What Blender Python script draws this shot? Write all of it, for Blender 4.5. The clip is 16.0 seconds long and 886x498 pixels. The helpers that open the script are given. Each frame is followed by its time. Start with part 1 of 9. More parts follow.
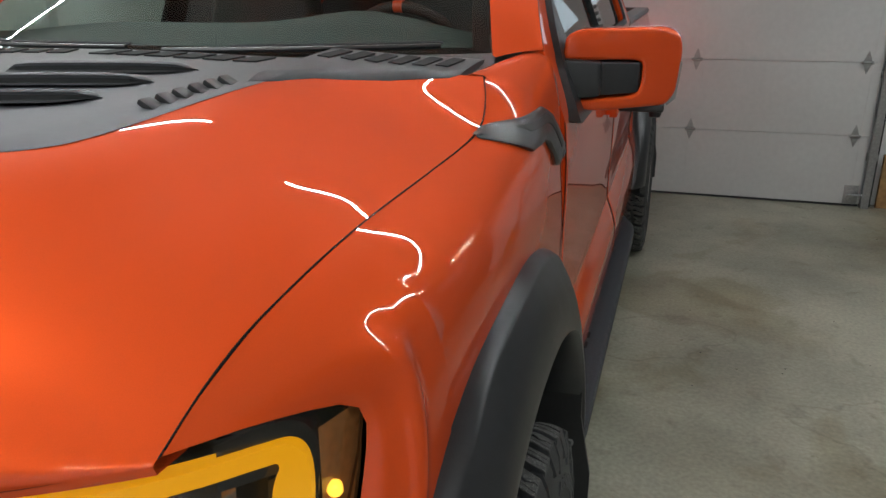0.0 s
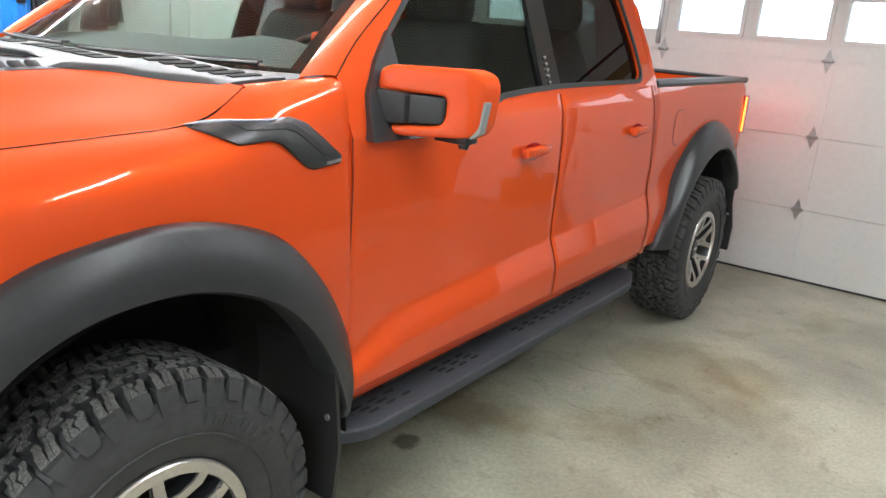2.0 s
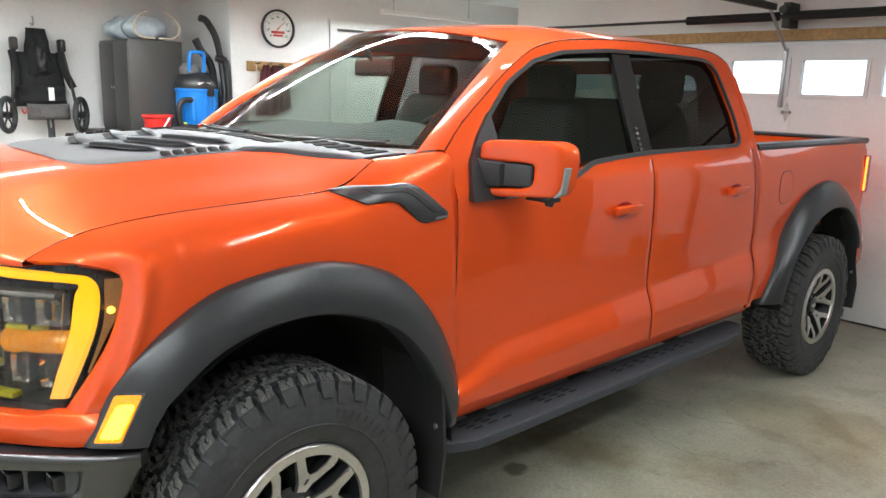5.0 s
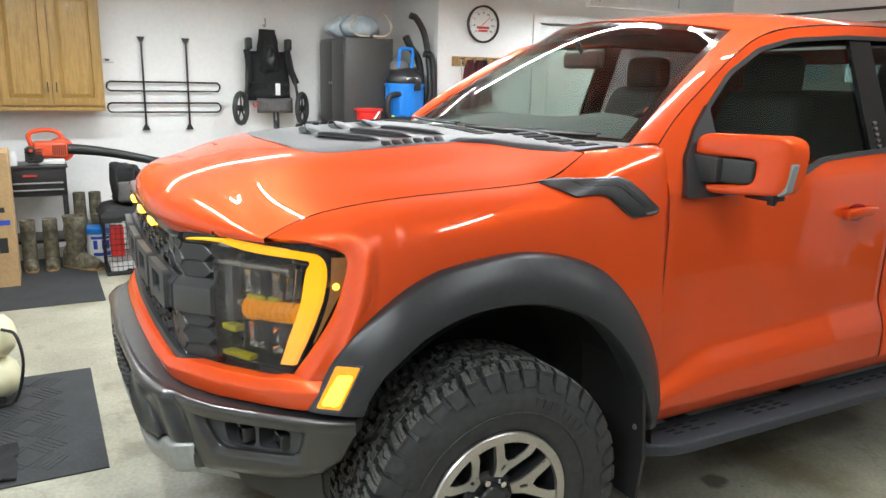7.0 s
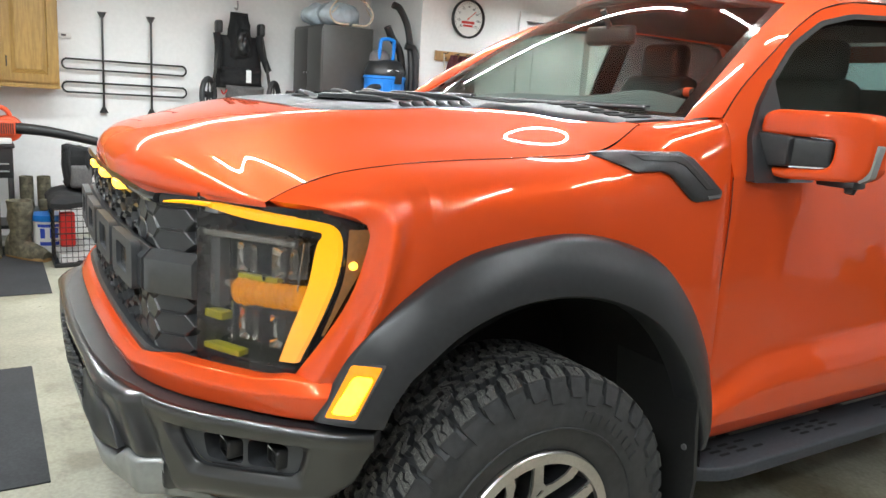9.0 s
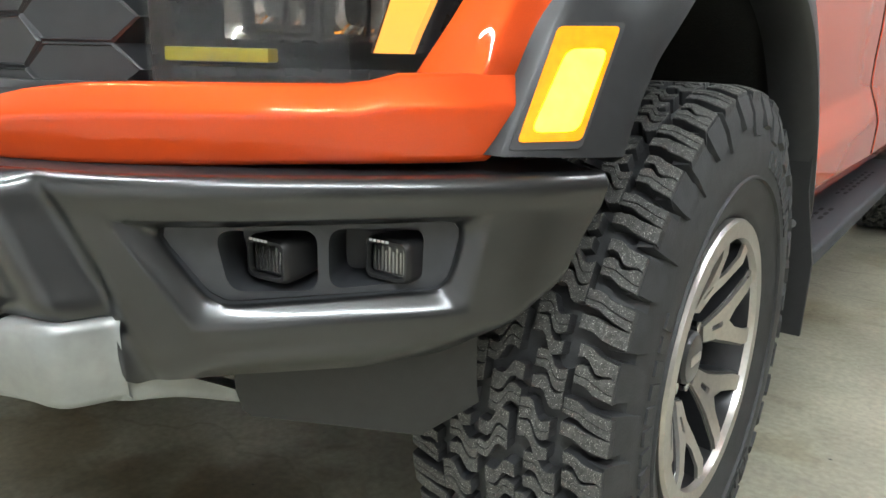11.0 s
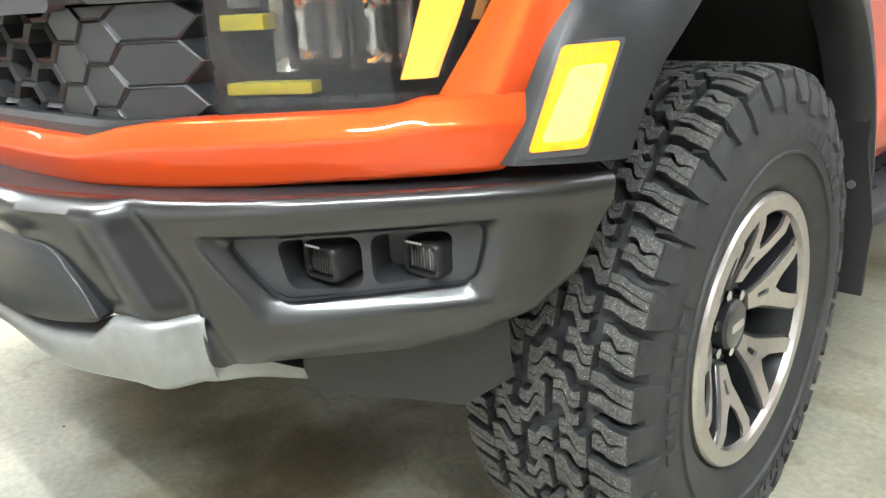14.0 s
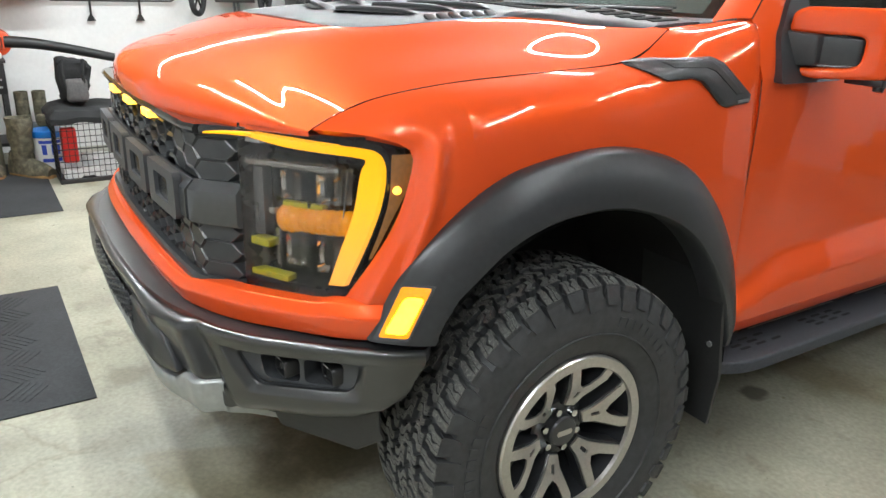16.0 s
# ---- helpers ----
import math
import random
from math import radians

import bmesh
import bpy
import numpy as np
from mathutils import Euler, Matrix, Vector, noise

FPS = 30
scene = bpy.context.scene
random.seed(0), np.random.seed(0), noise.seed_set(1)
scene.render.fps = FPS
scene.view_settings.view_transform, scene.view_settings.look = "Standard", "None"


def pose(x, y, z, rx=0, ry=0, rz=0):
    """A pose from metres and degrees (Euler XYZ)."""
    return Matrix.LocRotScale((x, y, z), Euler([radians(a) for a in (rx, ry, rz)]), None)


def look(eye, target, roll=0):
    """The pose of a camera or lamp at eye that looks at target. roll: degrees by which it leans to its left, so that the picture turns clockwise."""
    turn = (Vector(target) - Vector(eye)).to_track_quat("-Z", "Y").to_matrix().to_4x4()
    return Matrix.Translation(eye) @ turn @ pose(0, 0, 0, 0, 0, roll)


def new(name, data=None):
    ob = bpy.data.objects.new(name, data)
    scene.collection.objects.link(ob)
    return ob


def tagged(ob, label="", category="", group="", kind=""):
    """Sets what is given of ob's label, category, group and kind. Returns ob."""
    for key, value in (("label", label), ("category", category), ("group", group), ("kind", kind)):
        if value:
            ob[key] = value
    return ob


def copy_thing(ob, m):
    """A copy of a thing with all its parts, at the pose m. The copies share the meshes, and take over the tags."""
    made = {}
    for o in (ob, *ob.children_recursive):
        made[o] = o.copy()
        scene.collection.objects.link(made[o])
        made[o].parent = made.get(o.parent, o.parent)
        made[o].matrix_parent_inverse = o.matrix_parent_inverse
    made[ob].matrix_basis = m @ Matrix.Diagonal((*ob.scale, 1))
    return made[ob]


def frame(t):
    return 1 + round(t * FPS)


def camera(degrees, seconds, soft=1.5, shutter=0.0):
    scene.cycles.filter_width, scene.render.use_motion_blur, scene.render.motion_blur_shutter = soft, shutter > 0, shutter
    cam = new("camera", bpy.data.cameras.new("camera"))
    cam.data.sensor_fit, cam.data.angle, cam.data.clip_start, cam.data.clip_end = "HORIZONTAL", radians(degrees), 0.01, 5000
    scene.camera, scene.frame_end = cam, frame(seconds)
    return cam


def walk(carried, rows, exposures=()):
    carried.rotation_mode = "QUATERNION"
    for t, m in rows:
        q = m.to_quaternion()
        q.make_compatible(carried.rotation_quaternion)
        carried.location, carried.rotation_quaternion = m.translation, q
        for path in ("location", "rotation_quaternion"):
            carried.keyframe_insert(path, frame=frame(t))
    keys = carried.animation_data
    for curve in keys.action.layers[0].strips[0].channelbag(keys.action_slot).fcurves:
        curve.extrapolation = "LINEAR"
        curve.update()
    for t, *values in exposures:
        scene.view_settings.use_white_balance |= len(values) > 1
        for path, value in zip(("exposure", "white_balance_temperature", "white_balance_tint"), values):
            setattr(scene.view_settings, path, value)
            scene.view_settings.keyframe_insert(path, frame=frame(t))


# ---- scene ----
cam = camera(61.0, 16.0)
PATH = [
    (0, (1.214, -1.046, 1.636), (0.642, 0.748, 0.962), -0.5),
    (0.5, (1.492, -0.831, 1.638), (0.821, 0.96, 1.053), 5.8),
    (0.7, (1.546, -0.726, 1.658), (0.907, 1.074, 1.065), 6.0),
    (1, (1.737, -0.676, 1.625), (0.997, 1.116, 1.135), 3.8),
    (1.5, (2.135, -0.679, 1.642), (1.086, 0.902, 1.01), 5.3),
    (2, (2.329, -0.816, 1.636), (1.22, 0.748, 1.066), 4.3),
    (2.5, (2.512, -0.945, 1.666), (1.377, 0.61, 1.123), 2.5),
    (3, (2.651, -0.979, 1.679), (1.41, 0.526, 1.236), 2.2),
    (3.2, (2.715, -1.001, 1.678), (1.364, 0.419, 1.28), 0.6),
    (5.3, (2.756, -1.074, 1.686), (1.283, 0.209, 1.262), 2.1),
    (5.5, (2.746, -1.089, 1.681), (1.216, 0.122, 1.245), 2.2),
    (6, (2.73, -1.114, 1.672), (1.094, -0.053, 1.226), 2.3),
    (6.5, (2.72, -1.114, 1.67), (1.025, -0.147, 1.233), 2.0),
    (7, (2.733, -1.112, 1.676), (1.014, -0.19, 1.236), 1.2),
    (7.5, (2.734, -1.111, 1.678), (1.018, -0.187, 1.227), 1.4),
    (8, (2.717, -1.106, 1.671), (1.007, -0.164, 1.236), 1.4),
    (8.2, (2.683, -1.106, 1.662), (0.969, -0.171, 1.228), 1.9),
    (10.3, (1.605, -1.114, 1.134), (0.304, 0.357, 0.755), 2.5),
    (10.4, (1.569, -1.137, 1.115), (0.33, 0.37, 0.673), 1.6),
    (10.5, (1.53, -1.147, 1.093), (0.313, 0.36, 0.594), 2.9),
    (11, (1.354, -1.17, 0.919), (0.215, 0.391, 0.407), 1.4),
    (11.5, (1.213, -1.107, 0.85), (0.143, 0.485, 0.285), 0.3),
    (12, (1.163, -1.076, 0.839), (0.089, 0.516, 0.281), -1.6),
    (12.5, (1.167, -1.078, 0.846), (0.066, 0.484, 0.255), -1.0),
    (13, (1.166, -1.085, 0.853), (0.065, 0.471, 0.246), -1.3),
    (13.5, (1.237, -1.108, 0.905), (0.073, 0.394, 0.281), -2.7),
    (14, (1.473, -1.193, 1.0), (0.157, 0.173, 0.368), -3.1),
    (14.5, (1.671, -1.288, 1.154), (0.307, 0.023, 0.504), -0.8),
    (15, (1.951, -1.26, 1.356), (0.385, -0.183, 0.733), 1.9),
    (15.5, (2.187, -1.235, 1.515), (0.57, -0.279, 0.827), 2.7),
    (16, (2.288, -1.208, 1.567), (0.699, -0.199, 0.891), 1.7),
]
EXPOSURES = [(0, -1.05), (0.5, -0.65), (1.0, -0.25), (1.5, 0.1), (2.0, 0.4), (2.5, 0.42), (3.0, 0.45), (5.5, 0.1), (8.0, 0.0), (10.5, -0.05), (11.0, 0.35), (11.5, 0.85), (12.0, 1.17), (13.0, 1.24), (13.5, 1.10), (14.0, 0.90), (14.5, 0.58), (15.0, 0.2), (16.0, 0.05)]
walk(cam, [(t, look(eye, target, roll)) for t, eye, target, roll in PATH], EXPOSURES)

# ---- world ----
world = bpy.data.worlds.new("overcast")
scene.world = world
world.use_nodes = True
wn = world.node_tree
sky = wn.nodes.new("ShaderNodeTexSky")
sky.sky_type, sky.sun_disc = "NISHITA", False
sky.sun_elevation, sky.sun_rotation = radians(28), radians(20)
wn.links.new(sky.outputs["Color"], wn.nodes["Background"].inputs["Color"])
wn.nodes["Background"].inputs["Strength"].default_value = 0.12

sun = new("sun", bpy.data.lights.new("sun", "SUN"))
sun.data.energy, sun.data.angle, sun.data.color = 0.8, radians(12), (1.0, 0.96, 0.9)
sun.matrix_world = look((0, 0, 20), (3.0, -14.0, 10.0))

LAMP_Z = 2.62


def tube_lamp(x, y, length, along, watts, z=LAMP_Z):
    """The light of one LED tube fixture, facing down."""
    lamp = bpy.data.lights.new("tube_light", "AREA")
    lamp.shape, lamp.size, lamp.size_y = "RECTANGLE", length, 0.014
    lamp.energy, lamp.color = watts, (0.90, 0.97, 1.0)
    ob = new("tube_light", lamp)
    ob.matrix_world = pose(x, y, z - 0.035, 0, 0, 90 if along == "y" else 0)
    return ob


# x, y, length, direction, watts and height of the LED fixtures
FIXTURES = [(-0.35, -1.35, 2.0, "x", 48, LAMP_Z), (-0.40, -0.60, 1.2, "x", 34, LAMP_Z), (2.3, -1.9, 2.4, "x", 84, LAMP_Z), (-1.45, 1.38, 2.7, "x", 66, LAMP_Z), (1.05, 1.45, 1.9, "x", 28, LAMP_Z),
            (2.6, 0.75, 1.9, "x", 29, LAMP_Z), (-3.6, -0.7, 2.4, "y", 62, LAMP_Z), (0.0, 3.7, 2.4, "x", 12, LAMP_Z), (3.15, 3.6, 1.0, "y", 30, LAMP_Z), (-3.35, 4.35, 1.3, "y", 56, 2.42), (-3.2, 1.15, 1.2, "y", 46, 2.45)]
for fx in FIXTURES:
    tube_lamp(*fx)

# ---- materials ----
def material(name, color, rough=0.5, metal=0.0, coat=0.0, coat_rough=0.03, grain=0.0, grain_scale=40.0, bump=0.0, bump_scale=200.0,
             stain=0.0, stain_scale=3.0, spec=0.5, emit=None, power=0.0, rough_var=0.0, speck=0.0, speck_scale=700.0):
    """A procedural surface: a base colour varied at two scales, a fine relief, and an optional clear coat."""
    m = bpy.data.materials.new(name)
    m.use_nodes = True
    n, link = m.node_tree.nodes, m.node_tree.links.new
    p = n["Principled BSDF"]
    p.inputs["Roughness"].default_value = rough
    p.inputs["Metallic"].default_value = metal
    p.inputs["Coat Weight"].default_value = coat
    p.inputs["Coat Roughness"].default_value = coat_rough
    p.inputs["Specular IOR Level"].default_value = spec
    p.inputs["Base Color"].default_value = (*color, 1)
    at = n.new("ShaderNodeTexCoord").outputs["Object"]

    def noise_tex(scale, detail=4.0):
        t = n.new("ShaderNodeTexNoise")
        t.inputs["Scale"].default_value, t.inputs["Detail"].default_value = scale, detail
        link(at, t.inputs["Vector"])
        return t.outputs["Fac"]

    last = None
    for amount, scale in ((grain, grain_scale), (stain, stain_scale)):
        if amount:
            mix = n.new("ShaderNodeMix")
            mix.data_type, mix.blend_type = "RGBA", "MULTIPLY"
            mix.inputs["Factor"].default_value = amount
            ramp = n.new("ShaderNodeValToRGB")
            ramp.color_ramp.elements[0].position, ramp.color_ramp.elements[1].position = 0.3, 0.7
            ramp.color_ramp.elements[0].color = (0.25, 0.25, 0.25, 1)
            ramp.color_ramp.elements[1].color = (1.4, 1.4, 1.4, 1)
            link(noise_tex(scale), ramp.inputs["Fac"])
            if last:
                link(last, mix.inputs["A"])
            else:
                mix.inputs["A"].default_value = (*color, 1)
            link(ramp.outputs["Color"], mix.inputs["B"])
            last = mix.outputs["Result"]
    if speck:
        mix, cut = n.new("ShaderNodeMix"), n.new("ShaderNodeMapRange")
        mix.data_type = "RGBA"
        cut.inputs["From Min"].default_value, cut.inputs["From Max"].default_value, cut.inputs["To Max"].default_value = 0.64, 0.72, speck
        link(noise_tex(speck_scale, 1.0), cut.inputs["Value"])
        link(cut.outputs["Result"], mix.inputs["Factor"])
        if last:
            link(last, mix.inputs["A"])
        else:
            mix.inputs["A"].default_value = (*color, 1)
        mix.inputs["B"].default_value = (0.55, 0.54, 0.50, 1)
        last = mix.outputs["Result"]
    if last:
        link(last, p.inputs["Base Color"])
    if rough_var:
        r = n.new("ShaderNodeMapRange")
        r.inputs["To Min"].default_value, r.inputs["To Max"].default_value = max(0.02, rough - rough_var), rough + rough_var
        link(noise_tex(grain_scale * 0.3), r.inputs["Value"])
        link(r.outputs["Result"], p.inputs["Roughness"])
    if bump:
        b = n.new("ShaderNodeBump")
        b.inputs["Strength"].default_value, b.inputs["Distance"].default_value = bump, 0.002
        link(noise_tex(bump_scale), b.inputs["Height"])
        link(b.outputs["Normal"], p.inputs["Normal"])
    if emit:
        p.inputs["Emission Color"].default_value = (*emit, 1)
        p.inputs["Emission Strength"].default_value = power
    return m


def glass_material(name, tint, gloss_ior=1.45, dirt=0.0):
    """Thin tinted glass: what lies behind shows through, with the Fresnel mirror on top."""
    m = bpy.data.materials.new(name)
    m.use_nodes = True
    n, link = m.node_tree.nodes, m.node_tree.links.new
    n.remove(n["Principled BSDF"])
    clear, gloss, mix, face = n.new("ShaderNodeBsdfTransparent"), n.new("ShaderNodeBsdfGlossy"), n.new("ShaderNodeMixShader"), n.new("ShaderNodeLayerWeight")
    power, scale = n.new("ShaderNodeMath"), n.new("ShaderNodeMath")
    face.inputs["Blend"].default_value = 0.5
    power.operation, scale.operation = "POWER", "MULTIPLY_ADD"
    power.inputs[1].default_value = 5.0
    base = ((gloss_ior - 1) / (gloss_ior + 1)) ** 2
    scale.inputs[1].default_value, scale.inputs[2].default_value = 1 - base, base
    link(face.outputs["Facing"], power.inputs[0])
    link(power.outputs["Value"], scale.inputs[0])
    clear.inputs["Color"].default_value = (*tint, 1)
    gloss.inputs["Roughness"].default_value = 0.015 + dirt
    link(scale.outputs["Value"], mix.inputs["Fac"])
    link(clear.outputs["BSDF"], mix.inputs[1])
    link(gloss.outputs["BSDF"], mix.inputs[2])
    link(mix.outputs["Shader"], n["Material Output"].inputs["Surface"])
    return m


ORANGE = material("orange_paint", (0.70, 0.078, 0.013), rough=0.42, metal=0.27, spec=0.0, coat=1.0, coat_rough=0.015, grain=0.06, grain_scale=900, stain=0.04, stain_scale=1.2)
SATIN = material("satin_black_plastic", (0.025, 0.026, 0.028), rough=0.34, grain=0.2, grain_scale=60, bump=0.12, bump_scale=700, rough_var=0.05)
BUMPER = material("bumper_dark_satin", (0.012, 0.0125, 0.0135), rough=0.34, coat=1.0, coat_rough=0.14, metal=0.2, grain=0.15, grain_scale=50, bump=0.10, bump_scale=900, rough_var=0.05)
POCKET = material("matt_black_plastic", (0.018, 0.018, 0.018), rough=0.5, grain=0.2, grain_scale=80, bump=0.15, bump_scale=600)
INSERT = material("hood_vent_plastic", (0.042, 0.044, 0.048), rough=0.45, grain=0.2, grain_scale=60, bump=0.12, bump_scale=800)
BOARD = material("running_board_black", (0.041, 0.045, 0.053), rough=0.55, spec=0.35, grain=0.3, grain_scale=90, bump=0.3, bump_scale=500)
RUBBER = material("tyre_rubber", (0.037, 0.038, 0.040), rough=0.58, grain=0.35, grain_scale=45, bump=0.3, bump_scale=350, stain=0.3, stain_scale=9)
TREADTOP = material("worn_tread_rubber", (0.080, 0.079, 0.074), rough=0.75, grain=0.6, grain_scale=160, bump=0.5, bump_scale=500, stain=0.3, stain_scale=14, speck=0.8)
LINER = material("black_felt_and_opening_shade", (0.010, 0.010, 0.010), rough=0.9, grain=0.3, grain_scale=90, bump=0.4, bump_scale=200)
MACHINED = material("machined_aluminium", (0.56, 0.54, 0.51), rough=0.30, metal=0.9, grain=0.12, grain_scale=120, rough_var=0.06)
RIMDARK = material("dark_painted_alloy", (0.030, 0.031, 0.034), rough=0.28, metal=0.3, coat=0.5, grain=0.15, grain_scale=60)
CHROME = material("chrome", (0.75, 0.75, 0.75), rough=0.08, metal=1.0, grain=0.05, grain_scale=50)
SILVER = material("silver_skid_paint", (0.31, 0.32, 0.315), rough=0.38, metal=0.45, grain=0.12, grain_scale=60, stain=0.15, stain_scale=8)
SMOKE = material("smoky_bright_plastic", (0.36, 0.35, 0.33), rough=0.12, metal=0.8, grain=0.3, grain_scale=90)
BARGREY = material("satin_grey_bar", (0.046, 0.048, 0.052), rough=0.30, metal=0.3, coat=0.8, coat_rough=0.14, grain=0.15, grain_scale=60, bump=0.08, bump_scale=900)
GREYPANEL = material("smoky_grey_lamp_panel", (0.085, 0.085, 0.088), rough=0.18, coat=0.5, grain=0.2, grain_scale=60)
GLOSSBLACK = material("gloss_black", (0.008, 0.008, 0.009), rough=0.12, coat=0.6, grain=0.1, grain_scale=40)
LAMPDARK = material("lamp_housing", (0.014, 0.014, 0.015), rough=0.22, grain=0.2, grain_scale=50)
LIMETINT = material("lime_lamp_trim", (0.40, 0.36, 0.012), rough=0.3, grain=0.3, grain_scale=60)
AMBERLIT = material("lit_amber_light_guide", (0.40, 0.19, 0.004), rough=0.4, spec=0.2, emit=(1.0, 0.41, 0.012), power=1.3)


def shade_guide(m):
    """The light guide pales from deep amber at its top to peach at its foot."""
    n, link = m.node_tree.nodes, m.node_tree.links.new
    split, ramp = n.new("ShaderNodeSeparateXYZ"), n.new("ShaderNodeValToRGB")
    link(n.new("ShaderNodeTexCoord").outputs["Object"], split.inputs["Vector"])
    link(split.outputs["Z"], ramp.inputs["Fac"])
    e = ramp.color_ramp.elements
    e[0].position, e[0].color = 0.05, (1.0, 0.36, 0.075, 1)
    e[1].position, e[1].color = 0.33, (1.0, 0.41, 0.002, 1)
    mid = e.new(0.24)
    mid.color = (1.0, 0.46, 0.018, 1)
    link(ramp.outputs["Color"], n["Principled BSDF"].inputs["Emission Color"])


shade_guide(AMBERLIT)
AMBERLENS = material("lit_amber_lens", (0.6, 0.22, 0.002), rough=0.2, coat=0.5, emit=(1.0, 0.30, 0.002), power=0.8, grain=0.4, grain_scale=70)
AMBERHOT = material("bright_amber_lamp", (0.9, 0.45, 0.06), rough=0.4, emit=(1.0, 0.55, 0.05), power=4.0)
AMBERCORE = material("amber_lamp_core", (0.9, 0.6, 0.1), rough=0.4, emit=(1.0, 0.74, 0.008), power=6.0, grain=0.5, grain_scale=60)
# emission stands in for light showing through the translucent amber bar
AMBERREF = material("amber_bar_with_glow", (0.26, 0.085, 0.0005), rough=0.08, coat=0.4, spec=0.4, emit=(1.0, 0.37, 0.0), power=0.5, grain=0.6, grain_scale=70, bump=0.1, bump_scale=160)
# the weak emission paints the side marker's light onto the reflector
AMBERDIM = material("smoked_amber_with_marker_glow", (0.26, 0.11, 0.03), rough=0.25, coat=0.8, emit=(1.0, 0.45, 0.15), power=0.06, grain=0.3, grain_scale=120, bump=0.1, bump_scale=200)
REDLIT = material("lit_red_lamp", (0.8, 0.08, 0.02), rough=0.3, emit=(1.0, 0.16, 0.02), power=5.0)
REDREAR = material("lit_red_rear_lens", (0.6, 0.02, 0.01), rough=0.3, emit=(1.0, 0.03, 0.02), power=22.0)
REDLENS_SHADE = material("red_lens_and_cup_shade", (0.35, 0.012, 0.008), rough=0.15, coat=0.6, grain=0.2, grain_scale=150)
# red-brown in vinyl and headliner takes in the windscreen's reddish reflection
CABINBLACK = material("cabin_black_vinyl_red_tint", (0.030, 0.018, 0.016), rough=0.6, grain=0.3, grain_scale=70, bump=0.3, bump_scale=300)
HEADLINER = material("headliner_with_red_reflection", (0.105, 0.040, 0.032), rough=0.9, grain=0.2, grain_scale=60, bump=0.3, bump_scale=200)
DASH = material("dashboard_grey", (0.038, 0.052, 0.047), rough=0.7, spec=0.25, grain=0.2, grain_scale=70, bump=0.25, bump_scale=400)
SEATCLOTH = material("seat_leather", (0.018, 0.018, 0.017), rough=0.55, grain=0.3, grain_scale=60, bump=0.3, bump_scale=250)
WINDSHIELD = glass_material("windshield_glass", (0.84, 0.89, 0.86), 1.5)
SIDEGLASS = glass_material("side_glass", (0.56, 0.62, 0.59), 1.5)
PRIVACY = glass_material("privacy_glass", (0.33, 0.34, 0.34), 1.5)
LENS = glass_material("headlamp_lens", (0.86, 0.87, 0.88), 1.5)
SMOKEGLASS = glass_material("smoky_lamp_window", (0.86, 0.83, 0.79), 1.35)
CLEARPANE = glass_material("window_pane", (0.93, 0.96, 0.97), 1.45)
WHITEPAINT = material("white_wall_paint", (0.79, 0.79, 0.785), rough=0.7, grain=0.05, grain_scale=30, stain=0.08, stain_scale=1.1, bump=0.2, bump_scale=120)
DIMWALL = material("dark_unseen_wall", (0.19, 0.18, 0.165), rough=0.75, grain=0.12, grain_scale=25, stain=0.2, stain_scale=1.3, bump=0.2, bump_scale=90)
CEILPAINT = material("white_ceiling_paint", (0.72, 0.72, 0.70), rough=0.8, grain=0.05, grain_scale=25, bump=0.3, bump_scale=90, stain=0.05)
DOORPAINT = material("white_steel_door", (0.66, 0.66, 0.65), rough=0.42, grain=0.06, grain_scale=25, stain=0.08, stain_scale=1.6, bump=0.15, bump_scale=160)
GALV = material("galvanised_steel", (0.42, 0.42, 0.42), rough=0.4, metal=0.8, grain=0.25, grain_scale=60)
DARKSTEEL = material("dark_steel", (0.05, 0.048, 0.045), rough=0.5, metal=0.5, grain=0.3, grain_scale=50)
LUMBER = material("pine_lumber", (0.42, 0.25, 0.10), rough=0.65, grain=0.4, grain_scale=30, bump=0.2, bump_scale=150, stain=0.2, stain_scale=5)
LOCKERGREY = material("dark_grey_steel", (0.060, 0.058, 0.054), rough=0.42, grain=0.12, grain_scale=20, stain=0.15, stain_scale=3)
BLACKIRON = material("black_iron", (0.012, 0.012, 0.012), rough=0.45, grain=0.2, grain_scale=70)
BLACKCLOTH = material("black_cloth", (0.012, 0.012, 0.013), rough=0.9, grain=0.4, grain_scale=50, bump=0.5, bump_scale=160)
GREYCLOTH = material("grey_cloth", (0.11, 0.105, 0.105), rough=0.9, grain=0.3, grain_scale=60, bump=0.4, bump_scale=160)
BLUEPLASTIC = material("blue_plastic", (0.012, 0.19, 0.62), rough=0.35, grain=0.08, grain_scale=30)
REDPLASTIC = material("red_plastic", (0.62, 0.022, 0.018), rough=0.35, grain=0.1, grain_scale=30)
WHITEPLASTIC = material("white_plastic", (0.72, 0.72, 0.70), rough=0.4, grain=0.08, grain_scale=30)
GREENPLASTIC = material("lime_plastic", (0.35, 0.55, 0.08), rough=0.4, grain=0.1, grain_scale=30)
ORANGEPLASTIC = material("orange_red_plastic", (0.72, 0.085, 0.025), rough=0.4, grain=0.1, grain_scale=40)
BLACKPLASTIC = material("black_plastic", (0.016, 0.016, 0.017), rough=0.4, grain=0.2, grain_scale=40)
CLEARBAG = material("clear_plastic_bag", (0.50, 0.58, 0.64), rough=0.25, grain=0.4, grain_scale=9, bump=0.8, bump_scale=25)
ANTLER = material("antler", (0.55, 0.47, 0.36), rough=0.6, grain=0.3, grain_scale=30)
CAMO = material("camouflage_rubber", (0.13, 0.115, 0.075), rough=0.7, grain=0.85, grain_scale=28, stain=0.5, stain_scale=12, bump=0.4, bump_scale=120)
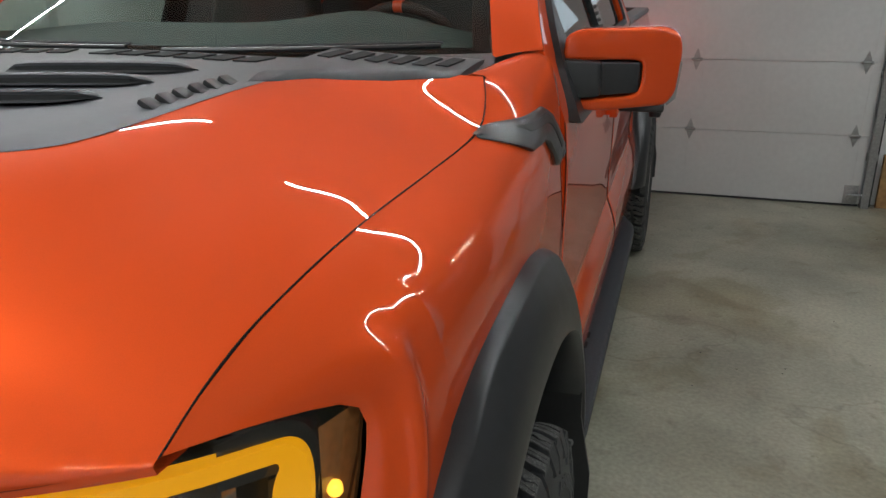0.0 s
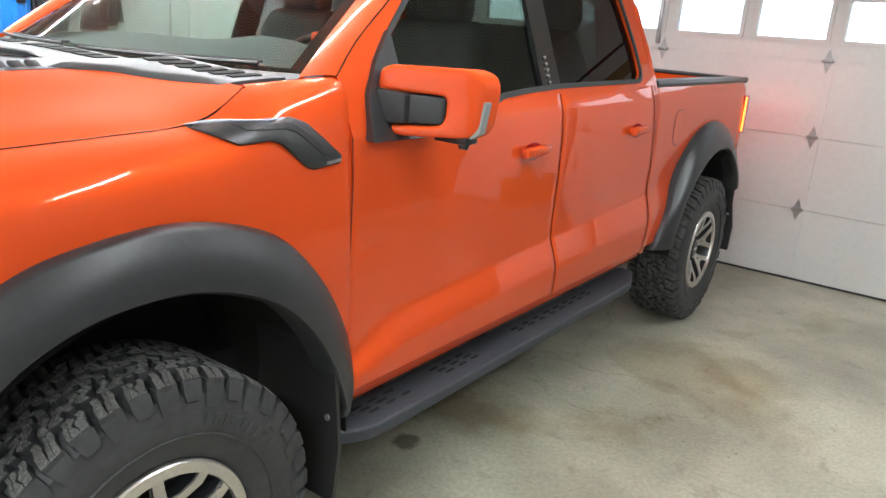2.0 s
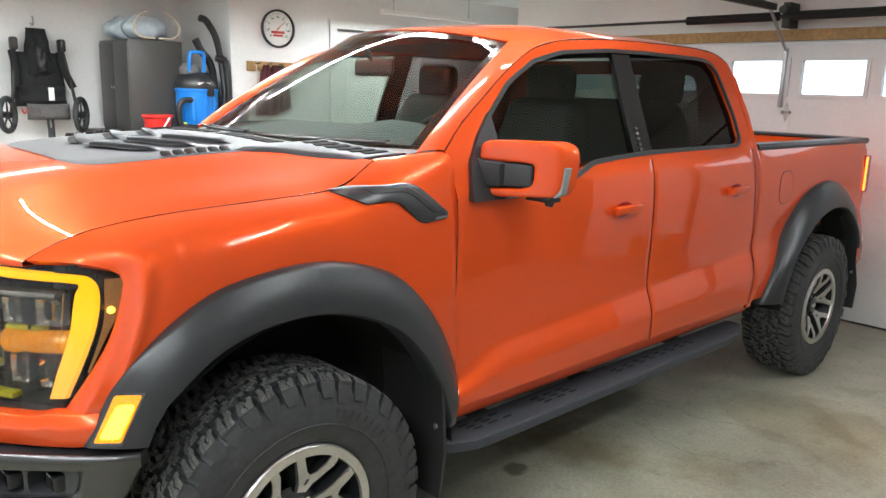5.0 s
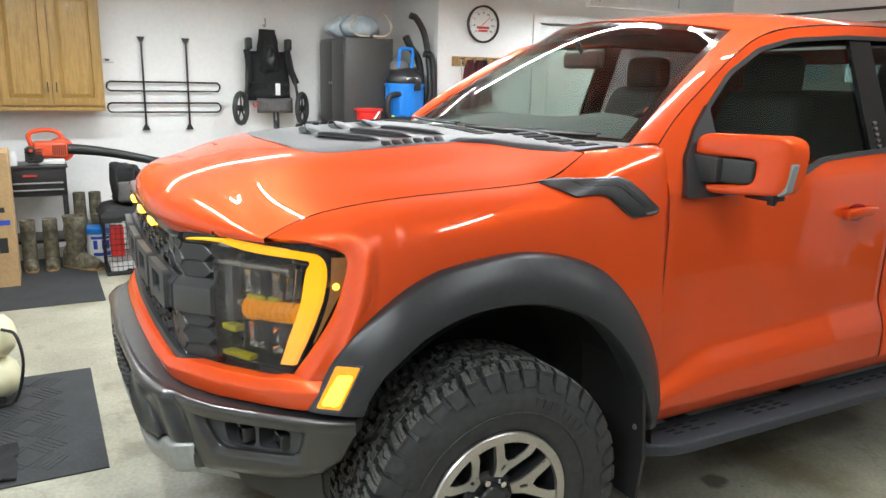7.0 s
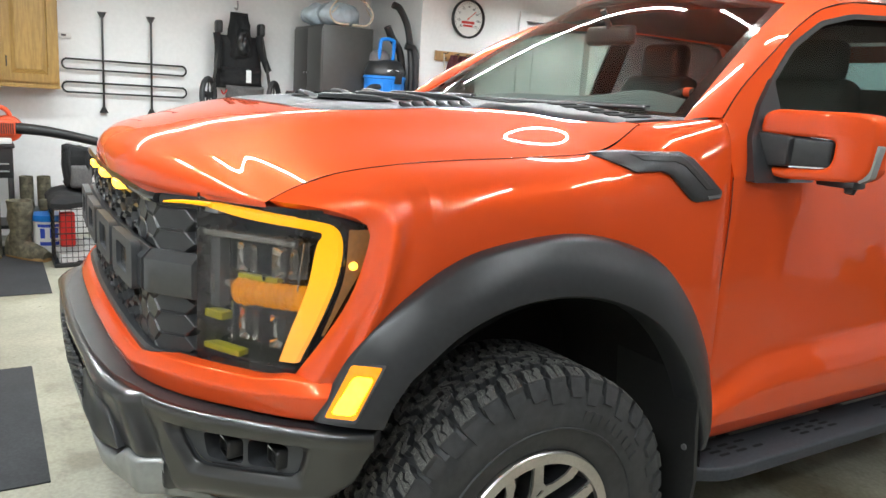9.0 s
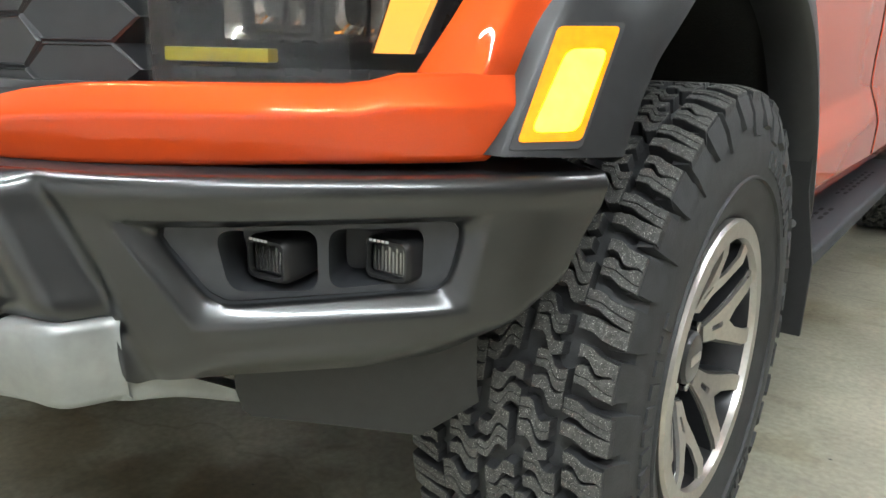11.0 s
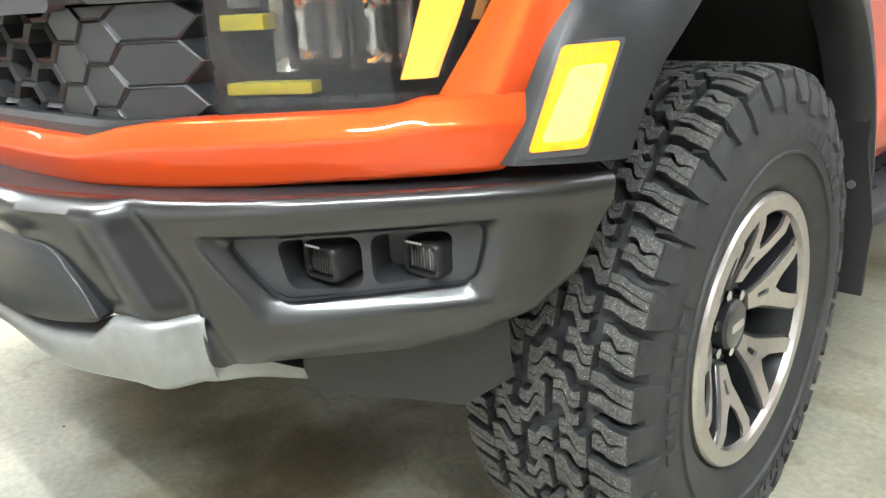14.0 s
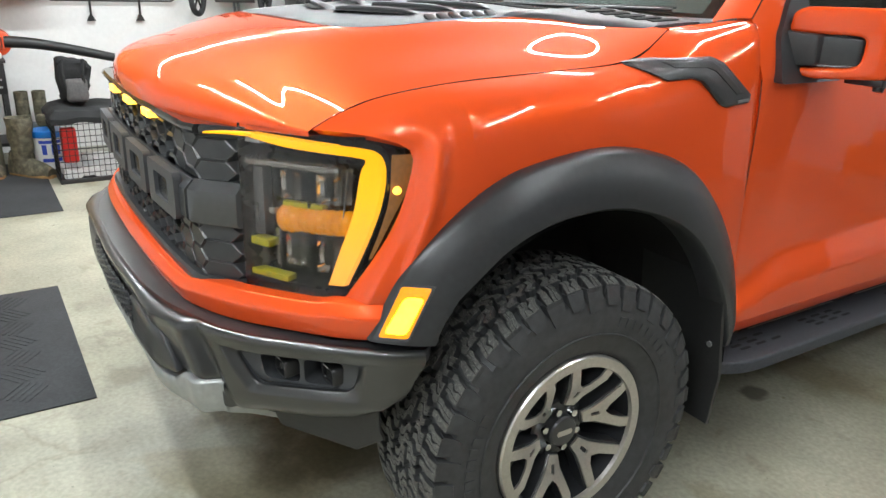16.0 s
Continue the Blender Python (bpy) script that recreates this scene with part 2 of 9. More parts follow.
MAROON = material("maroon_cloth", (0.085, 0.020, 0.025), rough=0.9, grain=0.3, grain_scale=60, bump=0.4, bump_scale=150)
CARDBOARD = material("cardboard", (0.47, 0.31, 0.15), rough=0.8, grain=0.15, grain_scale=40, stain=0.12, stain_scale=4)
CREAM = material("cream_enamel", (0.72, 0.68, 0.45), rough=0.35, coat=0.3, grain=0.06, grain_scale=30)
MATRUBBER = material("rubber_mat", (0.030, 0.032, 0.035), rough=0.8, grain=0.35, grain_scale=80, stain=0.3, stain_scale=5, bump=0.4, bump_scale=200)
DIALWHITE = material("dial_face", (0.75, 0.75, 0.72), rough=0.35, grain=0.04, grain_scale=20)
INKRED = material("red_ink", (0.55, 0.04, 0.03), rough=0.5, grain=0.1, grain_scale=80)
INKBLACK = material("black_ink", (0.02, 0.02, 0.02), rough=0.5, grain=0.1, grain_scale=80)
INKBLUE = material("blue_ink", (0.02, 0.06, 0.42), rough=0.5, grain=0.1, grain_scale=80)
PAPER = material("white_paper", (0.74, 0.74, 0.74), rough=0.6, grain=0.04, grain_scale=30)
OUTSIDE = material("bright_overcast_backdrop", (0.8, 0.82, 0.85), rough=1.0, emit=(0.88, 0.94, 1.0), power=2.0)
TUBEWHITE = material("lamp_enamel", (0.80, 0.80, 0.78), rough=0.35, grain=0.04, grain_scale=30)
CRATEWIRE = material("black_wire", (0.015, 0.015, 0.015), rough=0.4, metal=0.3, grain=0.2, grain_scale=60)


def concrete():
    m = material("garage_concrete", (0.43, 0.415, 0.325), rough=0.34, grain=0.25, grain_scale=55, stain=0.5, stain_scale=1.6, bump=0.25, bump_scale=60, rough_var=0.14)
    n, link = m.node_tree.nodes, m.node_tree.links.new
    p = n["Principled BSDF"]
    base = p.inputs["Base Color"].links[0].from_socket
    at = n.new("ShaderNodeTexCoord").outputs["Object"]
    for scale, lo, hi, tint, amount in ((0.55, 0.42, 0.62, (0.50, 0.47, 0.40), 0.55), (7.0, 0.60, 0.72, (0.55, 0.50, 0.42), 0.45), (90.0, 0.70, 0.74, (0.2, 0.19, 0.17), 0.6), (1.1, 0.56, 0.60, (0.72, 0.66, 0.55), 0.6)):
        t = n.new("ShaderNodeTexNoise")
        t.inputs["Scale"].default_value, t.inputs["Detail"].default_value, t.inputs["Distortion"].default_value = scale, 6, 0.6
        link(at, t.inputs["Vector"])
        r = n.new("ShaderNodeMapRange")
        r.inputs["From Min"].default_value, r.inputs["From Max"].default_value, r.inputs["To Max"].default_value = lo, hi, amount
        link(t.outputs["Fac"], r.inputs["Value"])
        mix = n.new("ShaderNodeMix")
        mix.data_type, mix.blend_type = "RGBA", "MULTIPLY"
        link(r.outputs["Result"], mix.inputs["Factor"])
        link(base, mix.inputs["A"])
        mix.inputs["B"].default_value = (*tint, 1)
        base = mix.outputs["Result"]
    # hairline cracks: the thin level lines of a broad noise
    t = n.new("ShaderNodeTexNoise")
    t.inputs["Scale"].default_value, t.inputs["Detail"].default_value, t.inputs["Distortion"].default_value = 0.42, 7, 0.2
    link(at, t.inputs["Vector"])
    off, size, line = n.new("ShaderNodeMath"), n.new("ShaderNodeMath"), n.new("ShaderNodeMapRange")
    off.operation, off.inputs[1].default_value = "SUBTRACT", 0.53
    size.operation = "ABSOLUTE"
    line.inputs["From Min"].default_value, line.inputs["From Max"].default_value = 0.0, 0.0035
    line.inputs["To Min"].default_value, line.inputs["To Max"].default_value = 0.32, 0.0
    link(t.outputs["Fac"], off.inputs[0])
    link(off.outputs["Value"], size.inputs[0])
    link(size.outputs["Value"], line.inputs["Value"])
    mix = n.new("ShaderNodeMix")
    mix.data_type, mix.blend_type = "RGBA", "MULTIPLY"
    link(line.outputs["Result"], mix.inputs["Factor"])
    link(base, mix.inputs["A"])
    mix.inputs["B"].default_value = (0.35, 0.30, 0.24, 1)
    base = mix.outputs["Result"]
    # damp and oily patches, with shade under the bumper painted in: x, y, radius, tint
    for x, y, radius, tint in ((0.18, -0.28, 0.30, (0.42, 0.37, 0.30)), (-0.35, -0.45, 0.24, (0.62, 0.56, 0.47)), (0.68, 1.33, 0.07, (0.22, 0.20, 0.18)), (-0.70, -0.84, 0.10, (0.72, 0.70, 0.66)), (0.75, 1.75, 0.30, (0.66, 0.60, 0.50)), (1.55, 3.0, 0.35, (0.72, 0.67, 0.56))):
        warp, far, rim = n.new("ShaderNodeTexNoise"), n.new("ShaderNodeVectorMath"), n.new("ShaderNodeMapRange")
        warp.inputs["Scale"].default_value, warp.inputs["Detail"].default_value = 1.6 / radius ** 0.5, 5
        far.operation = "DISTANCE"
        far.inputs[1].default_value = (x, y, 0)
        link(at, warp.inputs["Vector"])
        link(at, far.inputs[0])
        push = n.new("ShaderNodeMath")
        push.operation, push.inputs[1].default_value = "MULTIPLY_ADD", radius * 2.4
        link(warp.outputs["Fac"], push.inputs[0])
        link(far.outputs["Value"], push.inputs[2])
        rim.inputs["From Min"].default_value, rim.inputs["From Max"].default_value = radius * 1.7, radius * 2.15
        rim.inputs["To Min"].default_value, rim.inputs["To Max"].default_value = 0.9, 0.0
        link(push.outputs["Value"], rim.inputs["Value"])
        mix = n.new("ShaderNodeMix")
        mix.data_type, mix.blend_type = "RGBA", "MULTIPLY"
        link(rim.outputs["Result"], mix.inputs["Factor"])
        link(base, mix.inputs["A"])
        mix.inputs["B"].default_value = (*tint, 1)
        base = mix.outputs["Result"]
    link(base, p.inputs["Base Color"])
    return m


def oak():
    m = material("honey_oak", (0.38, 0.225, 0.062), rough=0.40, coat=0.2, grain=0.1, grain_scale=25)
    n, link = m.node_tree.nodes, m.node_tree.links.new
    p = n["Principled BSDF"]
    base = p.inputs["Base Color"].links[0].from_socket
    at = n.new("ShaderNodeTexCoord").outputs["Object"]
    mapping = n.new("ShaderNodeMapping")
    mapping.inputs["Scale"].default_value = (14, 14, 1.3)
    link(at, mapping.inputs["Vector"])
    w = n.new("ShaderNodeTexWave")
    w.inputs["Scale"].default_value, w.inputs["Distortion"].default_value, w.inputs["Detail"].default_value = 2.2, 9.0, 3.0
    link(mapping.outputs["Vector"], w.inputs["Vector"])
    mix = n.new("ShaderNodeMix")
    mix.data_type, mix.blend_type = "RGBA", "MULTIPLY"
    mix.inputs["Factor"].default_value = 0.22
    link(base, mix.inputs["A"])
    link(w.outputs["Color"], mix.inputs["B"])
    link(mix.outputs["Result"], p.inputs["Base Color"])
    return m


CONCRETE, OAK = concrete(), oak()

# ---- building tools ----
def V(*a):
    return Vector(a)


def thing(name, label, category, at=(0, 0, 0), group="", kind=""):
    ob = new(name)
    ob.location = at
    return tagged(ob, label, category, group, kind)


def mesh_of(name, bm, mat, smooth=40):
    bmesh.ops.remove_doubles(bm, verts=bm.verts, dist=1e-5)
    bmesh.ops.recalc_face_normals(bm, faces=bm.faces)
    me = bpy.data.meshes.new(name)
    if smooth:
        limit = radians(smooth)
        for f in bm.faces:
            f.smooth = True
        for e in bm.edges:
            if len(e.link_faces) == 2 and e.calc_face_angle(0) > limit:
                e.smooth = False
    bm.to_mesh(me)
    bm.free()
    me.materials.append(mat)
    return me


def part(name, bm, mat, parent=None, label="", smooth=40):
    """Links a bmesh, built in world places, as one mesh object under a thing or a part."""
    ob = new(name, mesh_of(name, bm, mat, smooth))
    if parent is not None:
        ob.parent = parent
        top = parent
        off = Vector((0, 0, 0))
        while top is not None:
            off += top.location
            top = top.parent
        ob.data.transform(Matrix.Translation(-off))
    return tagged(ob, label)


def solo(name, bm, mat, label, category, group="", kind="", smooth=40):
    """A thing that is one mesh, with its origin at its base."""
    ob = new(name, mesh_of(name, bm, mat, smooth))
    if kind != "structure":
        co = [v.co for v in ob.data.vertices]
        base = V(sum(c.x for c in co) / len(co), sum(c.y for c in co) / len(co), min(c.z for c in co))
        ob.data.transform(Matrix.Translation(-base))
        ob.location = base
    return tagged(ob, label, category, group, kind)


def flipped(bm):
    """A copy of a bmesh, mirrored to the other side of the truck."""
    other = bm.copy()
    for v in other.verts:
        v.co.x = -v.co.x
    bmesh.ops.reverse_faces(other, faces=other.faces)
    return other


def both(name, bm, mat, parent, label="", smooth=40):
    """The driver's side part and its mirror image."""
    other = flipped(bm)
    a = part(name, bm, mat, parent, label, smooth)
    b = part(name, other, mat, parent, label, smooth)
    return a, b


def box(bm, x0, x1, y0, y1, z0, z1, bevel=0.0, seg=2):
    vs = [bm.verts.new((x, y, z)) for z in (z0, z1) for y in (y0, y1) for x in (x0, x1)]
    fs = [bm.faces.new([vs[i] for i in q]) for q in ((0, 2, 3, 1), (4, 5, 7, 6), (0, 1, 5, 4), (2, 6, 7, 3), (0, 4, 6, 2), (1, 3, 7, 5))]
    if bevel:
        es = {e for f in fs for e in f.edges}
        bmesh.ops.bevel(bm, geom=list(es), offset=bevel, segments=seg, profile=0.6, affect="EDGES")
    return vs


def moved(bm, m, start=0):
    """Moves the vertices added since start by a matrix."""
    bm.verts.ensure_lookup_table()
    for v in list(bm.verts)[start:]:
        v.co = m @ v.co


def ring(center, axis, r, seg, up=None):
    axis = Vector(axis).normalized()
    a = axis.orthogonal().normalized() if up is None else (Vector(up) - axis * axis.dot(Vector(up))).normalized()
    b = axis.cross(a)
    return [Vector(center) + (a * math.cos(t) + b * math.sin(t)) * r for t in (2 * math.pi * i / seg for i in range(seg))]


def skin(bm, rows, closed=False, caps=False):
    """A surface through rows of points."""
    vr = [[bm.verts.new(p) for p in row] for row in rows]
    for a, b in zip(vr, vr[1:]):
        n = len(a)
        for i in range(n if closed else n - 1):
            j = (i + 1) % n
            bm.faces.new((a[i], a[j], b[j], b[i]))
    if caps:
        bm.faces.new(vr[0])
        bm.faces.new(vr[-1][::-1])
    return vr


def rod(bm, p, q, r, r2=None, seg=12):
    p, q = Vector(p), Vector(q)
    up = (q - p).orthogonal()
    skin(bm, [ring(p, q - p, r, seg, up), ring(q, q - p, r if r2 is None else r2, seg, up)], True, True)


def curve_points(pts, n=8, closed=False):
    """A smooth Catmull-Rom line through points."""
    pts = [Vector(p) for p in pts]
    k = len(pts)
    out = []
    for i in range(k if closed else k - 1):
        p1, p2 = pts[i], pts[(i + 1) % k]
        p0 = pts[i - 1] if (i or closed) else p1 * 2 - p2
        p3 = pts[(i + 2) % k] if (i + 2 < k or closed) else p2 * 2 - p1
        for j in range(n):
            t = j / n
            out.append(0.5 * ((2 * p1) + (p2 - p0) * t + (2 * p0 - 5 * p1 + 4 * p2 - p3) * t * t + (3 * p1 - p0 - 3 * p2 + p3) * t ** 3))
    if not closed:
        out.append(pts[-1])
    return out


def hose(bm, pts, r, seg=10, n=6, taper=None):
    line = curve_points(pts, n)
    rows, up = [], None
    for i, p in enumerate(line):
        d = (line[min(i + 1, len(line) - 1)] - line[max(i - 1, 0)]).normalized()
        up = d.orthogonal() if up is None else up - d * up.dot(d)
        up.normalize()
        rr = r if taper is None else r + (taper - r) * i / (len(line) - 1)
        rows.append(ring(p, d, rr, seg, up))
    skin(bm, rows, True, True)


def lathe(bm, profile, axis_point, axis, seg=48, up=(0, 0, 1)):
    """Turns (distance along the axis, radius) pairs round an axis."""
    axis = Vector(axis).normalized()
    skin(bm, [ring(Vector(axis_point) + axis * d, axis, max(r, 1e-4), seg, up) for d, r in profile], True, True)


def plate(bm, outline, holes, place, depth, inner=None):
    """A plate with holes, from outlines in two coordinates that place(u, v, d) takes into space; depth is its thickness."""
    def loop(points, d):
        vs = [bm.verts.new(place(u, v, d)) for u, v in points]
        return vs, [bm.edges.new((vs[i], vs[(i + 1) % len(vs)])) for i in range(len(vs))]
    faces, loops = [], []
    for d in (0.0, depth):
        edges, vert_loops = [], []
        for pts in (outline, *holes):
            vs, es = loop(pts, d)
            edges += es
            vert_loops.append(vs)
        bmesh.ops.triangle_fill(bm, use_beauty=True, edges=edges)
        loops.append(vert_loops)
    for a, b in zip(*loops):
        for i in range(len(a)):
            j = (i + 1) % len(a)
            bm.faces.new((a[i], a[j], b[j], b[i]))


def rounded(points, r, n=5):
    """A polygon with its corners rounded."""
    out, k = [], len(points)
    for i in range(k):
        p, a, b = Vector(points[i]), Vector(points[i - 1]), Vector(points[(i + 1) % k])
        ra = min(r, (a - p).length * 0.45, (b - p).length * 0.45)
        s, e = p + (a - p).normalized() * ra, p + (b - p).normalized() * ra
        for j in range(n + 1):
            t = j / n
            out.append(tuple(s * (1 - t) ** 2 + p * 2 * t * (1 - t) + e * t * t))
    return out


def lerp_table(table, x):
    """Smooth interpolation in a short table of (x, value)."""
    if x <= table[0][0]:
        return table[0][1]
    for (a, va), (b, vb) in zip(table, table[1:]):
        if x <= b:
            t = (x - a) / (b - a)
            return va + (vb - va) * t
    return table[-1][1]


def smooth_table(table, x):
    """Monotone cubic interpolation in a short table of (x, value)."""
    k = len(table)
    if x <= table[0][0]:
        return table[0][1]
    if x >= table[-1][0]:
        return table[-1][1]
    d = [(table[i + 1][1] - table[i][1]) / (table[i + 1][0] - table[i][0]) for i in range(k - 1)]
    m = [d[0]] + [0.0 if d[i - 1] * d[i] <= 0 else 2 * d[i - 1] * d[i] / (d[i - 1] + d[i]) for i in range(1, k - 1)] + [d[-1]]
    for i in range(k - 1):
        a, b = table[i][0], table[i + 1][0]
        if x <= b:
            h, t = b - a, (x - a) / (b - a)
            return ((1 + 2 * t) * (1 - t) ** 2 * table[i][1] + t * (1 - t) ** 2 * h * m[i]
                    + t * t * (3 - 2 * t) * table[i + 1][1] + t * t * (t - 1) * h * m[i + 1])


def span(a, b, n):
    return [a + (b - a) * i / n for i in range(n + 1)]


def step(a, b, x):
    t = min(1.0, max(0.0, (x - a) / (b - a)))
    return t * t * (3 - 2 * t)


def sheet(bm, grid, thick, inward):
    """A sheet-metal panel: the grid's surface with its borders turned inward, so that it reads as a thick panel."""
    rows, cols = len(grid), len(grid[0])
    vr = skin(bm, grid)
    border = ([vr[0][j] for j in range(cols)] + [vr[i][-1] for i in range(1, rows)] + [vr[-1][j] for j in range(cols - 2, -1, -1)] + [vr[i][0] for i in range(rows - 2, 0, -1)])
    back = [bm.verts.new(v.co + Vector(inward) * thick) for v in border]
    for i in range(len(border)):
        j = (i + 1) % len(border)
        bm.faces.new((border[i], border[j], back[j], back[i]))

# ---- the garage ----
def slab(name, x0, x1, y0, y1, z0, z1, mat, label, category):
    bm = bmesh.new()
    box(bm, x0, x1, y0, y1, z0, z1)
    return solo(name, bm, mat, label, category, kind="structure", smooth=0)


WEST, EAST, NORTH, SOUTH, CEIL = -5.35, 3.75, -3.5, 5.17, 2.75
slab("floor", WEST - 0.15, EAST + 0.15, NORTH - 0.15, 6.85, -0.15, 0, CONCRETE, "stained and worn pale concrete garage floor", "floor")
slab("ceiling", WEST - 0.15, EAST + 0.15, NORTH - 0.15, 6.85, CEIL, CEIL + 0.12, CEILPAINT, "plain white painted garage ceiling", "ceiling")
slab("wall_west", WEST - 0.15, WEST, NORTH - 0.15, 2.5, 0, CEIL, WHITEPAINT, "white painted wall with things hung on it", "wall")
slab("wall_return", WEST - 0.15, -4.2, 2.5, 2.65, 0, CEIL, WHITEPAINT, "short white wall beside the grey locker", "wall")
# unseen east wall, darkened so that less light bounces onto the truck's doors
slab("wall_east", EAST, EAST + 0.15, NORTH - 0.15, SOUTH + 0.15, 0, CEIL, DIMWALL, "plain grey-brown wall, unseen, kept dark to dim the truck's side", "wall")
slab("wall_north", WEST, EAST, NORTH - 0.15, NORTH, 0, CEIL, WHITEPAINT, "plain white painted wall", "wall")
slab("wall_deep", -4.2, -2.9, 6.7, 6.85, 0, CEIL, WHITEPAINT, "white wall at the back of the side bay", "wall")
slab("wall_bay", -2.9, -2.75, SOUTH + 0.15, 6.7, 0, CEIL, WHITEPAINT, "white wall of the side bay", "wall")

# wall with the clock and the house door
DOOR_Y0, DOOR_Y1, DOOR_Z = 3.72, 4.62, 2.30
bm = bmesh.new()
plate(bm, [(2.65, 0), (DOOR_Y0, 0), (DOOR_Y0, DOOR_Z), (DOOR_Y1, DOOR_Z), (DOOR_Y1, 0), (6.85, 0), (6.85, CEIL), (2.65, CEIL)], [], lambda u, v, d: (-4.2 - d, u, v), 0.15)
solo("wall_clock", bm, WHITEPAINT, "white painted wall with a round dial and a coat rack", "wall", kind="structure", smooth=0)
door1 = thing("door_1", "white painted house door, closed, in a white casing", "door", (-4.25, 4.17, 0), kind="structure")
bm = bmesh.new()
box(bm, -4.30, -4.26, DOOR_Y0 + 0.03, DOOR_Y1 - 0.03, 0.02, DOOR_Z - 0.03, 0.004)
for z0, z1 in ((0.25, 1.0), (1.15, 2.1)):
    box(bm, -4.262, -4.25, DOOR_Y0 + 0.17, DOOR_Y1 - 0.17, z0, z1, 0.006)
part("door_leaf", bm, WHITEPLASTIC, door1)
bm = bmesh.new()
plate(bm, [(DOOR_Y0 - 0.08, 0), (DOOR_Y0 + 0.01, 0), (DOOR_Y0 + 0.01, DOOR_Z - 0.01), (DOOR_Y1 - 0.01, DOOR_Z - 0.01), (DOOR_Y1 - 0.01, 0), (DOOR_Y1 + 0.08, 0), (DOOR_Y1 + 0.08, DOOR_Z + 0.08), (DOOR_Y0 - 0.08, DOOR_Z + 0.08)], [],
      lambda u, v, d: (-4.18 - d, u, v), 0.018)
part("casing", bm, WHITEPLASTIC, door1)
bm = bmesh.new()
lathe(bm, [(0, 0.012), (0.03, 0.012), (0.035, 0.028), (0.06, 0.03), (0.075, 0.015)], (-4.262, DOOR_Y1 - 0.1, 1.1), (1, 0, 0), 16)
part("door_knob", bm, GALV, door1)
slab("house_behind_door", -4.75, -4.36, 3.4, 5.0, 0, 2.5, WHITEPAINT, "plain wall behind the house door", "wall")

# wall round the big door
GX0, GX1, GTOP = -2.34, 2.54, 2.11
bm = bmesh.new()
plate(bm, [(-2.9, 0), (GX0 + 0.04, 0), (GX0 + 0.04, GTOP - 0.03), (GX1 - 0.04, GTOP - 0.03), (GX1 - 0.04, 0), (EAST + 0.15, 0), (EAST + 0.15, CEIL), (-2.9, CEIL)], [], lambda u, v, d: (u, SOUTH + d, v), 0.15)
solo("wall_south", bm, WHITEPAINT, "white wall round the overhead door", "wall", kind="structure", smooth=0)
bm = bmesh.new()
box(bm, GX0 - 0.3, EAST - 0.01, SOUTH - 0.04, SOUTH - 0.002, 2.14, 2.225, 0.003)
solo("header_board", bm, LUMBER, "bare pine board along the wall above the overhead door", "board", kind="structure", smooth=0)

# sectional overhead door
GY = 5.09
gdoor = thing("garage_door", "white steel sectional overhead door, closed, with a row of windows", "garage door", (0.1, GY, 0), kind="structure")
SEC = 0.527
for k in range(4):
    z0, z1 = 0.005 + k * SEC, 0.005 + (k + 1) * SEC - 0.004
    bm = bmesh.new()
    holes = []
    if k == 3:
        for w in range(8):
            cx = 0.127 + (w - 3.5) * 0.586
            holes.append(rounded([(cx - 0.235, 1.725), (cx + 0.235, 1.725), (cx + 0.235, 1.985), (cx - 0.235, 1.985)], 0.015, 3))
    plate(bm, [(GX0, z0), (GX1, z0), (GX1, z1), (GX0, z1)], holes, lambda u, v, d: (u, GY + d, v), 0.045)
    sec = part("door_section", bm, DOORPAINT, gdoor, smooth=0)
    if k < 3:
        joint = bmesh.new()
        box(joint, GX0 + 0.01, GX1 - 0.01, GY + 0.012, GY + 0.03, z1 - 0.008, z1 + 0.012)
        part("joint_seal", joint, DOORPAINT, gdoor, "pale seal between two sections", smooth=0)
    bm = bmesh.new()
    for e in range(9):
        sx = GX0 + 0.03 + e * (GX1 - GX0 - 0.06) / 8
        if k < 3 and e in (0, 2, 4, 6, 8):
            box(bm, sx - 0.03, sx + 0.03, GY - 0.003, GY + 0.001, z0 + 0.02, z1 - 0.02, 0.001)
    if len(bm.verts):
        part("stile", bm, DOORPAINT, sec, smooth=0)
    else:
        bm.free()
    if k == 3:
        for w in range(8):
            cx = 0.127 + (w - 3.5) * 0.586
            bm = bmesh.new()
            plate(bm, rounded([(cx - 0.262, 1.70), (cx + 0.262, 1.70), (cx + 0.262, 2.01), (cx - 0.262, 2.01)], 0.02, 3),
                  [rounded([(cx - 0.234, 1.727), (cx + 0.234, 1.727), (cx + 0.234, 1.984), (cx - 0.234, 1.984)], 0.012, 3)], lambda u, v, d: (u, GY - 0.012 + d, v), 0.014)
            fr = part("window_frame", bm, DOORPAINT, gdoor, "white moulded window frame")
            bm = bmesh.new()
            box(bm, cx - 0.236, cx + 0.236, GY + 0.02, GY + 0.024, 1.724, 1.986)
            pane = part("pane", bm, CLEARPANE, fr, "clear window pane")
            pane.visible_shadow = False


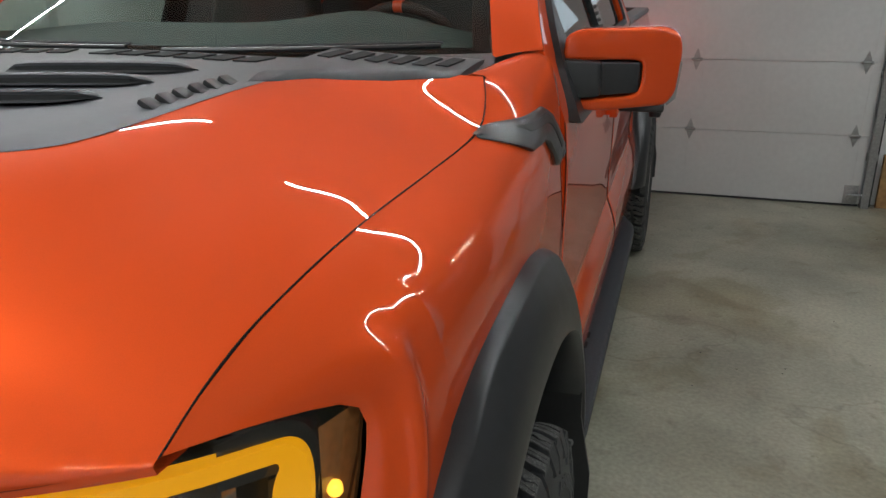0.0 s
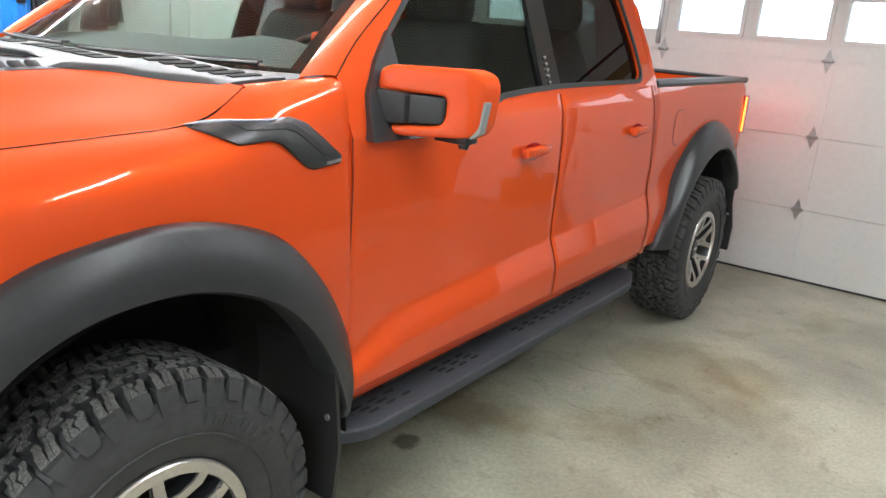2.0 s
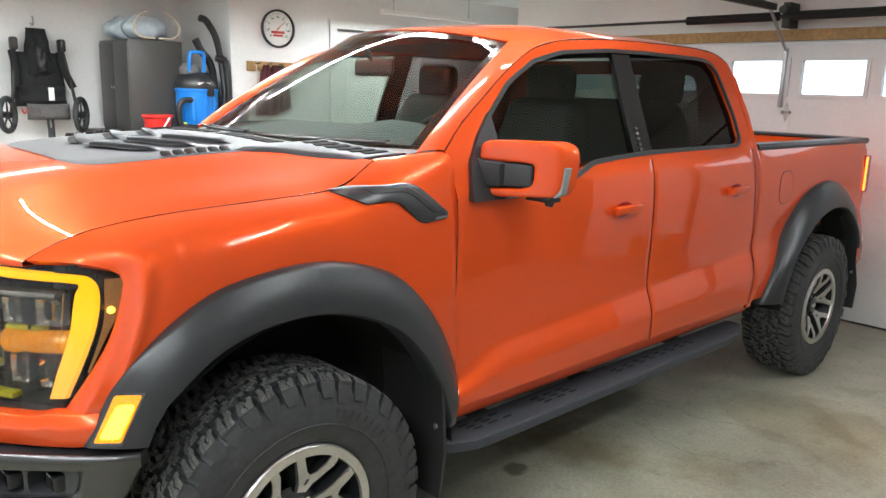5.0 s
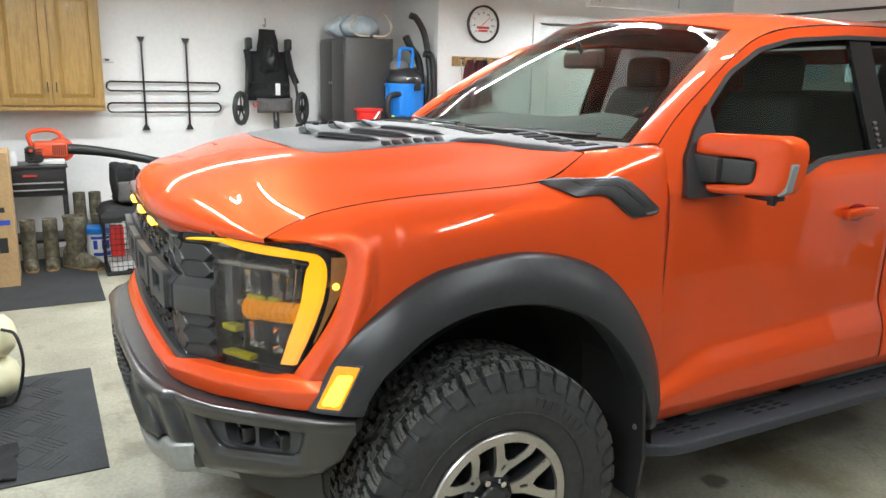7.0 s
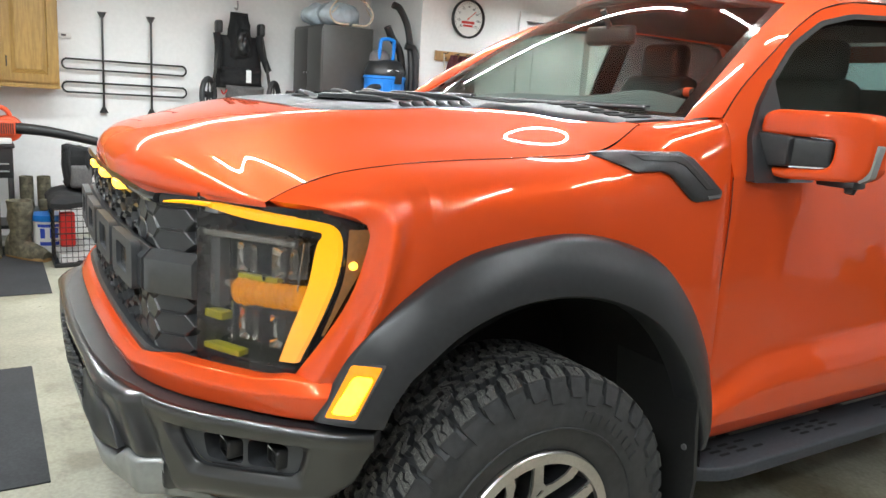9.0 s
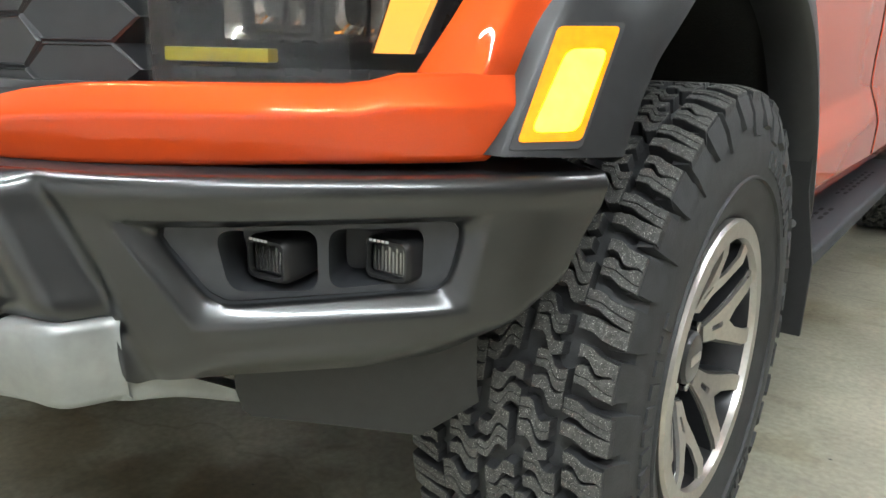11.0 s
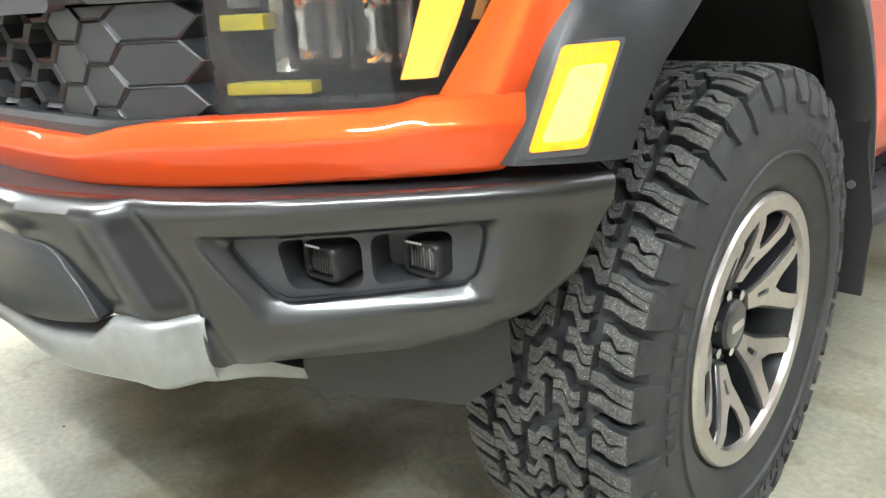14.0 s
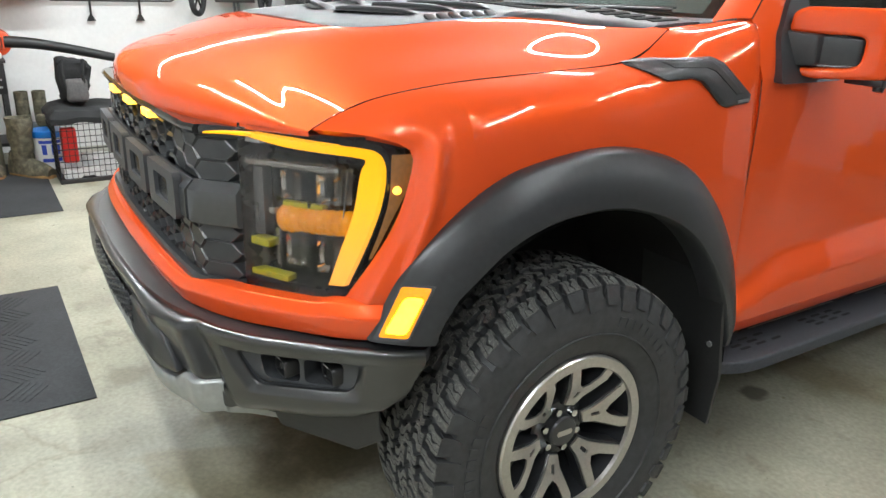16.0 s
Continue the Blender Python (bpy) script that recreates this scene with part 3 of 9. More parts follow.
def hinge(x, z, wide):
    bm = bmesh.new()
    for s in (-1, 1):
        plate(bm, rounded([(x - wide, z + s * 0.008), (x + wide, z + s * 0.008), (x + wide * 0.55, z + s * 0.045), (x, z + s * 0.085), (x - wide * 0.55, z + s * 0.045)], 0.008, 3), [],
              lambda u, v, d: (u, GY - 0.004 + d, v), 0.003)
    rod(bm, (x - wide - 0.012, GY - 0.010, z), (x + wide + 0.012, GY - 0.010, z), 0.008, seg=10)
    for s in (-1, 1):
        box(bm, x + s * wide - 0.006, x + s * wide + 0.006, GY - 0.03, GY - 0.002, z - 0.012, z + 0.012, 0.002)
        rod(bm, (x, GY - 0.009, z + s * 0.05), (x, GY - 0.003, z + s * 0.05), 0.006, seg=6)
    return part("hinge", bm, GALV, gdoor, "galvanised steel hinge")


for k in (1, 2, 3):
    for x in (-2.26, -1.08, 0.1, 1.285, 2.44):
        hinge(x, k * SEC + 0.003, 0.028)
bm = bmesh.new()
box(bm, GX0, GX1, GY - 0.004, GY + 0.05, 0.0, 0.016, 0.003)
part("bottom_seal", bm, RUBBER, gdoor, "black rubber bottom seal")
for x in (GX0 + 0.06, GX1 - 0.06):
    bm = bmesh.new()
    box(bm, x - 0.05, x + 0.05, GY - 0.006, GY - 0.001, 0.02, 0.16, 0.002)
    rod(bm, (x - 0.03, GY - 0.02, 0.09), (x + 0.10, GY - 0.02, 0.09), 0.008, seg=8)
    part("bottom_bracket", bm, GALV, gdoor, "galvanised bottom bracket")

for side, x in (("a", GX0 - 0.035), ("b", GX1 + 0.035)):
    tr = thing("door_track", "galvanised steel track beside the overhead door", "door track", (x, GY - 0.03, 0), kind="structure")
    bm = bmesh.new()
    plate(bm, [(-0.025, -0.03), (0.025, -0.03), (0.025, -0.025), (-0.018, -0.025), (-0.018, 0.025), (0.025, 0.025), (0.025, 0.03), (-0.025, 0.03)], [],
          lambda u, v, d: (x + u, GY - 0.03 + v, d), 2.05)
    part("rail", bm, GALV, tr, smooth=0)
    bm = bmesh.new()
    for z in (0.35, 0.95, 1.6):
        box(bm, x - 0.03, x + 0.05, GY, GY + 0.075, z, z + 0.05, 0.003)
    part("bracket", bm, GALV, tr)
    bm = bmesh.new()
    box(bm, x + (0.03 if x > 0 else -0.05), x + (0.05 if x > 0 else -0.03), GY + 0.005, SOUTH - 0.003, 0.0, 2.1, 0.002)
    part("rubber_stop", bm, RUBBER, tr, "black rubber weather stop")
    for s in range(6):
        z = s * 0.35 + 0.02
        bm = bmesh.new()
        rod(bm, (x - 0.002, GY - 0.032, z + 0.1), (x + 0.012, GY - 0.032, z + 0.1), 0.012, seg=10)
        part("bolt", bm, DARKSTEEL, tr)

torsion = thing("torsion_shaft", "steel shaft with two black torsion springs above the door", "door spring", (0.05, GY - 0.1, 2.3), kind="structure")
bm = bmesh.new()
rod(bm, (GX0 - 0.2, GY - 0.1, 2.315), (GX1 + 0.2, GY - 0.1, 2.315), 0.0127, seg=12)
part("shaft", bm, DARKSTEEL, torsion, "brown steel shaft")
for s in (-1, 1):
    bm = bmesh.new()
    rows = []
    for i in range(120):
        x = 0.05 + s * (0.05 + i * 0.0066)
        rows.append(ring((x, GY - 0.1, 2.315), (1, 0, 0), 0.036 if i % 2 else 0.031, 14, (0, 0, 1)))
    skin(bm, rows, True, True)
    part("spring", bm, BLACKIRON, torsion, "black coil spring")
bm = bmesh.new()
box(bm, 0.02, 0.08, GY - 0.09, SOUTH - 0.003, 2.23, 2.42, 0.006)
rod(bm, (0.05, GY - 0.16, 2.36), (0.05, GY - 0.04, 2.36), 0.03, seg=12)
part("centre_bracket", bm, DARKSTEEL, torsion)
opener = thing("opener_arm", "galvanised opener arm bolted to the overhead door", "door opener", (0.05, GY - 0.02, 1.6), kind="structure")
bm = bmesh.new()
box(bm, 0.035, 0.065, GY - 0.03, GY - 0.004, 1.62, 2.08, 0.003)
rod(bm, (0.05, GY - 0.02, 2.06), (0.05, GY - 0.35, 2.33), 0.012, seg=8)
part("strut", bm, GALV, opener)
bm = bmesh.new()
box(bm, 0.03, 0.07, 3.0, GY - 0.3, 2.34, 2.39, 0.004)
part("rail", bm, DARKSTEEL, opener)
bm = bmesh.new()
box(bm, 0.04, 0.06, 3.1, 3.12, 2.39, CEIL, 0.002)
box(bm, 0.04, 0.06, GY - 0.5, GY - 0.48, 2.39, CEIL, 0.002)
part("hanger", bm, GALV, opener)

# outside
bm = bmesh.new()
box(bm, -400, 400, 5.4, 800, -0.3, -0.12)
solo("ground", bm, PAPER, "snow-covered ground outside the garage", "ground", kind="structure", smooth=0)
bm = bmesh.new()
box(bm, -60, 60, 45, 45.5, -1, 40)
solo("backdrop", bm, OUTSIDE, "bright overcast distance outside the windows", "sky", kind="structure", smooth=0)

# ceiling light fixtures
for x, y, length, along, watts, lz in FIXTURES:
    fxt = thing("ceiling_light", "slim white LED tube fixture hung below the ceiling", "ceiling light", (x, y, lz), group="ceiling lights")
    hx, hy = (length / 2, 0.035) if along == "x" else (0.035, length / 2)
    bm = bmesh.new()
    box(bm, x - hx, x + hx, y - hy, y + hy, lz - 0.02, lz + 0.02, 0.006)
    part("housing", bm, TUBEWHITE, fxt)
    for s in (-0.8, 0.8):
        bm = bmesh.new()
        px, py = (x + s * hx, y) if along == "x" else (x, y + s * hy)
        rod(bm, (px, py, lz + 0.018), (px, py, CEIL), 0.004, seg=6)
        part("hanger", bm, GALV, fxt)
    for s in (-1, 1):
        bm = bmesh.new()
        ex, ey = (x + s * (hx + 0.006), y) if along == "x" else (x, y + s * (hy + 0.006))
        box(bm, ex - (0.006 if along == "x" else hx), ex + (0.006 if along == "x" else hx), ey - (hy if along == "x" else 0.006), ey + (hy if along == "x" else 0.006), lz - 0.03, lz + 0.02, 0.002)
        part("end_cap", bm, TUBEWHITE, fxt)

# ---- the truck: driver's side at +x, front at -y, front axle at y = 0 ----
truck = thing("pickup_truck", "bright orange crew-cab pickup truck with black flares and amber lamps lit", "truck", (0, 1.8, 0))
AXLE_R = 3.693
TYRE_R, TYRE_IN, TYRE_OUT = 0.440, 0.755, 1.066


def crease(y):
    return 0.765 + (y - 0.69) * 0.05 - 0.09 * (1 - step(0.62, 0.92, y))


def side_x(y, z):
    """How far out the body's side lies."""
    c = crease(y)
    x = smooth_table([(0.54, 0.955), (0.565, 0.984), (0.585, 0.998), (c - 0.09 * (c - 0.585) / 0.18, 1.003), (c - 0.06 * (c - 0.585) / 0.18, 0.996), (c - 0.007, 0.971), (c + 0.006, 0.9665), (c + 0.03, 0.9645), (c + 0.08, 0.9645), (1.02, 0.969), (1.20, 0.971), (1.29, 0.967), (1.35, 0.960), (1.40, 0.945), (1.45, 0.924)], z)
    if y > 2.87:
        x -= 0.012
    return x


def green_x(z):
    return 1.506 - 0.40 * z


def side_panel(name, y0, y1, z0, z1, ny, nz, parent=truck, mat=ORANGE, label=""):
    """A side panel between two cut lines y0(z), y1(z) and two heights z0(y), z1(y)."""
    grid = []
    near = 0.003 / (y1(0.9) - y0(0.9))
    across = [0.0, near] + [i / ny for i in range(1, ny)] + [1 - near, 1.0]
    for j in range(nz + 1):
        row = []
        for a in across:
            ty = y0(0.9) * (1 - a) + y1(0.9) * a
            z = z0(ty) + (z1(ty) - z0(ty)) * j / nz
            y = y0(z) + (y1(z) - y0(z)) * a
            edge = 0.002 if a in (0.0, 1.0) or j == 0 else 0.0
            row.append(V(side_x(y, z) - edge, y, z))
        grid.append(row)
    bm = bmesh.new()
    sheet(bm, grid, 0.03, (-1, 0, 0))
    return both(name, bm, mat, parent, label, smooth=35)


def belt(y):
    return smooth_table([(0.66, 1.335), (1.15, 1.345), (1.42, 1.405), (1.6, 1.415), (2.7, 1.43), (2.9, 1.44)], y)


SILL = 0.575
front_doors = side_panel("front_door", lambda z: 0.662, lambda z: 1.846 + 0.02 * (1.4 - z), lambda y: SILL + 0.02, belt, 36, 110)
rear_doors = side_panel("rear_door", lambda z: 1.853 + 0.02 * (1.4 - z), lambda z: 2.80 + 0.06 * step(1.4, 0.9, z) - 0.03 * step(0.85, 0.6, z), lambda y: SILL + 0.02, belt, 30, 110)
# rocker below the doors
grid = [[V(x, 0.655 + (2.865 - 0.655) * i / 12, z) for i in range(13)] for z, x in ((0.52, 0.93), (0.535, 0.955), (0.56, 0.972), (0.59, 0.976))]
bm = bmesh.new()
sheet(bm, grid, 0.05, (-1, 0, 0))
both("rocker_panel", bm, ORANGE, truck)
side_panel("cab_corner", lambda z: 2.806 + 0.06 * step(1.4, 0.9, z) - 0.03 * step(0.85, 0.6, z), lambda z: 2.868, lambda y: SILL, lambda y: 1.45, 4, 20)


def cut_line(name, y_of, z0, z1, r, label, out=-0.0002):
    bm = bmesh.new()
    hose(bm, [(side_x(y_of(z), z) + out, y_of(z), z) for z in span(z0, z1, 14)], r, 6, 2)
    both(name, bm, LAMPDARK, truck, label)


cut_line("door_cut", lambda z: 0.6585, 0.60, 1.33, 0.0013, "thin dark gap ahead of the front door")
cut_line("door_cut", lambda z: 1.8495 + 0.02 * (1.4 - z), 0.60, 1.41, 0.0010, "thin dark gap between the doors")
cut_line("door_cut", lambda z: 2.803 + 0.06 * step(1.4, 0.9, z) - 0.03 * step(0.85, 0.6, z), 0.60, 1.43, 0.0017, "thin dark gap behind the rear door")
cut_line("bed_gap", lambda z: 2.880, 0.60, 1.44, 0.0075, "dark gap between cab and bed", -0.006)


# greenhouse side with the window opening
DLO = [(0.735, 1.335), (0.765, 1.46), (0.885, 1.60), (1.03, 1.720), (1.21, 1.808), (1.40, 1.850), (1.73, 1.874), (2.0, 1.878), (2.48, 1.874), (2.59, 1.862), (2.645, 1.81), (2.70, 1.60), (2.705, 1.475), (2.66, 1.445), (1.86, 1.437), (1.60, 1.425), (1.43, 1.412), (1.30, 1.365), (1.15, 1.350), (0.80, 1.338)]
GAP = [(0.645, 1.487), (0.752, 1.575), (0.911, 1.677), (1.045, 1.760), (1.133, 1.807), (1.232, 1.851), (1.40, 1.890), (1.73, 1.916), (2.17, 1.922), (2.52, 1.918), (2.68, 1.900), (2.78, 1.855)]
SIDE_OUT = [(0.662, 1.33)] + GAP + [(2.83, 1.77), (2.868, 1.60), (2.868, 1.43), (2.70, 1.425), (1.60, 1.408), (1.42, 1.398), (1.28, 1.352), (1.15, 1.338), (0.80, 1.328)]
bm = bmesh.new()
plate(bm, SIDE_OUT, [rounded(DLO, 0.03, 3)], lambda u, v, d: (min(green_x(v), side_x(u, v) + 0.0005) - d, u, v), 0.05)
both("cab_side_frame", bm, ORANGE, truck, smooth=35)


def shrink(points, d):
    """An outline moved inward by d."""
    out, k = [], len(points)
    area = sum(points[i - 1][0] * points[i][1] - points[i][0] * points[i - 1][1] for i in range(k))
    s = 1 if area > 0 else -1
    for i in range(k):
        p, a, b = Vector(points[i]), Vector(points[i - 1]), Vector(points[(i + 1) % k])
        n1 = Vector((-(p - a).y, (p - a).x)).normalized() * s
        n2 = Vector((-(b - p).y, (b - p).x)).normalized() * s
        n = (n1 + n2).normalized()
        out.append(tuple(p + n * d / max(0.5, n.dot(n1))))
    return out


bm = bmesh.new()
plate(bm, rounded(shrink(DLO, -0.004), 0.03, 3), [rounded(shrink(DLO, 0.012), 0.03, 3)], lambda u, v, d: (green_x(v) + 0.004 - d, u, v), 0.012)
both("window_moulding", bm, POCKET, truck, "matt black window moulding")
FRONT_GLASS = [(0.78, 1.345), (0.90, 1.595), (1.04, 1.712), (1.22, 1.798), (1.41, 1.838), (1.755, 1.862), (1.735, 1.44), (1.60, 1.43), (1.43, 1.42), (1.30, 1.372), (1.15, 1.356)]
REAR_GLASS = [(1.875, 1.445), (1.885, 1.866), (2.40, 1.864), (2.57, 1.852), (2.625, 1.81), (2.69, 1.60), (2.692, 1.48), (2.65, 1.455)]
for name, outline, mat, lab in (("front_side_window", FRONT_GLASS, SIDEGLASS, "clear side glass, closed"), ("rear_side_window", REAR_GLASS, PRIVACY, "dark tinted privacy glass")):
    bm = bmesh.new()
    plate(bm, shrink(outline, -0.006), [], lambda u, v, d: (green_x(v) - 0.022 - d, u, v), 0.004)
    both(name, bm, mat, truck, lab, smooth=20)
bm = bmesh.new()
plate(bm, [(1.735, 1.437), (1.878, 1.440), (1.888, 1.874), (1.755, 1.871)], [], lambda u, v, d: (green_x(v) - 0.006 - d, u, v), 0.02)
both("pillar_trim", bm, GLOSSBLACK, truck, "gloss black pillar trim")
bm = bmesh.new()
for k in range(5):
    rod(bm, (green_x(1.455 + k * 0.022) + 0.001, 1.792, 1.455 + k * 0.022), (green_x(1.455 + k * 0.022) - 0.008, 1.792, 1.455 + k * 0.022), 0.007, seg=12)
both("keypad_button", bm, GREYCLOTH, truck, "small grey keypad buttons on the door pillar")

# windscreen, pillars, roof
WS_BASE, WS_TOP = lambda u: V(0.80 * u, 0.385 + 0.225 * u * u, 1.478 - 0.008 * u * u), lambda u: V(0.612 * u, 1.10 + 0.15 * u * u, 1.935 - 0.055 * u * u)


def ws(u, v):
    a, b = WS_BASE(u), WS_TOP(u)
    return a + (b - a) * v + V(0, -0.5, 0.75) * 0.05 * v * (1 - v)


bm = bmesh.new()
grid = [[ws(-1 + 2 * i / 28, j / 12) for i in range(29)] for j in range(13)]
skin(bm, grid)
windshield = part("windshield", bm, WINDSHIELD, truck, "laminated windscreen with a dark edge band")
bm = bmesh.new()
for u0, u1, v0, v1 in ((-1, -0.955, 0, 1), (0.955, 1, 0, 1), (-0.955, 0.955, 0, 0.055), (-0.955, 0.955, 0.955, 1)):
    skin(bm, [[ws(u0 + (u1 - u0) * i / 20, v0 + (v1 - v0) * j / 10) + V(0, 0.003, -0.003) for i in range(21)] for j in range(11)])
part("frit_band", bm, GLOSSBLACK, windshield, "black ceramic edge band")

bm = bmesh.new()
rows = []
outer_line = curve_points([(green_x(z), y, z) for y, z in GAP[:7]], 2)
for k in range(13):
    v = k / 12
    a, b = ws(1, v), outer_line[k] + V(0, -0.003, 0.002)
    mid = (a + b) / 2 + V(0.35, -0.75, 0.5) * 0.012
    rows.append([a + V(0, 0.012, -0.01), a + V(0.006, -0.003, 0.003), a.lerp(mid, 0.5) + V(0.2, -0.7, 0.4) * 0.005, mid, mid.lerp(b, 0.5) + V(0.5, -0.4, 0.3) * 0.006, b, b + V(-0.03, 0.01, -0.01)])
skin(bm, rows)
both("a_pillar", bm, ORANGE, truck)
bm = bmesh.new()
hose(bm, [(green_x(z) - 0.001, y, z) for y, z in GAP], 0.0024, 6, 4)
both("door_gap", bm, LAMPDARK, truck, "thin dark gap round the doors")

bm = bmesh.new()
rows = []
NR = 24
WS_C = WS_TOP(1.0)
for k in range(NR + 1):
    f = k / NR
    y_side = 1.40 + (2.78 - 1.40) * f
    z_side = smooth_table(GAP, y_side) + 0.003
    row = []
    for i in range(33):
        u = -1 + 2 * i / 32
        if k == 0:
            if abs(u) <= 0.82:
                p = WS_TOP(u / 0.82) + V(0, 0.004, 0.003)
            else:
                e = (abs(u) - 0.82) / 0.18
                p = V(WS_C.x, WS_C.y, WS_C.z + 0.003).lerp(V(green_x(z_side) + 0.002, y_side, z_side), e)
                p.x = math.copysign(p.x, u)
        else:
            y_mid = smooth_table([(0.0, 1.10), (0.06, 1.21), (1.0, 2.78)], f)
            crown = smooth_table([(0.0, 1.938), (0.06, 1.956), (0.30, 1.985), (0.7, 1.982), (0.92, 1.950), (1.0, 1.90)], f)
            s = abs(u) ** (2.0 + 1.4 * step(0.0, 0.25, f))
            p = V((green_x(z_side) + 0.002) * u, y_mid + (y_side - y_mid) * s, crown + (z_side - crown) * s)
        row.append(p)
    rows.append(row)
rows.insert(0, [p + V(0, 0.012, -0.012) for p in rows[0]])
skin(bm, rows)
roof = part("roof", bm, ORANGE, truck, smooth=50)
bm = bmesh.new()
box(bm, -0.03, 0.03, 2.2, 2.36, 1.975, 2.02, 0.015, 3)
part("antenna_fin", bm, GLOSSBLACK, roof, "gloss black antenna fin")

# back of the cab
bm = bmesh.new()
plate(bm, [(-0.93, 0.9), (0.93, 0.9), (0.93, 1.44), (0.80, 1.78), (0.72, 1.88), (-0.72, 1.88), (-0.80, 1.78), (-0.93, 1.44)], [rounded([(-0.62, 1.46), (0.62, 1.46), (0.58, 1.80), (-0.58, 1.80)], 0.05)],
      lambda u, v, d: (u, 2.862 - max(0, v - 1.44) * 0.12 - d, v), 0.03)
part("cab_back", bm, ORANGE, truck, smooth=0)
bm = bmesh.new()
plate(bm, rounded([(-0.64, 1.44), (0.64, 1.44), (0.60, 1.82), (-0.60, 1.82)], 0.05), [], lambda u, v, d: (u, 2.84 - max(0, v - 1.44) * 0.12 - d, v), 0.005)
part("rear_window", bm, SIDEGLASS, truck, "rear cab window")

# hood
def seam_x(y):
    return smooth_table([(-0.62, 0.826), (-0.45, 0.838), (-0.2, 0.848), (0.1, 0.866), (0.25, 0.872), (0.33, 0.860), (0.40, 0.838)], y)


def seam_z(y):
    return smooth_table([(-0.62, 1.262), (-0.55, 1.297), (-0.45, 1.327), (-0.26, 1.350), (0.0, 1.365), (0.2, 1.378), (0.28, 1.398), (0.34, 1.430), (0.40, 1.458)], y)


def hood_front(x):
    return -0.825 + 0.207 * (abs(x) / 0.83) ** 2.6


def crest(y):
    return smooth_table([(-0.84, 1.330), (-0.60, 1.398), (-0.37, 1.443), (0.0, 1.476), (0.40, 1.494)], y)


# share of the dome's height, by the way out to the seam
HOOD_SECTION = [(0.0, 1.0), (0.40, 0.985), (0.55, 0.955), (0.61, 0.90), (0.70, 0.68), (0.78, 0.48), (0.85, 0.345), (0.93, 0.20), (1.0, 0.0)]


def hood_z(x, y):
    """The hood's height: a flat-topped dome with sloping flanks, shelves beside it, and a tight roll at the front edge."""
    ax = abs(x)
    edge, top = seam_z(y), crest(y)
    k = smooth_table(HOOD_SECTION, ax / seam_x(max(y, -0.6)) if ax > 0.3 else ax / 0.84)
    flat = 1 - (ax / 0.84) ** 2.4 if ax < 0.84 else 0.0
    k = flat + (k - flat) * step(0.08, 0.48, y - hood_front(x))
    z = edge + (top - edge) * k
    t = min(1.0, max(0.0, (y - hood_front(x)) / 0.13))
    ease = (1 - (1 - t) ** 2.7) ** (1 / 2.7)
    front = 1.246 + 0.014 * (ax / 0.83) ** 2
    return front + (z - front) * ease


bm = bmesh.new()
rows = []
for j in range(73):
    row = []
    for i in range(121):
        u = -1 + 2 * i / 120
        f = (j / 72) ** 1.6
        yf, yr = hood_front(u * 0.826), 0.40 - 0.07 * (1 - u * u)
        y = yf + (yr - yf) * f
        x = seam_x(y) * u
        row.append(V(x, y, hood_z(x, y)))
    rows.append(row)
# even out the pressed shape, so that its reflections run smoothly
for _ in range(8):
    for row in rows:
        zs = [p.z for p in row]
        for i in range(1, 120):
            row[i].z = (zs[i - 1] + 2 * zs[i] + zs[i + 1]) / 4
    for i in range(121):
        zs = [row[i].z for row in rows]
        for j in range(26, 72):
            rows[j][i].z = (zs[j - 1] + 2 * zs[j] + zs[j + 1]) / 4
lip = [p + V(0, 0.003, -0.010) for p in rows[0]]
lip2 = [p + V(0, 0.05, -0.012) for p in rows[0]]
skin(bm, [lip2, lip] + rows)
part("hood", bm, ORANGE, truck, smooth=60)
bm = bmesh.new()
hose(bm, [(seam_x(y) + 0.0012, y, seam_z(y) + 0.0002) for y in (-0.615, -0.55, -0.45, -0.26, 0.0, 0.2, 0.28, 0.34, 0.395)], 0.0008, 6, 5)
both("hood_gap", bm, LAMPDARK, truck, "thin dark gap beside the hood")


OUT_EDGE = curve_points([(0.655, 0.56, 0), (0.662, 0.69, 0), (0.606, 0.857, 0), (0.495, 1.018, 0), (0.345, 1.135, 0), (0.095, 1.199, 0), (-0.152, 1.178, 0), (-0.295, 1.121, 0), (-0.427, 1.022, 0), (-0.480, 0.955, 0), (-0.515, 0.888, 0), (-0.549, 0.820, 0)], 6)
IN_EDGE = curve_points([(0.565, 0.575, 0), (0.570, 0.62, 0), (0.510, 0.770, 0), (0.405, 0.908, 0), (0.284, 0.997, 0), (0.100, 1.060, 0), (-0.090, 1.062, 0), (-0.245, 1.015, 0), (-0.360, 0.930, 0), (-0.393, 0.890, 0), (-0.414, 0.855, 0), (-0.430, 0.816, 0)], 6)


def fender_low(y):
    """Height of the fender's lower border, hidden under the flare."""
    best = 0.6
    for a, b in zip(OUT_EDGE, OUT_EDGE[1:]):
        lo, hi = min(a.x, b.x), max(a.x, b.x)
        if lo <= y <= hi and hi > lo:
            best = max(best, a.y + (b.y - a.y) * (y - a.x) / (b.x - a.x))
    return best - 0.03


def fender_side(y):
    return smooth_table([(-0.6, 0.935), (-0.45, 0.962), (-0.3, 0.978), (0.0, 0.990), (0.3, 0.983), (0.655, 0.970)], y)


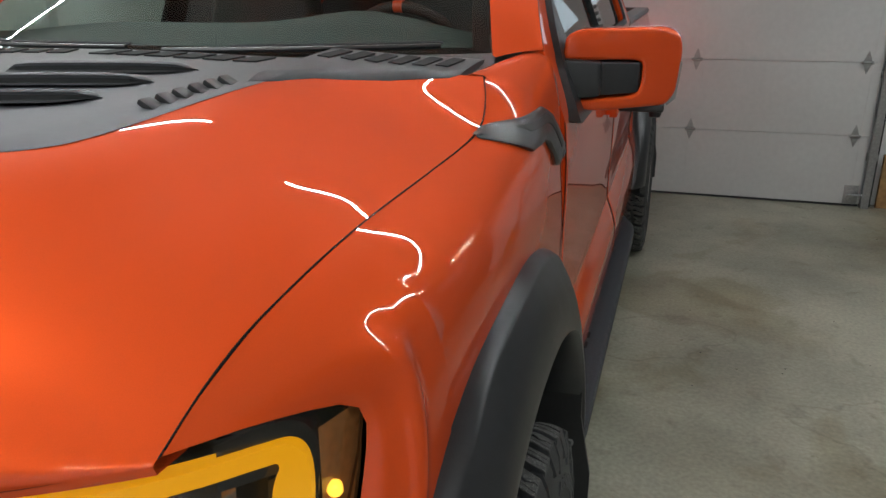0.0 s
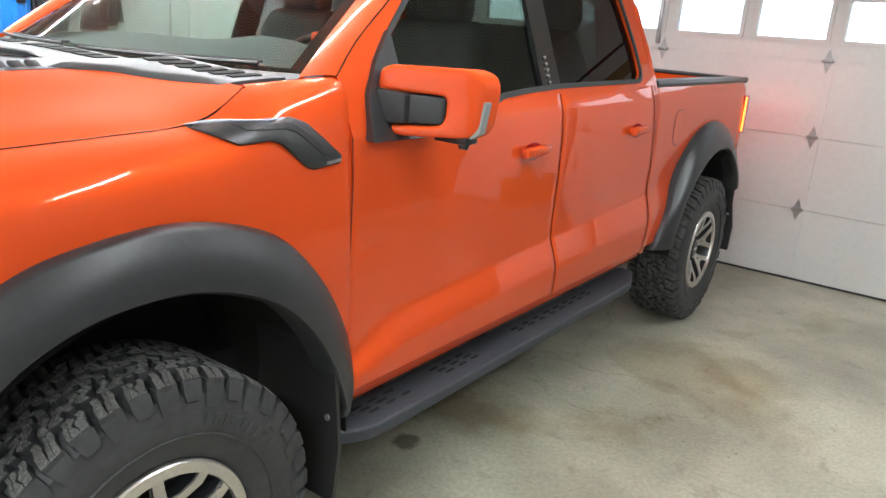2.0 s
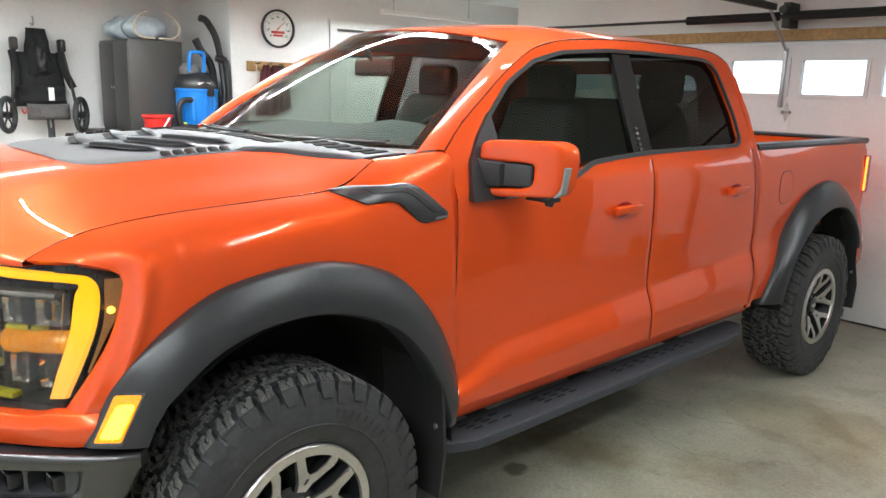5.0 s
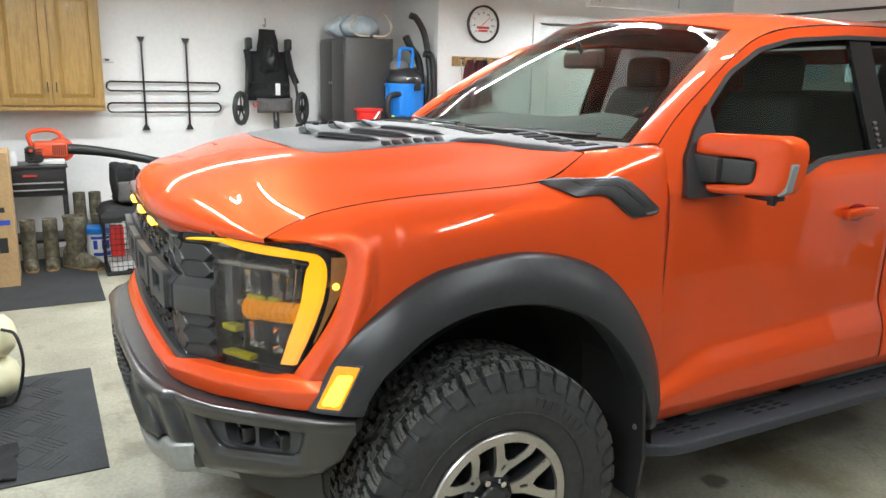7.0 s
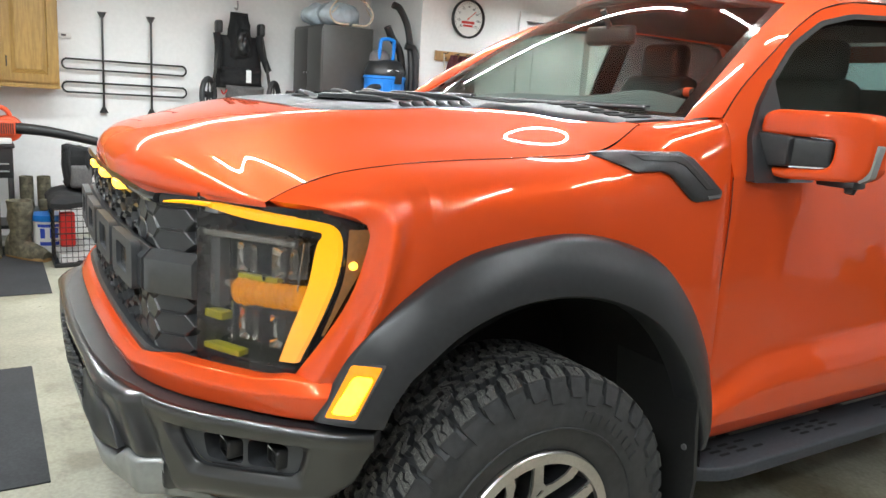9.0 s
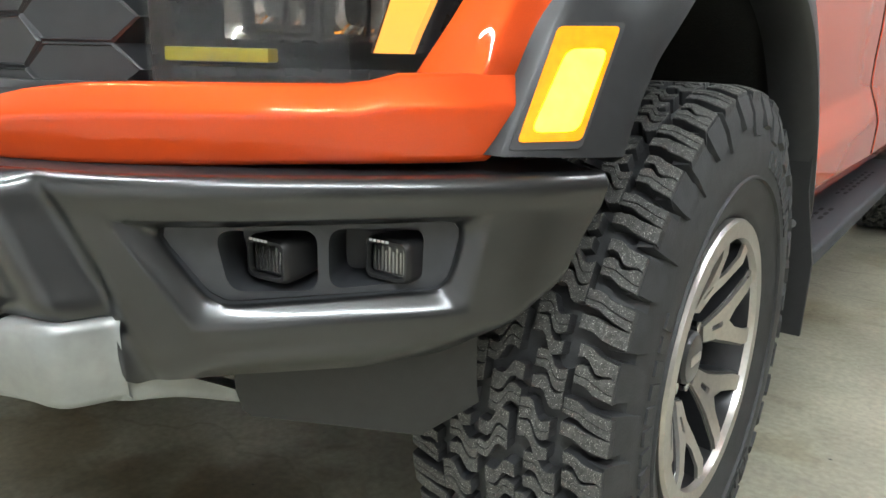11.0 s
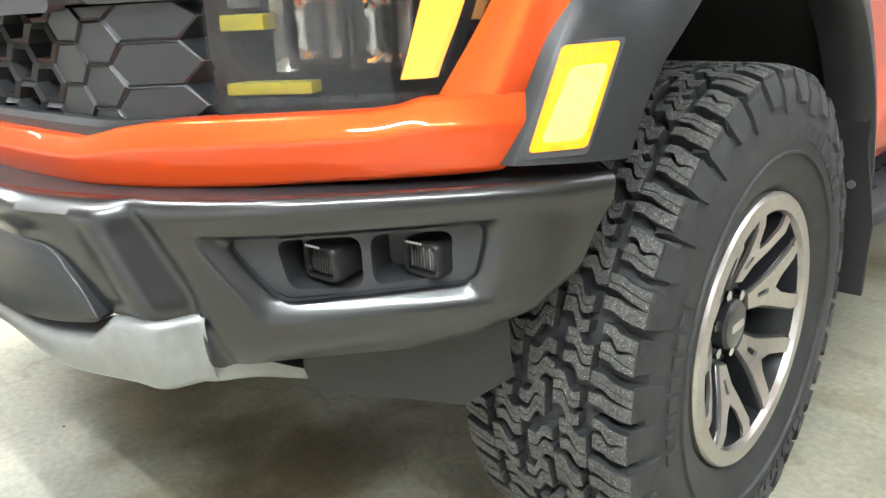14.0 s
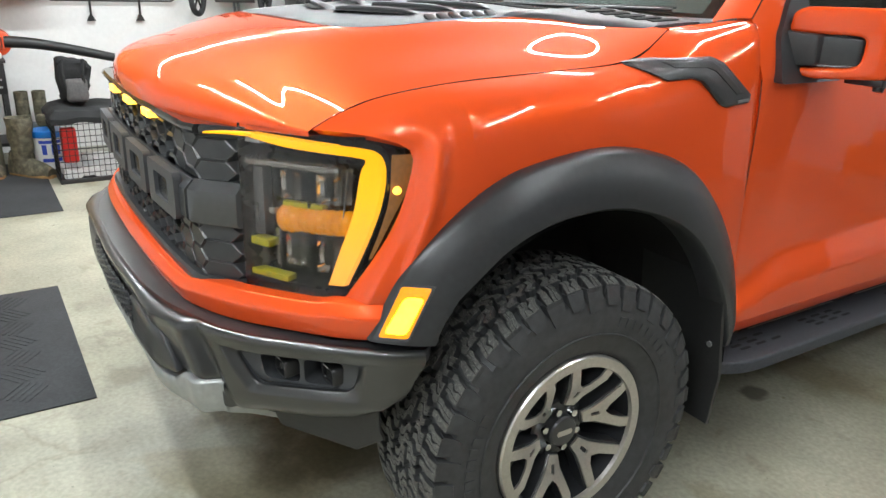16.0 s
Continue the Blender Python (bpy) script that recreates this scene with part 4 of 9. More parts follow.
def fender_section(y, n=18):
    """Points from the flare up over the shoulder to the hood's edge."""
    if y < 0.40:
        top = V(seam_x(y) + 0.0024, y, seam_z(y) - 0.001)
    else:
        t = (y - 0.40) / 0.255
        top = V(0.843 + 0.065 * t, y, 1.457 + 0.025 * t)
    xs, zl = fender_side(y), fender_low(y)
    x_low = xs + 0.004
    p0 = V(x_low, y, zl)
    p1 = V(xs + 0.002, y, zl + (top.z - zl) * 0.60)
    p2 = V(xs - 0.004 + 0.012 * step(0.0, -0.3, y), y, top.z - 0.026)
    out = []
    for k in range(n + 1):
        t = k / n
        out.append(p0 * (1 - t) ** 3 + p1 * 3 * t * (1 - t) ** 2 + p2 * 3 * t * t * (1 - t) + top * t ** 3)
    return out


# plan line of the painted strip below grille and lamps
STRIP = [(0.0, -0.860), (0.30, -0.853), (0.50, -0.836), (0.60, -0.806), (0.70, -0.757), (0.80, -0.686), (0.87, -0.632), (0.915, -0.592), (0.946, -0.556), (0.970, -0.505)]


def along(table, u):
    """A point on a plan line by fraction of its length, and its outward normal."""
    pts = [Vector(p) for p in table]
    lens = [0.0]
    for a, b in zip(pts, pts[1:]):
        lens.append(lens[-1] + (b - a).length)
    x = smooth_table(list(zip(lens, [p.x for p in pts])), u * lens[-1])
    y = smooth_table(list(zip(lens, [p.y for p in pts])), u * lens[-1])
    return V(x, y, 0)


def strip_top(x):
    return smooth_table([(0.0, 0.862), (0.5, 0.860), (0.58, 0.874), (0.66, 0.882), (0.86, 0.886), (0.89, 0.896), (0.96, 0.898)], x)


def strip_low(x):
    return smooth_table([(0.0, 0.798), (0.6, 0.801), (0.75, 0.805), (0.82, 0.808), (0.98, 0.813)], x)


STRIP_SECTION = ((1.0, -0.045), (1.0, -0.016), (0.985, -0.011), (0.95, -0.0085), (0.70, 0.0035), (0.655, 0.0055), (0.61, 0.0060), (0.56, 0.0055), (0.10, -0.0015), (0.045, -0.0035), (0.0, -0.009), (-0.02, -0.05))


def nose_y(z):
    """The flare's straight front edge ahead of the wheel."""
    return -0.549 + (z - 0.820) * 0.50


def strip_at(u, f, out):
    """A point of the painted strip, offset outward."""
    p = along(STRIP, u)
    q0, q1 = along(STRIP, max(0, u - 0.01)), along(STRIP, min(1, u + 0.01))
    t = (q1 - q0).normalized()
    zt, zb = strip_top(p.x), strip_low(p.x)
    return p + V(t.y, -t.x, 0) * out + V(0, 0, zb + (zt - zb) * f)


def strip_end(f):
    """How far along the strip the flare's edge cuts it at a height."""
    lo, hi = 0.8, 1.0
    goal = nose_y(0.812 + 0.09 * f) + 0.008
    for _ in range(24):
        m = (lo + hi) / 2
        if strip_at(m, f, 0).y < goal:
            lo = m
        else:
            hi = m
    return lo


# front border of the fender: outer edge of the headlamp, then its top edge
LAMP_EDGE = [V(0.866, -0.564, 0.887), V(0.897, -0.512, 0.975), V(0.920, -0.468, 1.06), V(0.932, -0.440, 1.15), V(0.928, -0.434, 1.225), V(0.885, -0.52, 1.256), V(0.831, -0.612, 1.266)]
front_line = curve_points(LAMP_EDGE, 3)
rows = []
first = fender_section(-0.30)


def flare_point(y):
    """A point under the flare's outer edge, ahead of the wheel."""
    z = smooth_table([(-0.549, 0.820), (-0.515, 0.888), (-0.480, 0.955), (-0.427, 1.022), (-0.295, 1.121)], y)
    return V(smooth_table([(-0.549, 0.955), (-0.486, 0.973), (-0.427, 0.982), (-0.30, 0.984)], y), y + 0.012, z - 0.01)


def fender_foot(t):
    """The fender's foot: from the lamp's corner along the painted strip, then up under the flare."""
    turn, end = 0.20, strip_end(0.96)
    if t < turn:
        a = t / turn
        on = strip_at(end - 0.085 + 0.085 * a, 0.955, -0.0105)
        return front_line[0].lerp(on, step(0.0, 0.45, a))
    return flare_point(-0.509 + 0.209 * (t - turn) / (1 - turn))


for k in range(36):
    t = k / 36
    row = []
    seam_y = -0.612 + (0.312) * t
    top = V(seam_x(seam_y) + 0.0024, seam_y, seam_z(seam_y) - 0.001)
    foot = fender_foot(t)
    base = [a.lerp(b, t) for a, b in zip(front_line, first)]
    n = len(base) - 1
    for i, p in enumerate(base):
        f = i / n
        p = p + (foot - base[0]) * (1 - f) ** 2.2 + (top - base[-1]) * f ** 2.2
        swell = math.exp(-((t - 0.34) / 0.20) ** 2) - 0.056
        row.append(p + V(0.024, -0.006, 0) * max(0.0, swell) * math.sin(math.pi * min(1.0, f * 1.15)) ** 0.8)
    rows.append(row)
for k in range(41):
    rows.append(fender_section(-0.30 + (0.655 + 0.30) * k / 40))
bm = bmesh.new()
sheet(bm, rows, 0.03, (-0.35, 0.75, -0.5))
both("front_fender", bm, ORANGE, truck, smooth=60)
# painted return of the fender's top towards the windshield
bm = bmesh.new()
rows = []
for k in range(9):
    t = k / 8
    top = V(0.843 + 0.065 * t, 0.40 + 0.255 * t, 1.457 + 0.025 * t)
    rows.append([top + V(0.002, 0, -0.001), top + V(-0.006, 0.002, 0.003), top + V(-0.025, 0.008, 0.004), top + V(-0.040, 0.012, 0.002), top + V(-0.042, 0.012, -0.012)])
skin(bm, rows)
both("fender_return", bm, ORANGE, truck, smooth=60)


# flares
REAR_OUT = curve_points([(-0.70, 0.56, 0), (-0.645, 0.66, 0), (-0.52, 0.84, 0), (-0.36, 1.04, 0), (-0.17, 1.155, 0), (0.06, 1.203, 0), (0.28, 1.18, 0), (0.44, 1.10, 0), (0.56, 1.00, 0), (0.635, 0.89, 0), (0.67, 0.78, 0)], 6)
REAR_IN = curve_points([(-0.56, 0.56, 0), (-0.535, 0.65, 0), (-0.44, 0.81, 0), (-0.31, 0.93, 0), (-0.14, 1.02, 0), (0.05, 1.055, 0), (0.22, 1.035, 0), (0.35, 0.97, 0), (0.45, 0.89, 0), (0.505, 0.82, 0), (0.53, 0.75, 0)], 6)


def flare(name, shift, outer, inner):
    rows = []
    for o, i in zip(outer, inner):
        xo = (fender_side(o.x) if shift == 0 else side_x(shift + o.x, o.y)) + 0.004
        if shift == 0 and o.x < -0.2:
            xo = smooth_table([(-0.549, 0.964), (-0.486, 0.981), (-0.427, 0.989), (-0.33, 0.989), (-0.2, 0.988)], o.x)
        xi = 1.058 - 0.02 * step(-0.3, -0.5, i.x if shift == 0 else 1)
        row = [V(xo - 0.03, shift + o.x, o.y), V(xo, shift + o.x, o.y)]
        for t in (0.02, 0.05, 0.075, 0.10, 0.14, 0.3, 0.5, 0.7, 0.85, 0.95):
            p = o.lerp(i, t)
            nose = step(-0.30, -0.47, o.x) if shift == 0 else 0.0
            x = xo + (xi - xo) * (1 - (1 - t) ** (1.35 + 0.10 * nose)) + 0.017 * (1 - 0.9 * nose) * min(1.0, t / 0.07) ** 0.6 * step(1.1, 0.3, t)
            row.append(V(x, shift + p.x, p.y))
        row.append(V(xi, shift + i.x, i.y))
        row.append(V(xi - 0.012, shift + i.x * 0.99, i.y - 0.008))
        row.append(V(xi - 0.09, shift + i.x * 0.985, i.y - 0.004))
        rows.append(row)
    bm = bmesh.new()
    skin(bm, rows)
    return both(name, bm, SATIN, truck, "satin black plastic wheel flare", smooth=50)


flare("front_wheel_flare", 0.0, OUT_EDGE, IN_EDGE)
flare("rear_wheel_flare", AXLE_R, REAR_OUT, REAR_IN)


# wheel wells
def well(cy):
    bm = bmesh.new()
    rows = []
    for x in (1.03, 0.9, 0.6, 0.45):
        rows.append([V(x, cy + 0.565 * math.cos(a) + 0.04, 0.50 + 0.555 * math.sin(a) if a > 0 else 0.5) for a in (math.pi * k / 20 for k in range(1 if cy > 1 else 0, 21 if cy > 1 else 16))])
    skin(bm, rows)
    bm2 = bmesh.new()
    vs = [bm2.verts.new(v) for v in [V(0.45, cy - 0.6, 0.45), V(0.45, cy + 0.65, 0.45), V(0.45, cy + 0.65, 1.15), V(0.45, cy - 0.6, 1.15)]]
    bm2.faces.new(vs)
    both("inner_wall", bm2, LINER, truck, "dark wheel well side")
    return both("wheel_well_liner", bm, LINER, truck, "dark felt wheel well liner")


well(0.0)
well(AXLE_R)


# mud flaps
def mud_flap(cy, x1):
    bm = bmesh.new()
    rows = []
    for z, y in ((0.345, 0.500), (0.5, 0.520), (0.65, 0.535), (0.80, 0.520)):
        rows.append([V(x, cy + y, z) for x in (0.74, 0.85, 0.95, x1 - 0.03 * step(0.5, 0.6, z))])
    sheet(bm, rows, 0.012, (0, 1, 0))
    flap = both("mud_flap", bm, POCKET, truck, "matt black mud flap", smooth=30)
    for side, f in zip((1, -1), flap):
        for z, y in ((0.58, 0.528),):
            b2 = bmesh.new()
            rod(b2, (side * 1.03, cy + y - 0.004, z), (side * 1.03, cy + y + 0.004, z), 0.009, seg=10)
            part("screw", b2, GALV, f, "small steel screw")
    return flap


mud_flap(0.0, 1.082)
mud_flap(AXLE_R, 1.075)

# ---- wheels ----
def wheel_profile():
    """Tyre section as (x, radius) from the inner bead over the tread to the outer bead."""
    w0, w1 = TYRE_IN, TYRE_OUT
    return [(w0 + 0.035, 0.225), (w0 + 0.012, 0.26), (w0, 0.32), (w0 + 0.008, 0.385), (w0 + 0.03, 0.412), (w0 + 0.06, 0.419), ((w0 + w1) / 2, 0.421), (w1 - 0.06, 0.419),
            (w1 - 0.028, 0.411), (w1 - 0.010, 0.395), (w1 - 0.002, 0.36), (w1, 0.325), (w1 - 0.006, 0.285), (w1 - 0.016, 0.258), (w1 - 0.018, 0.250), (w1 - 0.030, 0.236), (w1 - 0.045, 0.222)]


def make_wheel(cy):
    """One wheel with tyre, tread, rim, spokes, cap and nuts, on the driver's side."""
    w = new("wheel")
    w.parent = truck
    w.location = V(0, cy - 1.8, TYRE_R)
    c = V(0, cy, TYRE_R)

    bm = bmesh.new()
    rows = []
    for x, r in wheel_profile():
        rows.append([V(x, cy + r * math.cos(a), TYRE_R + r * math.sin(a)) for a in (2 * math.pi * k / 96 for k in range(96))])
    skin(bm, rows, True)
    part("tyre", bm, RUBBER, w, "black all-terrain tyre with deep tread", smooth=35)
    # sidewall lugs
    bm = bmesh.new()
    N = 42
    for k in range(N):
        a = 2 * math.pi * (k + 0.1) / N + (0.014 if k % 2 == 0 else 0.010)
        r0, half = (0.368, 0.060) if k % 2 == 0 else (0.384, 0.056)
        q = []
        for rr, aa, xx in ((r0, -half * 0.7, -0.0002), (r0, half * 0.7, -0.0002), (0.402, half * 0.97, -0.0045), (0.402, -half * 0.97, -0.0045), (0.427, half, -0.0145), (0.427, -half, -0.0145),
                           (r0 - 0.006, -half * 0.7, -0.008), (r0 - 0.006, half * 0.7, -0.008), (0.402, half * 1.1, -0.022), (0.402, -half * 1.1, -0.022), (0.425, half * 1.08, -0.036), (0.425, -half * 1.08, -0.036)):
            q.append(bm.verts.new((TYRE_OUT + xx, cy + rr * math.cos(a + aa), TYRE_R + rr * math.sin(a + aa))))
        for f in ((0, 1, 2, 3), (3, 2, 4, 5), (0, 6, 7, 1), (1, 7, 8, 2), (2, 8, 10, 4), (4, 10, 11, 5), (5, 11, 9, 3), (3, 9, 6, 0)):
            bm.faces.new([q[i] for i in f])
    lugs = part("sidewall_lug", bm, RUBBER, w, "raised rubber lugs on the sidewall", smooth=35)
    tagged(lugs, "raised rubber lugs on the sidewall", kind="stuff")

    # tread: zigzag blocks in five rings
    bm = bmesh.new()
    w0, w1 = TYRE_IN, TYRE_OUT
    mid, half = (w0 + w1) / 2, (w1 - w0) / 2
    rnd = random.Random(7)

    def block(shape, a0, r_low, r_top, fall):
        """A tread block from an outline in (x, arc metres)."""
        rings = []
        for pts, rr in ((shape, r_low), (shape, r_top - 0.0014), (shrink(shape, 0.0009), r_top)):
            row = []
            for x, s in pts:
                a = a0 + s / 0.435
                r = rr - fall * max(0.0, abs(x - mid) / half - 0.72) ** 1.5
                row.append(bm.verts.new((x, cy + r * math.cos(a), TYRE_R + r * math.sin(a))))
            rings.append(row)
        n = len(shape)
        for u, v in zip(rings, rings[1:]):
            for i in range(n):
                j = (i + 1) % n
                bm.faces.new((u[i], u[j], v[j], v[i])).material_index = 1 if u is rings[0] else 0
        bm.faces.new(rings[-1])

    NB = 42
    STATIONS = (0.0, 0.14, 0.28, 0.40, 0.50, 0.60, 0.72, 0.86, 1.0)

    def pieces(x0, x1, low, tall, cuts):
        """Outlines of one lug cut across by sipes: low is its lower border, cuts are (share, half width at x0, half width at x1, wave)."""
        def line(share, off0, off1, wave):
            return [(x0 + (x1 - x0) * f, smooth_table(low, f) + tall * share + off0 + (off1 - off0) * f + wave * math.sin(f * 9.0)) for f in STATIONS]
        borders = [line(0, 0, 0, 0)]
        for share, w0, w1, wave in cuts:
            borders += [line(share, -w0, -w1, wave), line(share, w0, w1, wave)]
        borders.append(line(1, 0, 0, 0))
        return [borders[i] + borders[i + 1][::-1] for i in range(0, len(borders), 2)]

    HOOK = [(0.0, -0.0100), (0.28, -0.0125), (0.42, -0.0080), (0.58, 0.0080), (0.72, 0.0125), (1.0, 0.0085)]
    FALL = [(f, -v) for f, v in HOOK]
    for k in range(NB):
        a0 = 2 * math.pi * k / NB
        for s in (-1, 1):
            wide = k % 2 == 0
            x0, x1 = mid + s * (0.085 if wide else 0.092), mid + s * (half - (0.011 if wide else 0.015))
            rise = 0.006 if s > 0 else -0.006
            low = [(0.0, -0.0245 - rise), (0.3, -0.0265 - rise * 0.5), (0.5, -0.0245 + rise * 0.3), (1.0, -0.022 + rise)]
            cuts = ([(0.26, 0.0003, 0.0003, 0.0012), (0.53, 0.0058, 0.0003, 0.0006)] if wide
                    else [(0.46, 0.0050, 0.0003, -0.0035), (0.77, 0.0003, 0.0003, 0.0014)])
            for shape in pieces(x0, x1, low, 0.0470 * rnd.uniform(0.96, 1.03), cuts):
                block(shape, a0 + (0.5 if s < 0 else 0.1) * 2 * math.pi / NB, 0.4150, 0.4395, 0.085)
        for row, off in ((-1, 0.3), (0, 0.78), (1, 0.42)):
            jog = 0.0065 if k % 2 else -0.0055
            cx = mid + row * 0.0555
            x0, x1 = cx - 0.0216 + jog, cx + 0.0216 + jog
            low = [(f, v - 0.026) for f, v in (HOOK if row else FALL)]
            if k % 2:
                low = [(f, v * 0.8 - 0.005) for f, v in low]
            w0, w1 = (0.0055, 0.0003) if (row + k) % 2 == 0 else (0.0003, 0.0055)
            cuts = [(0.24, 0.0003, 0.0003, 0.0014), (0.55, w0, w1, 0.0012)] if row else [(0.46, w0, w1, 0.0012), (0.76, 0.0003, 0.0003, 0.0014)]
            for shape in pieces(x0, x1, low, 0.0505 * rnd.uniform(0.95, 1.02), cuts):
                block(shape, a0 + off * 2 * math.pi / NB, 0.4150, 0.4405, 0.02)
    tread = part("tread", bm, TREADTOP, w, "grey worn interlocking tread blocks", smooth=25)
    tread.data.materials.append(RUBBER)
    tagged(tread, "grey worn interlocking tread blocks", kind="stuff")
    # moulded ring and raised bars of the lettering
    bm = bmesh.new()
    lathe_rows = []
    for x, r in ((TYRE_OUT - 0.004, 0.3), (TYRE_OUT + 0.0015, 0.302), (TYRE_OUT + 0.0015, 0.305), (TYRE_OUT - 0.004, 0.307)):
        lathe_rows.append([V(x, cy + r * math.cos(a), TYRE_R + r * math.sin(a)) for a in (2 * math.pi * k / 72 for k in range(72))])
    skin(bm, lathe_rows, True)
    for start in (0.55, 2.65, 4.75):
        for k in range(9):
            a = start + k * 0.085
            q = []
            for xx, grow in ((TYRE_OUT - 0.004, 1.0), (TYRE_OUT + 0.002, 0.92)):
                for rr, aa in ((0.325, -0.03), (0.325, 0.03), (0.352, 0.03), (0.352, -0.03)):
                    q.append(bm.verts.new((xx, cy + rr * math.cos(a + aa * grow), TYRE_R + rr * math.sin(a + aa * grow))))
            bm.faces.new(q[4:8])
            for i in range(4):
                bm.faces.new((q[i], q[(i + 1) % 4], q[4 + (i + 1) % 4], q[4 + i]))
    part("sidewall_ring", bm, RUBBER, w, smooth=25)

    # rim barrel and lip
    bm = bmesh.new()
    rows = []
    for x, r in ((TYRE_OUT - 0.034, 0.2365), (TYRE_OUT - 0.018, 0.2375), (TYRE_OUT - 0.0125, 0.2335), (TYRE_OUT - 0.0125, 0.2075), (TYRE_OUT - 0.024, 0.205)):
        rows.append([V(x, cy + r * math.cos(a), TYRE_R + r * math.sin(a)) for a in (2 * math.pi * k / 72 for k in range(72))])
    skin(bm, rows, True)
    rim = part("rim_lip", bm, MACHINED, w, "machined aluminium rim lip", smooth=35)
    bm = bmesh.new()
    rows = []
    for x, r in ((TYRE_OUT - 0.024, 0.2075), (TYRE_OUT - 0.07, 0.200), (TYRE_OUT - 0.12, 0.192), (TYRE_OUT - 0.2, 0.19), (TYRE_OUT - 0.2, 0.05), (TYRE_OUT - 0.15, 0.03), (TYRE_OUT - 0.15, 0.0001)):
        rows.append([V(x, cy + r * math.cos(a), TYRE_R + r * math.sin(a)) for a in (2 * math.pi * k / 60 for k in range(60))])
    skin(bm, rows, True)
    part("rim_barrel", bm, RIMDARK, w, "dark painted rim barrel", smooth=35)

    def dish(r):
        """How far out the spokes' face lies at a radius."""
        return TYRE_OUT - 0.066 + 0.046 * step(0.05, 0.20, r)

    turn = radians(14)
    for k in range(6):
        a0 = turn + k * math.pi / 3
        ca, sa = math.cos(a0), math.sin(a0)

        def on(u, v, d, ca=ca, sa=sa):
            y, z = u * ca - v * sa, u * sa + v * ca
            return V(dish(math.hypot(u, v)) - d, cy + y, TYRE_R + z)
        yshape = [(0.074, -0.015), (0.105, -0.023), (0.130, -0.037), (0.168, -0.061), (0.201, -0.074), (0.209, -0.050), (0.178, -0.036), (0.148, -0.017), (0.136, 0.0),
                  (0.148, 0.017), (0.178, 0.036), (0.209, 0.050), (0.201, 0.074), (0.168, 0.061), (0.130, 0.037), (0.105, 0.023), (0.074, 0.015)]
        yshape = [(u, v * 1.06) for u, v in yshape]
        bm = bmesh.new()
        plate(bm, yshape, [rounded([(0.098, -0.005), (0.122, -0.006), (0.122, 0.006), (0.098, 0.005)], 0.003, 2)], on, 0.006)
        spoke = part("spoke", bm, MACHINED, w, "machined Y-shaped spoke", smooth=20)
        bm = bmesh.new()
        big = [(u + (0.004 if u > 0.15 else -0.002), v * 1.05 + math.copysign(0.004, v) if abs(v) > 0.001 else v) for u, v in yshape]
        plate(bm, big, [], lambda u, v, d: on(u, v, 0.0065 + d), 0.045)
        part("spoke_back", bm, RIMDARK, w, "dark painted back of the spoke", smooth=20)
        b2 = bmesh.new()
        mid_a = a0 + math.pi / 6
        p = V(0, cy + 0.058 * math.cos(mid_a), TYRE_R + 0.058 * math.sin(mid_a))
        rod(b2, p + V(TYRE_OUT - 0.10, 0, 0), p + V(TYRE_OUT - 0.062, 0, 0), 0.0125, 0.0105, seg=6)
        part("lug_nut", b2, CHROME, w, "chrome lug nut")
    bm = bmesh.new()
    rows = []
    for x, r in ((TYRE_OUT - 0.12, 0.09), (TYRE_OUT - 0.085, 0.088), (TYRE_OUT - 0.08, 0.08), (TYRE_OUT - 0.08, 0.045)):
        rows.append([V(x, cy + r * math.cos(a), TYRE_R + r * math.sin(a)) for a in (2 * math.pi * k / 36 for k in range(36))])
    skin(bm, rows, True)
    part("hub", bm, RIMDARK, w, "dark hub", smooth=30)
    bm = bmesh.new()
    rows = []
    for x, r in ((TYRE_OUT - 0.085, 0.046), (TYRE_OUT - 0.058, 0.045), (TYRE_OUT - 0.052, 0.040), (TYRE_OUT - 0.050, 0.030), (TYRE_OUT - 0.050, 0.0001)):
        rows.append([V(x, cy + r * math.cos(a), TYRE_R + r * math.sin(a)) for a in (2 * math.pi * k / 32 for k in range(32))])
    skin(bm, rows, True)
    cap = part("centre_cap", bm, RIMDARK, w, "round dark centre cap", smooth=30)
    bm = bmesh.new()
    plate(bm, rounded([(-0.025, -0.008), (0.025, -0.008), (0.025, 0.008), (-0.025, 0.008)], 0.007, 4), [], lambda u, v, d: (TYRE_OUT - 0.0485 - d, cy + u, TYRE_R + v), 0.002)
    part("cap_badge", bm, MACHINED, w, "plain oval badge")
    # brake disc
    bm = bmesh.new()
    rows = []
    for x, r in ((TYRE_OUT - 0.185, 0.06), (TYRE_OUT - 0.185, 0.172), (TYRE_OUT - 0.198, 0.172)):
        rows.append([V(x, cy + r * math.cos(a), TYRE_R + r * math.sin(a)) for a in (2 * math.pi * k / 40 for k in range(40))])
    skin(bm, rows, True)
    part("brake_disc", bm, DARKSTEEL, w, "dark steel brake disc", smooth=30)
    return w


front_wheel = make_wheel(0.0)


def wheel_copy(side, cy):
    made = copy_thing(front_wheel, pose(0, cy - 1.8, TYRE_R, 0, 0, 0 if side > 0 else 180))
    return made


wheel_copy(1, AXLE_R)
wheel_copy(-1, 0.0)
wheel_copy(-1, AXLE_R)


# ---- front end ----
def grille_y(x):
    ax = abs(x)
    return -0.816 + 0.020 * (ax / 0.56) ** 2 + (0.075 * (ax - 0.56) / 0.095 if ax > 0.56 else 0)


grille = new("grille")
grille.parent = truck
tagged(grille, "dark plastic honeycomb grille with a broad satin bar")
grille.location = V(0, -2.6, 0.86)


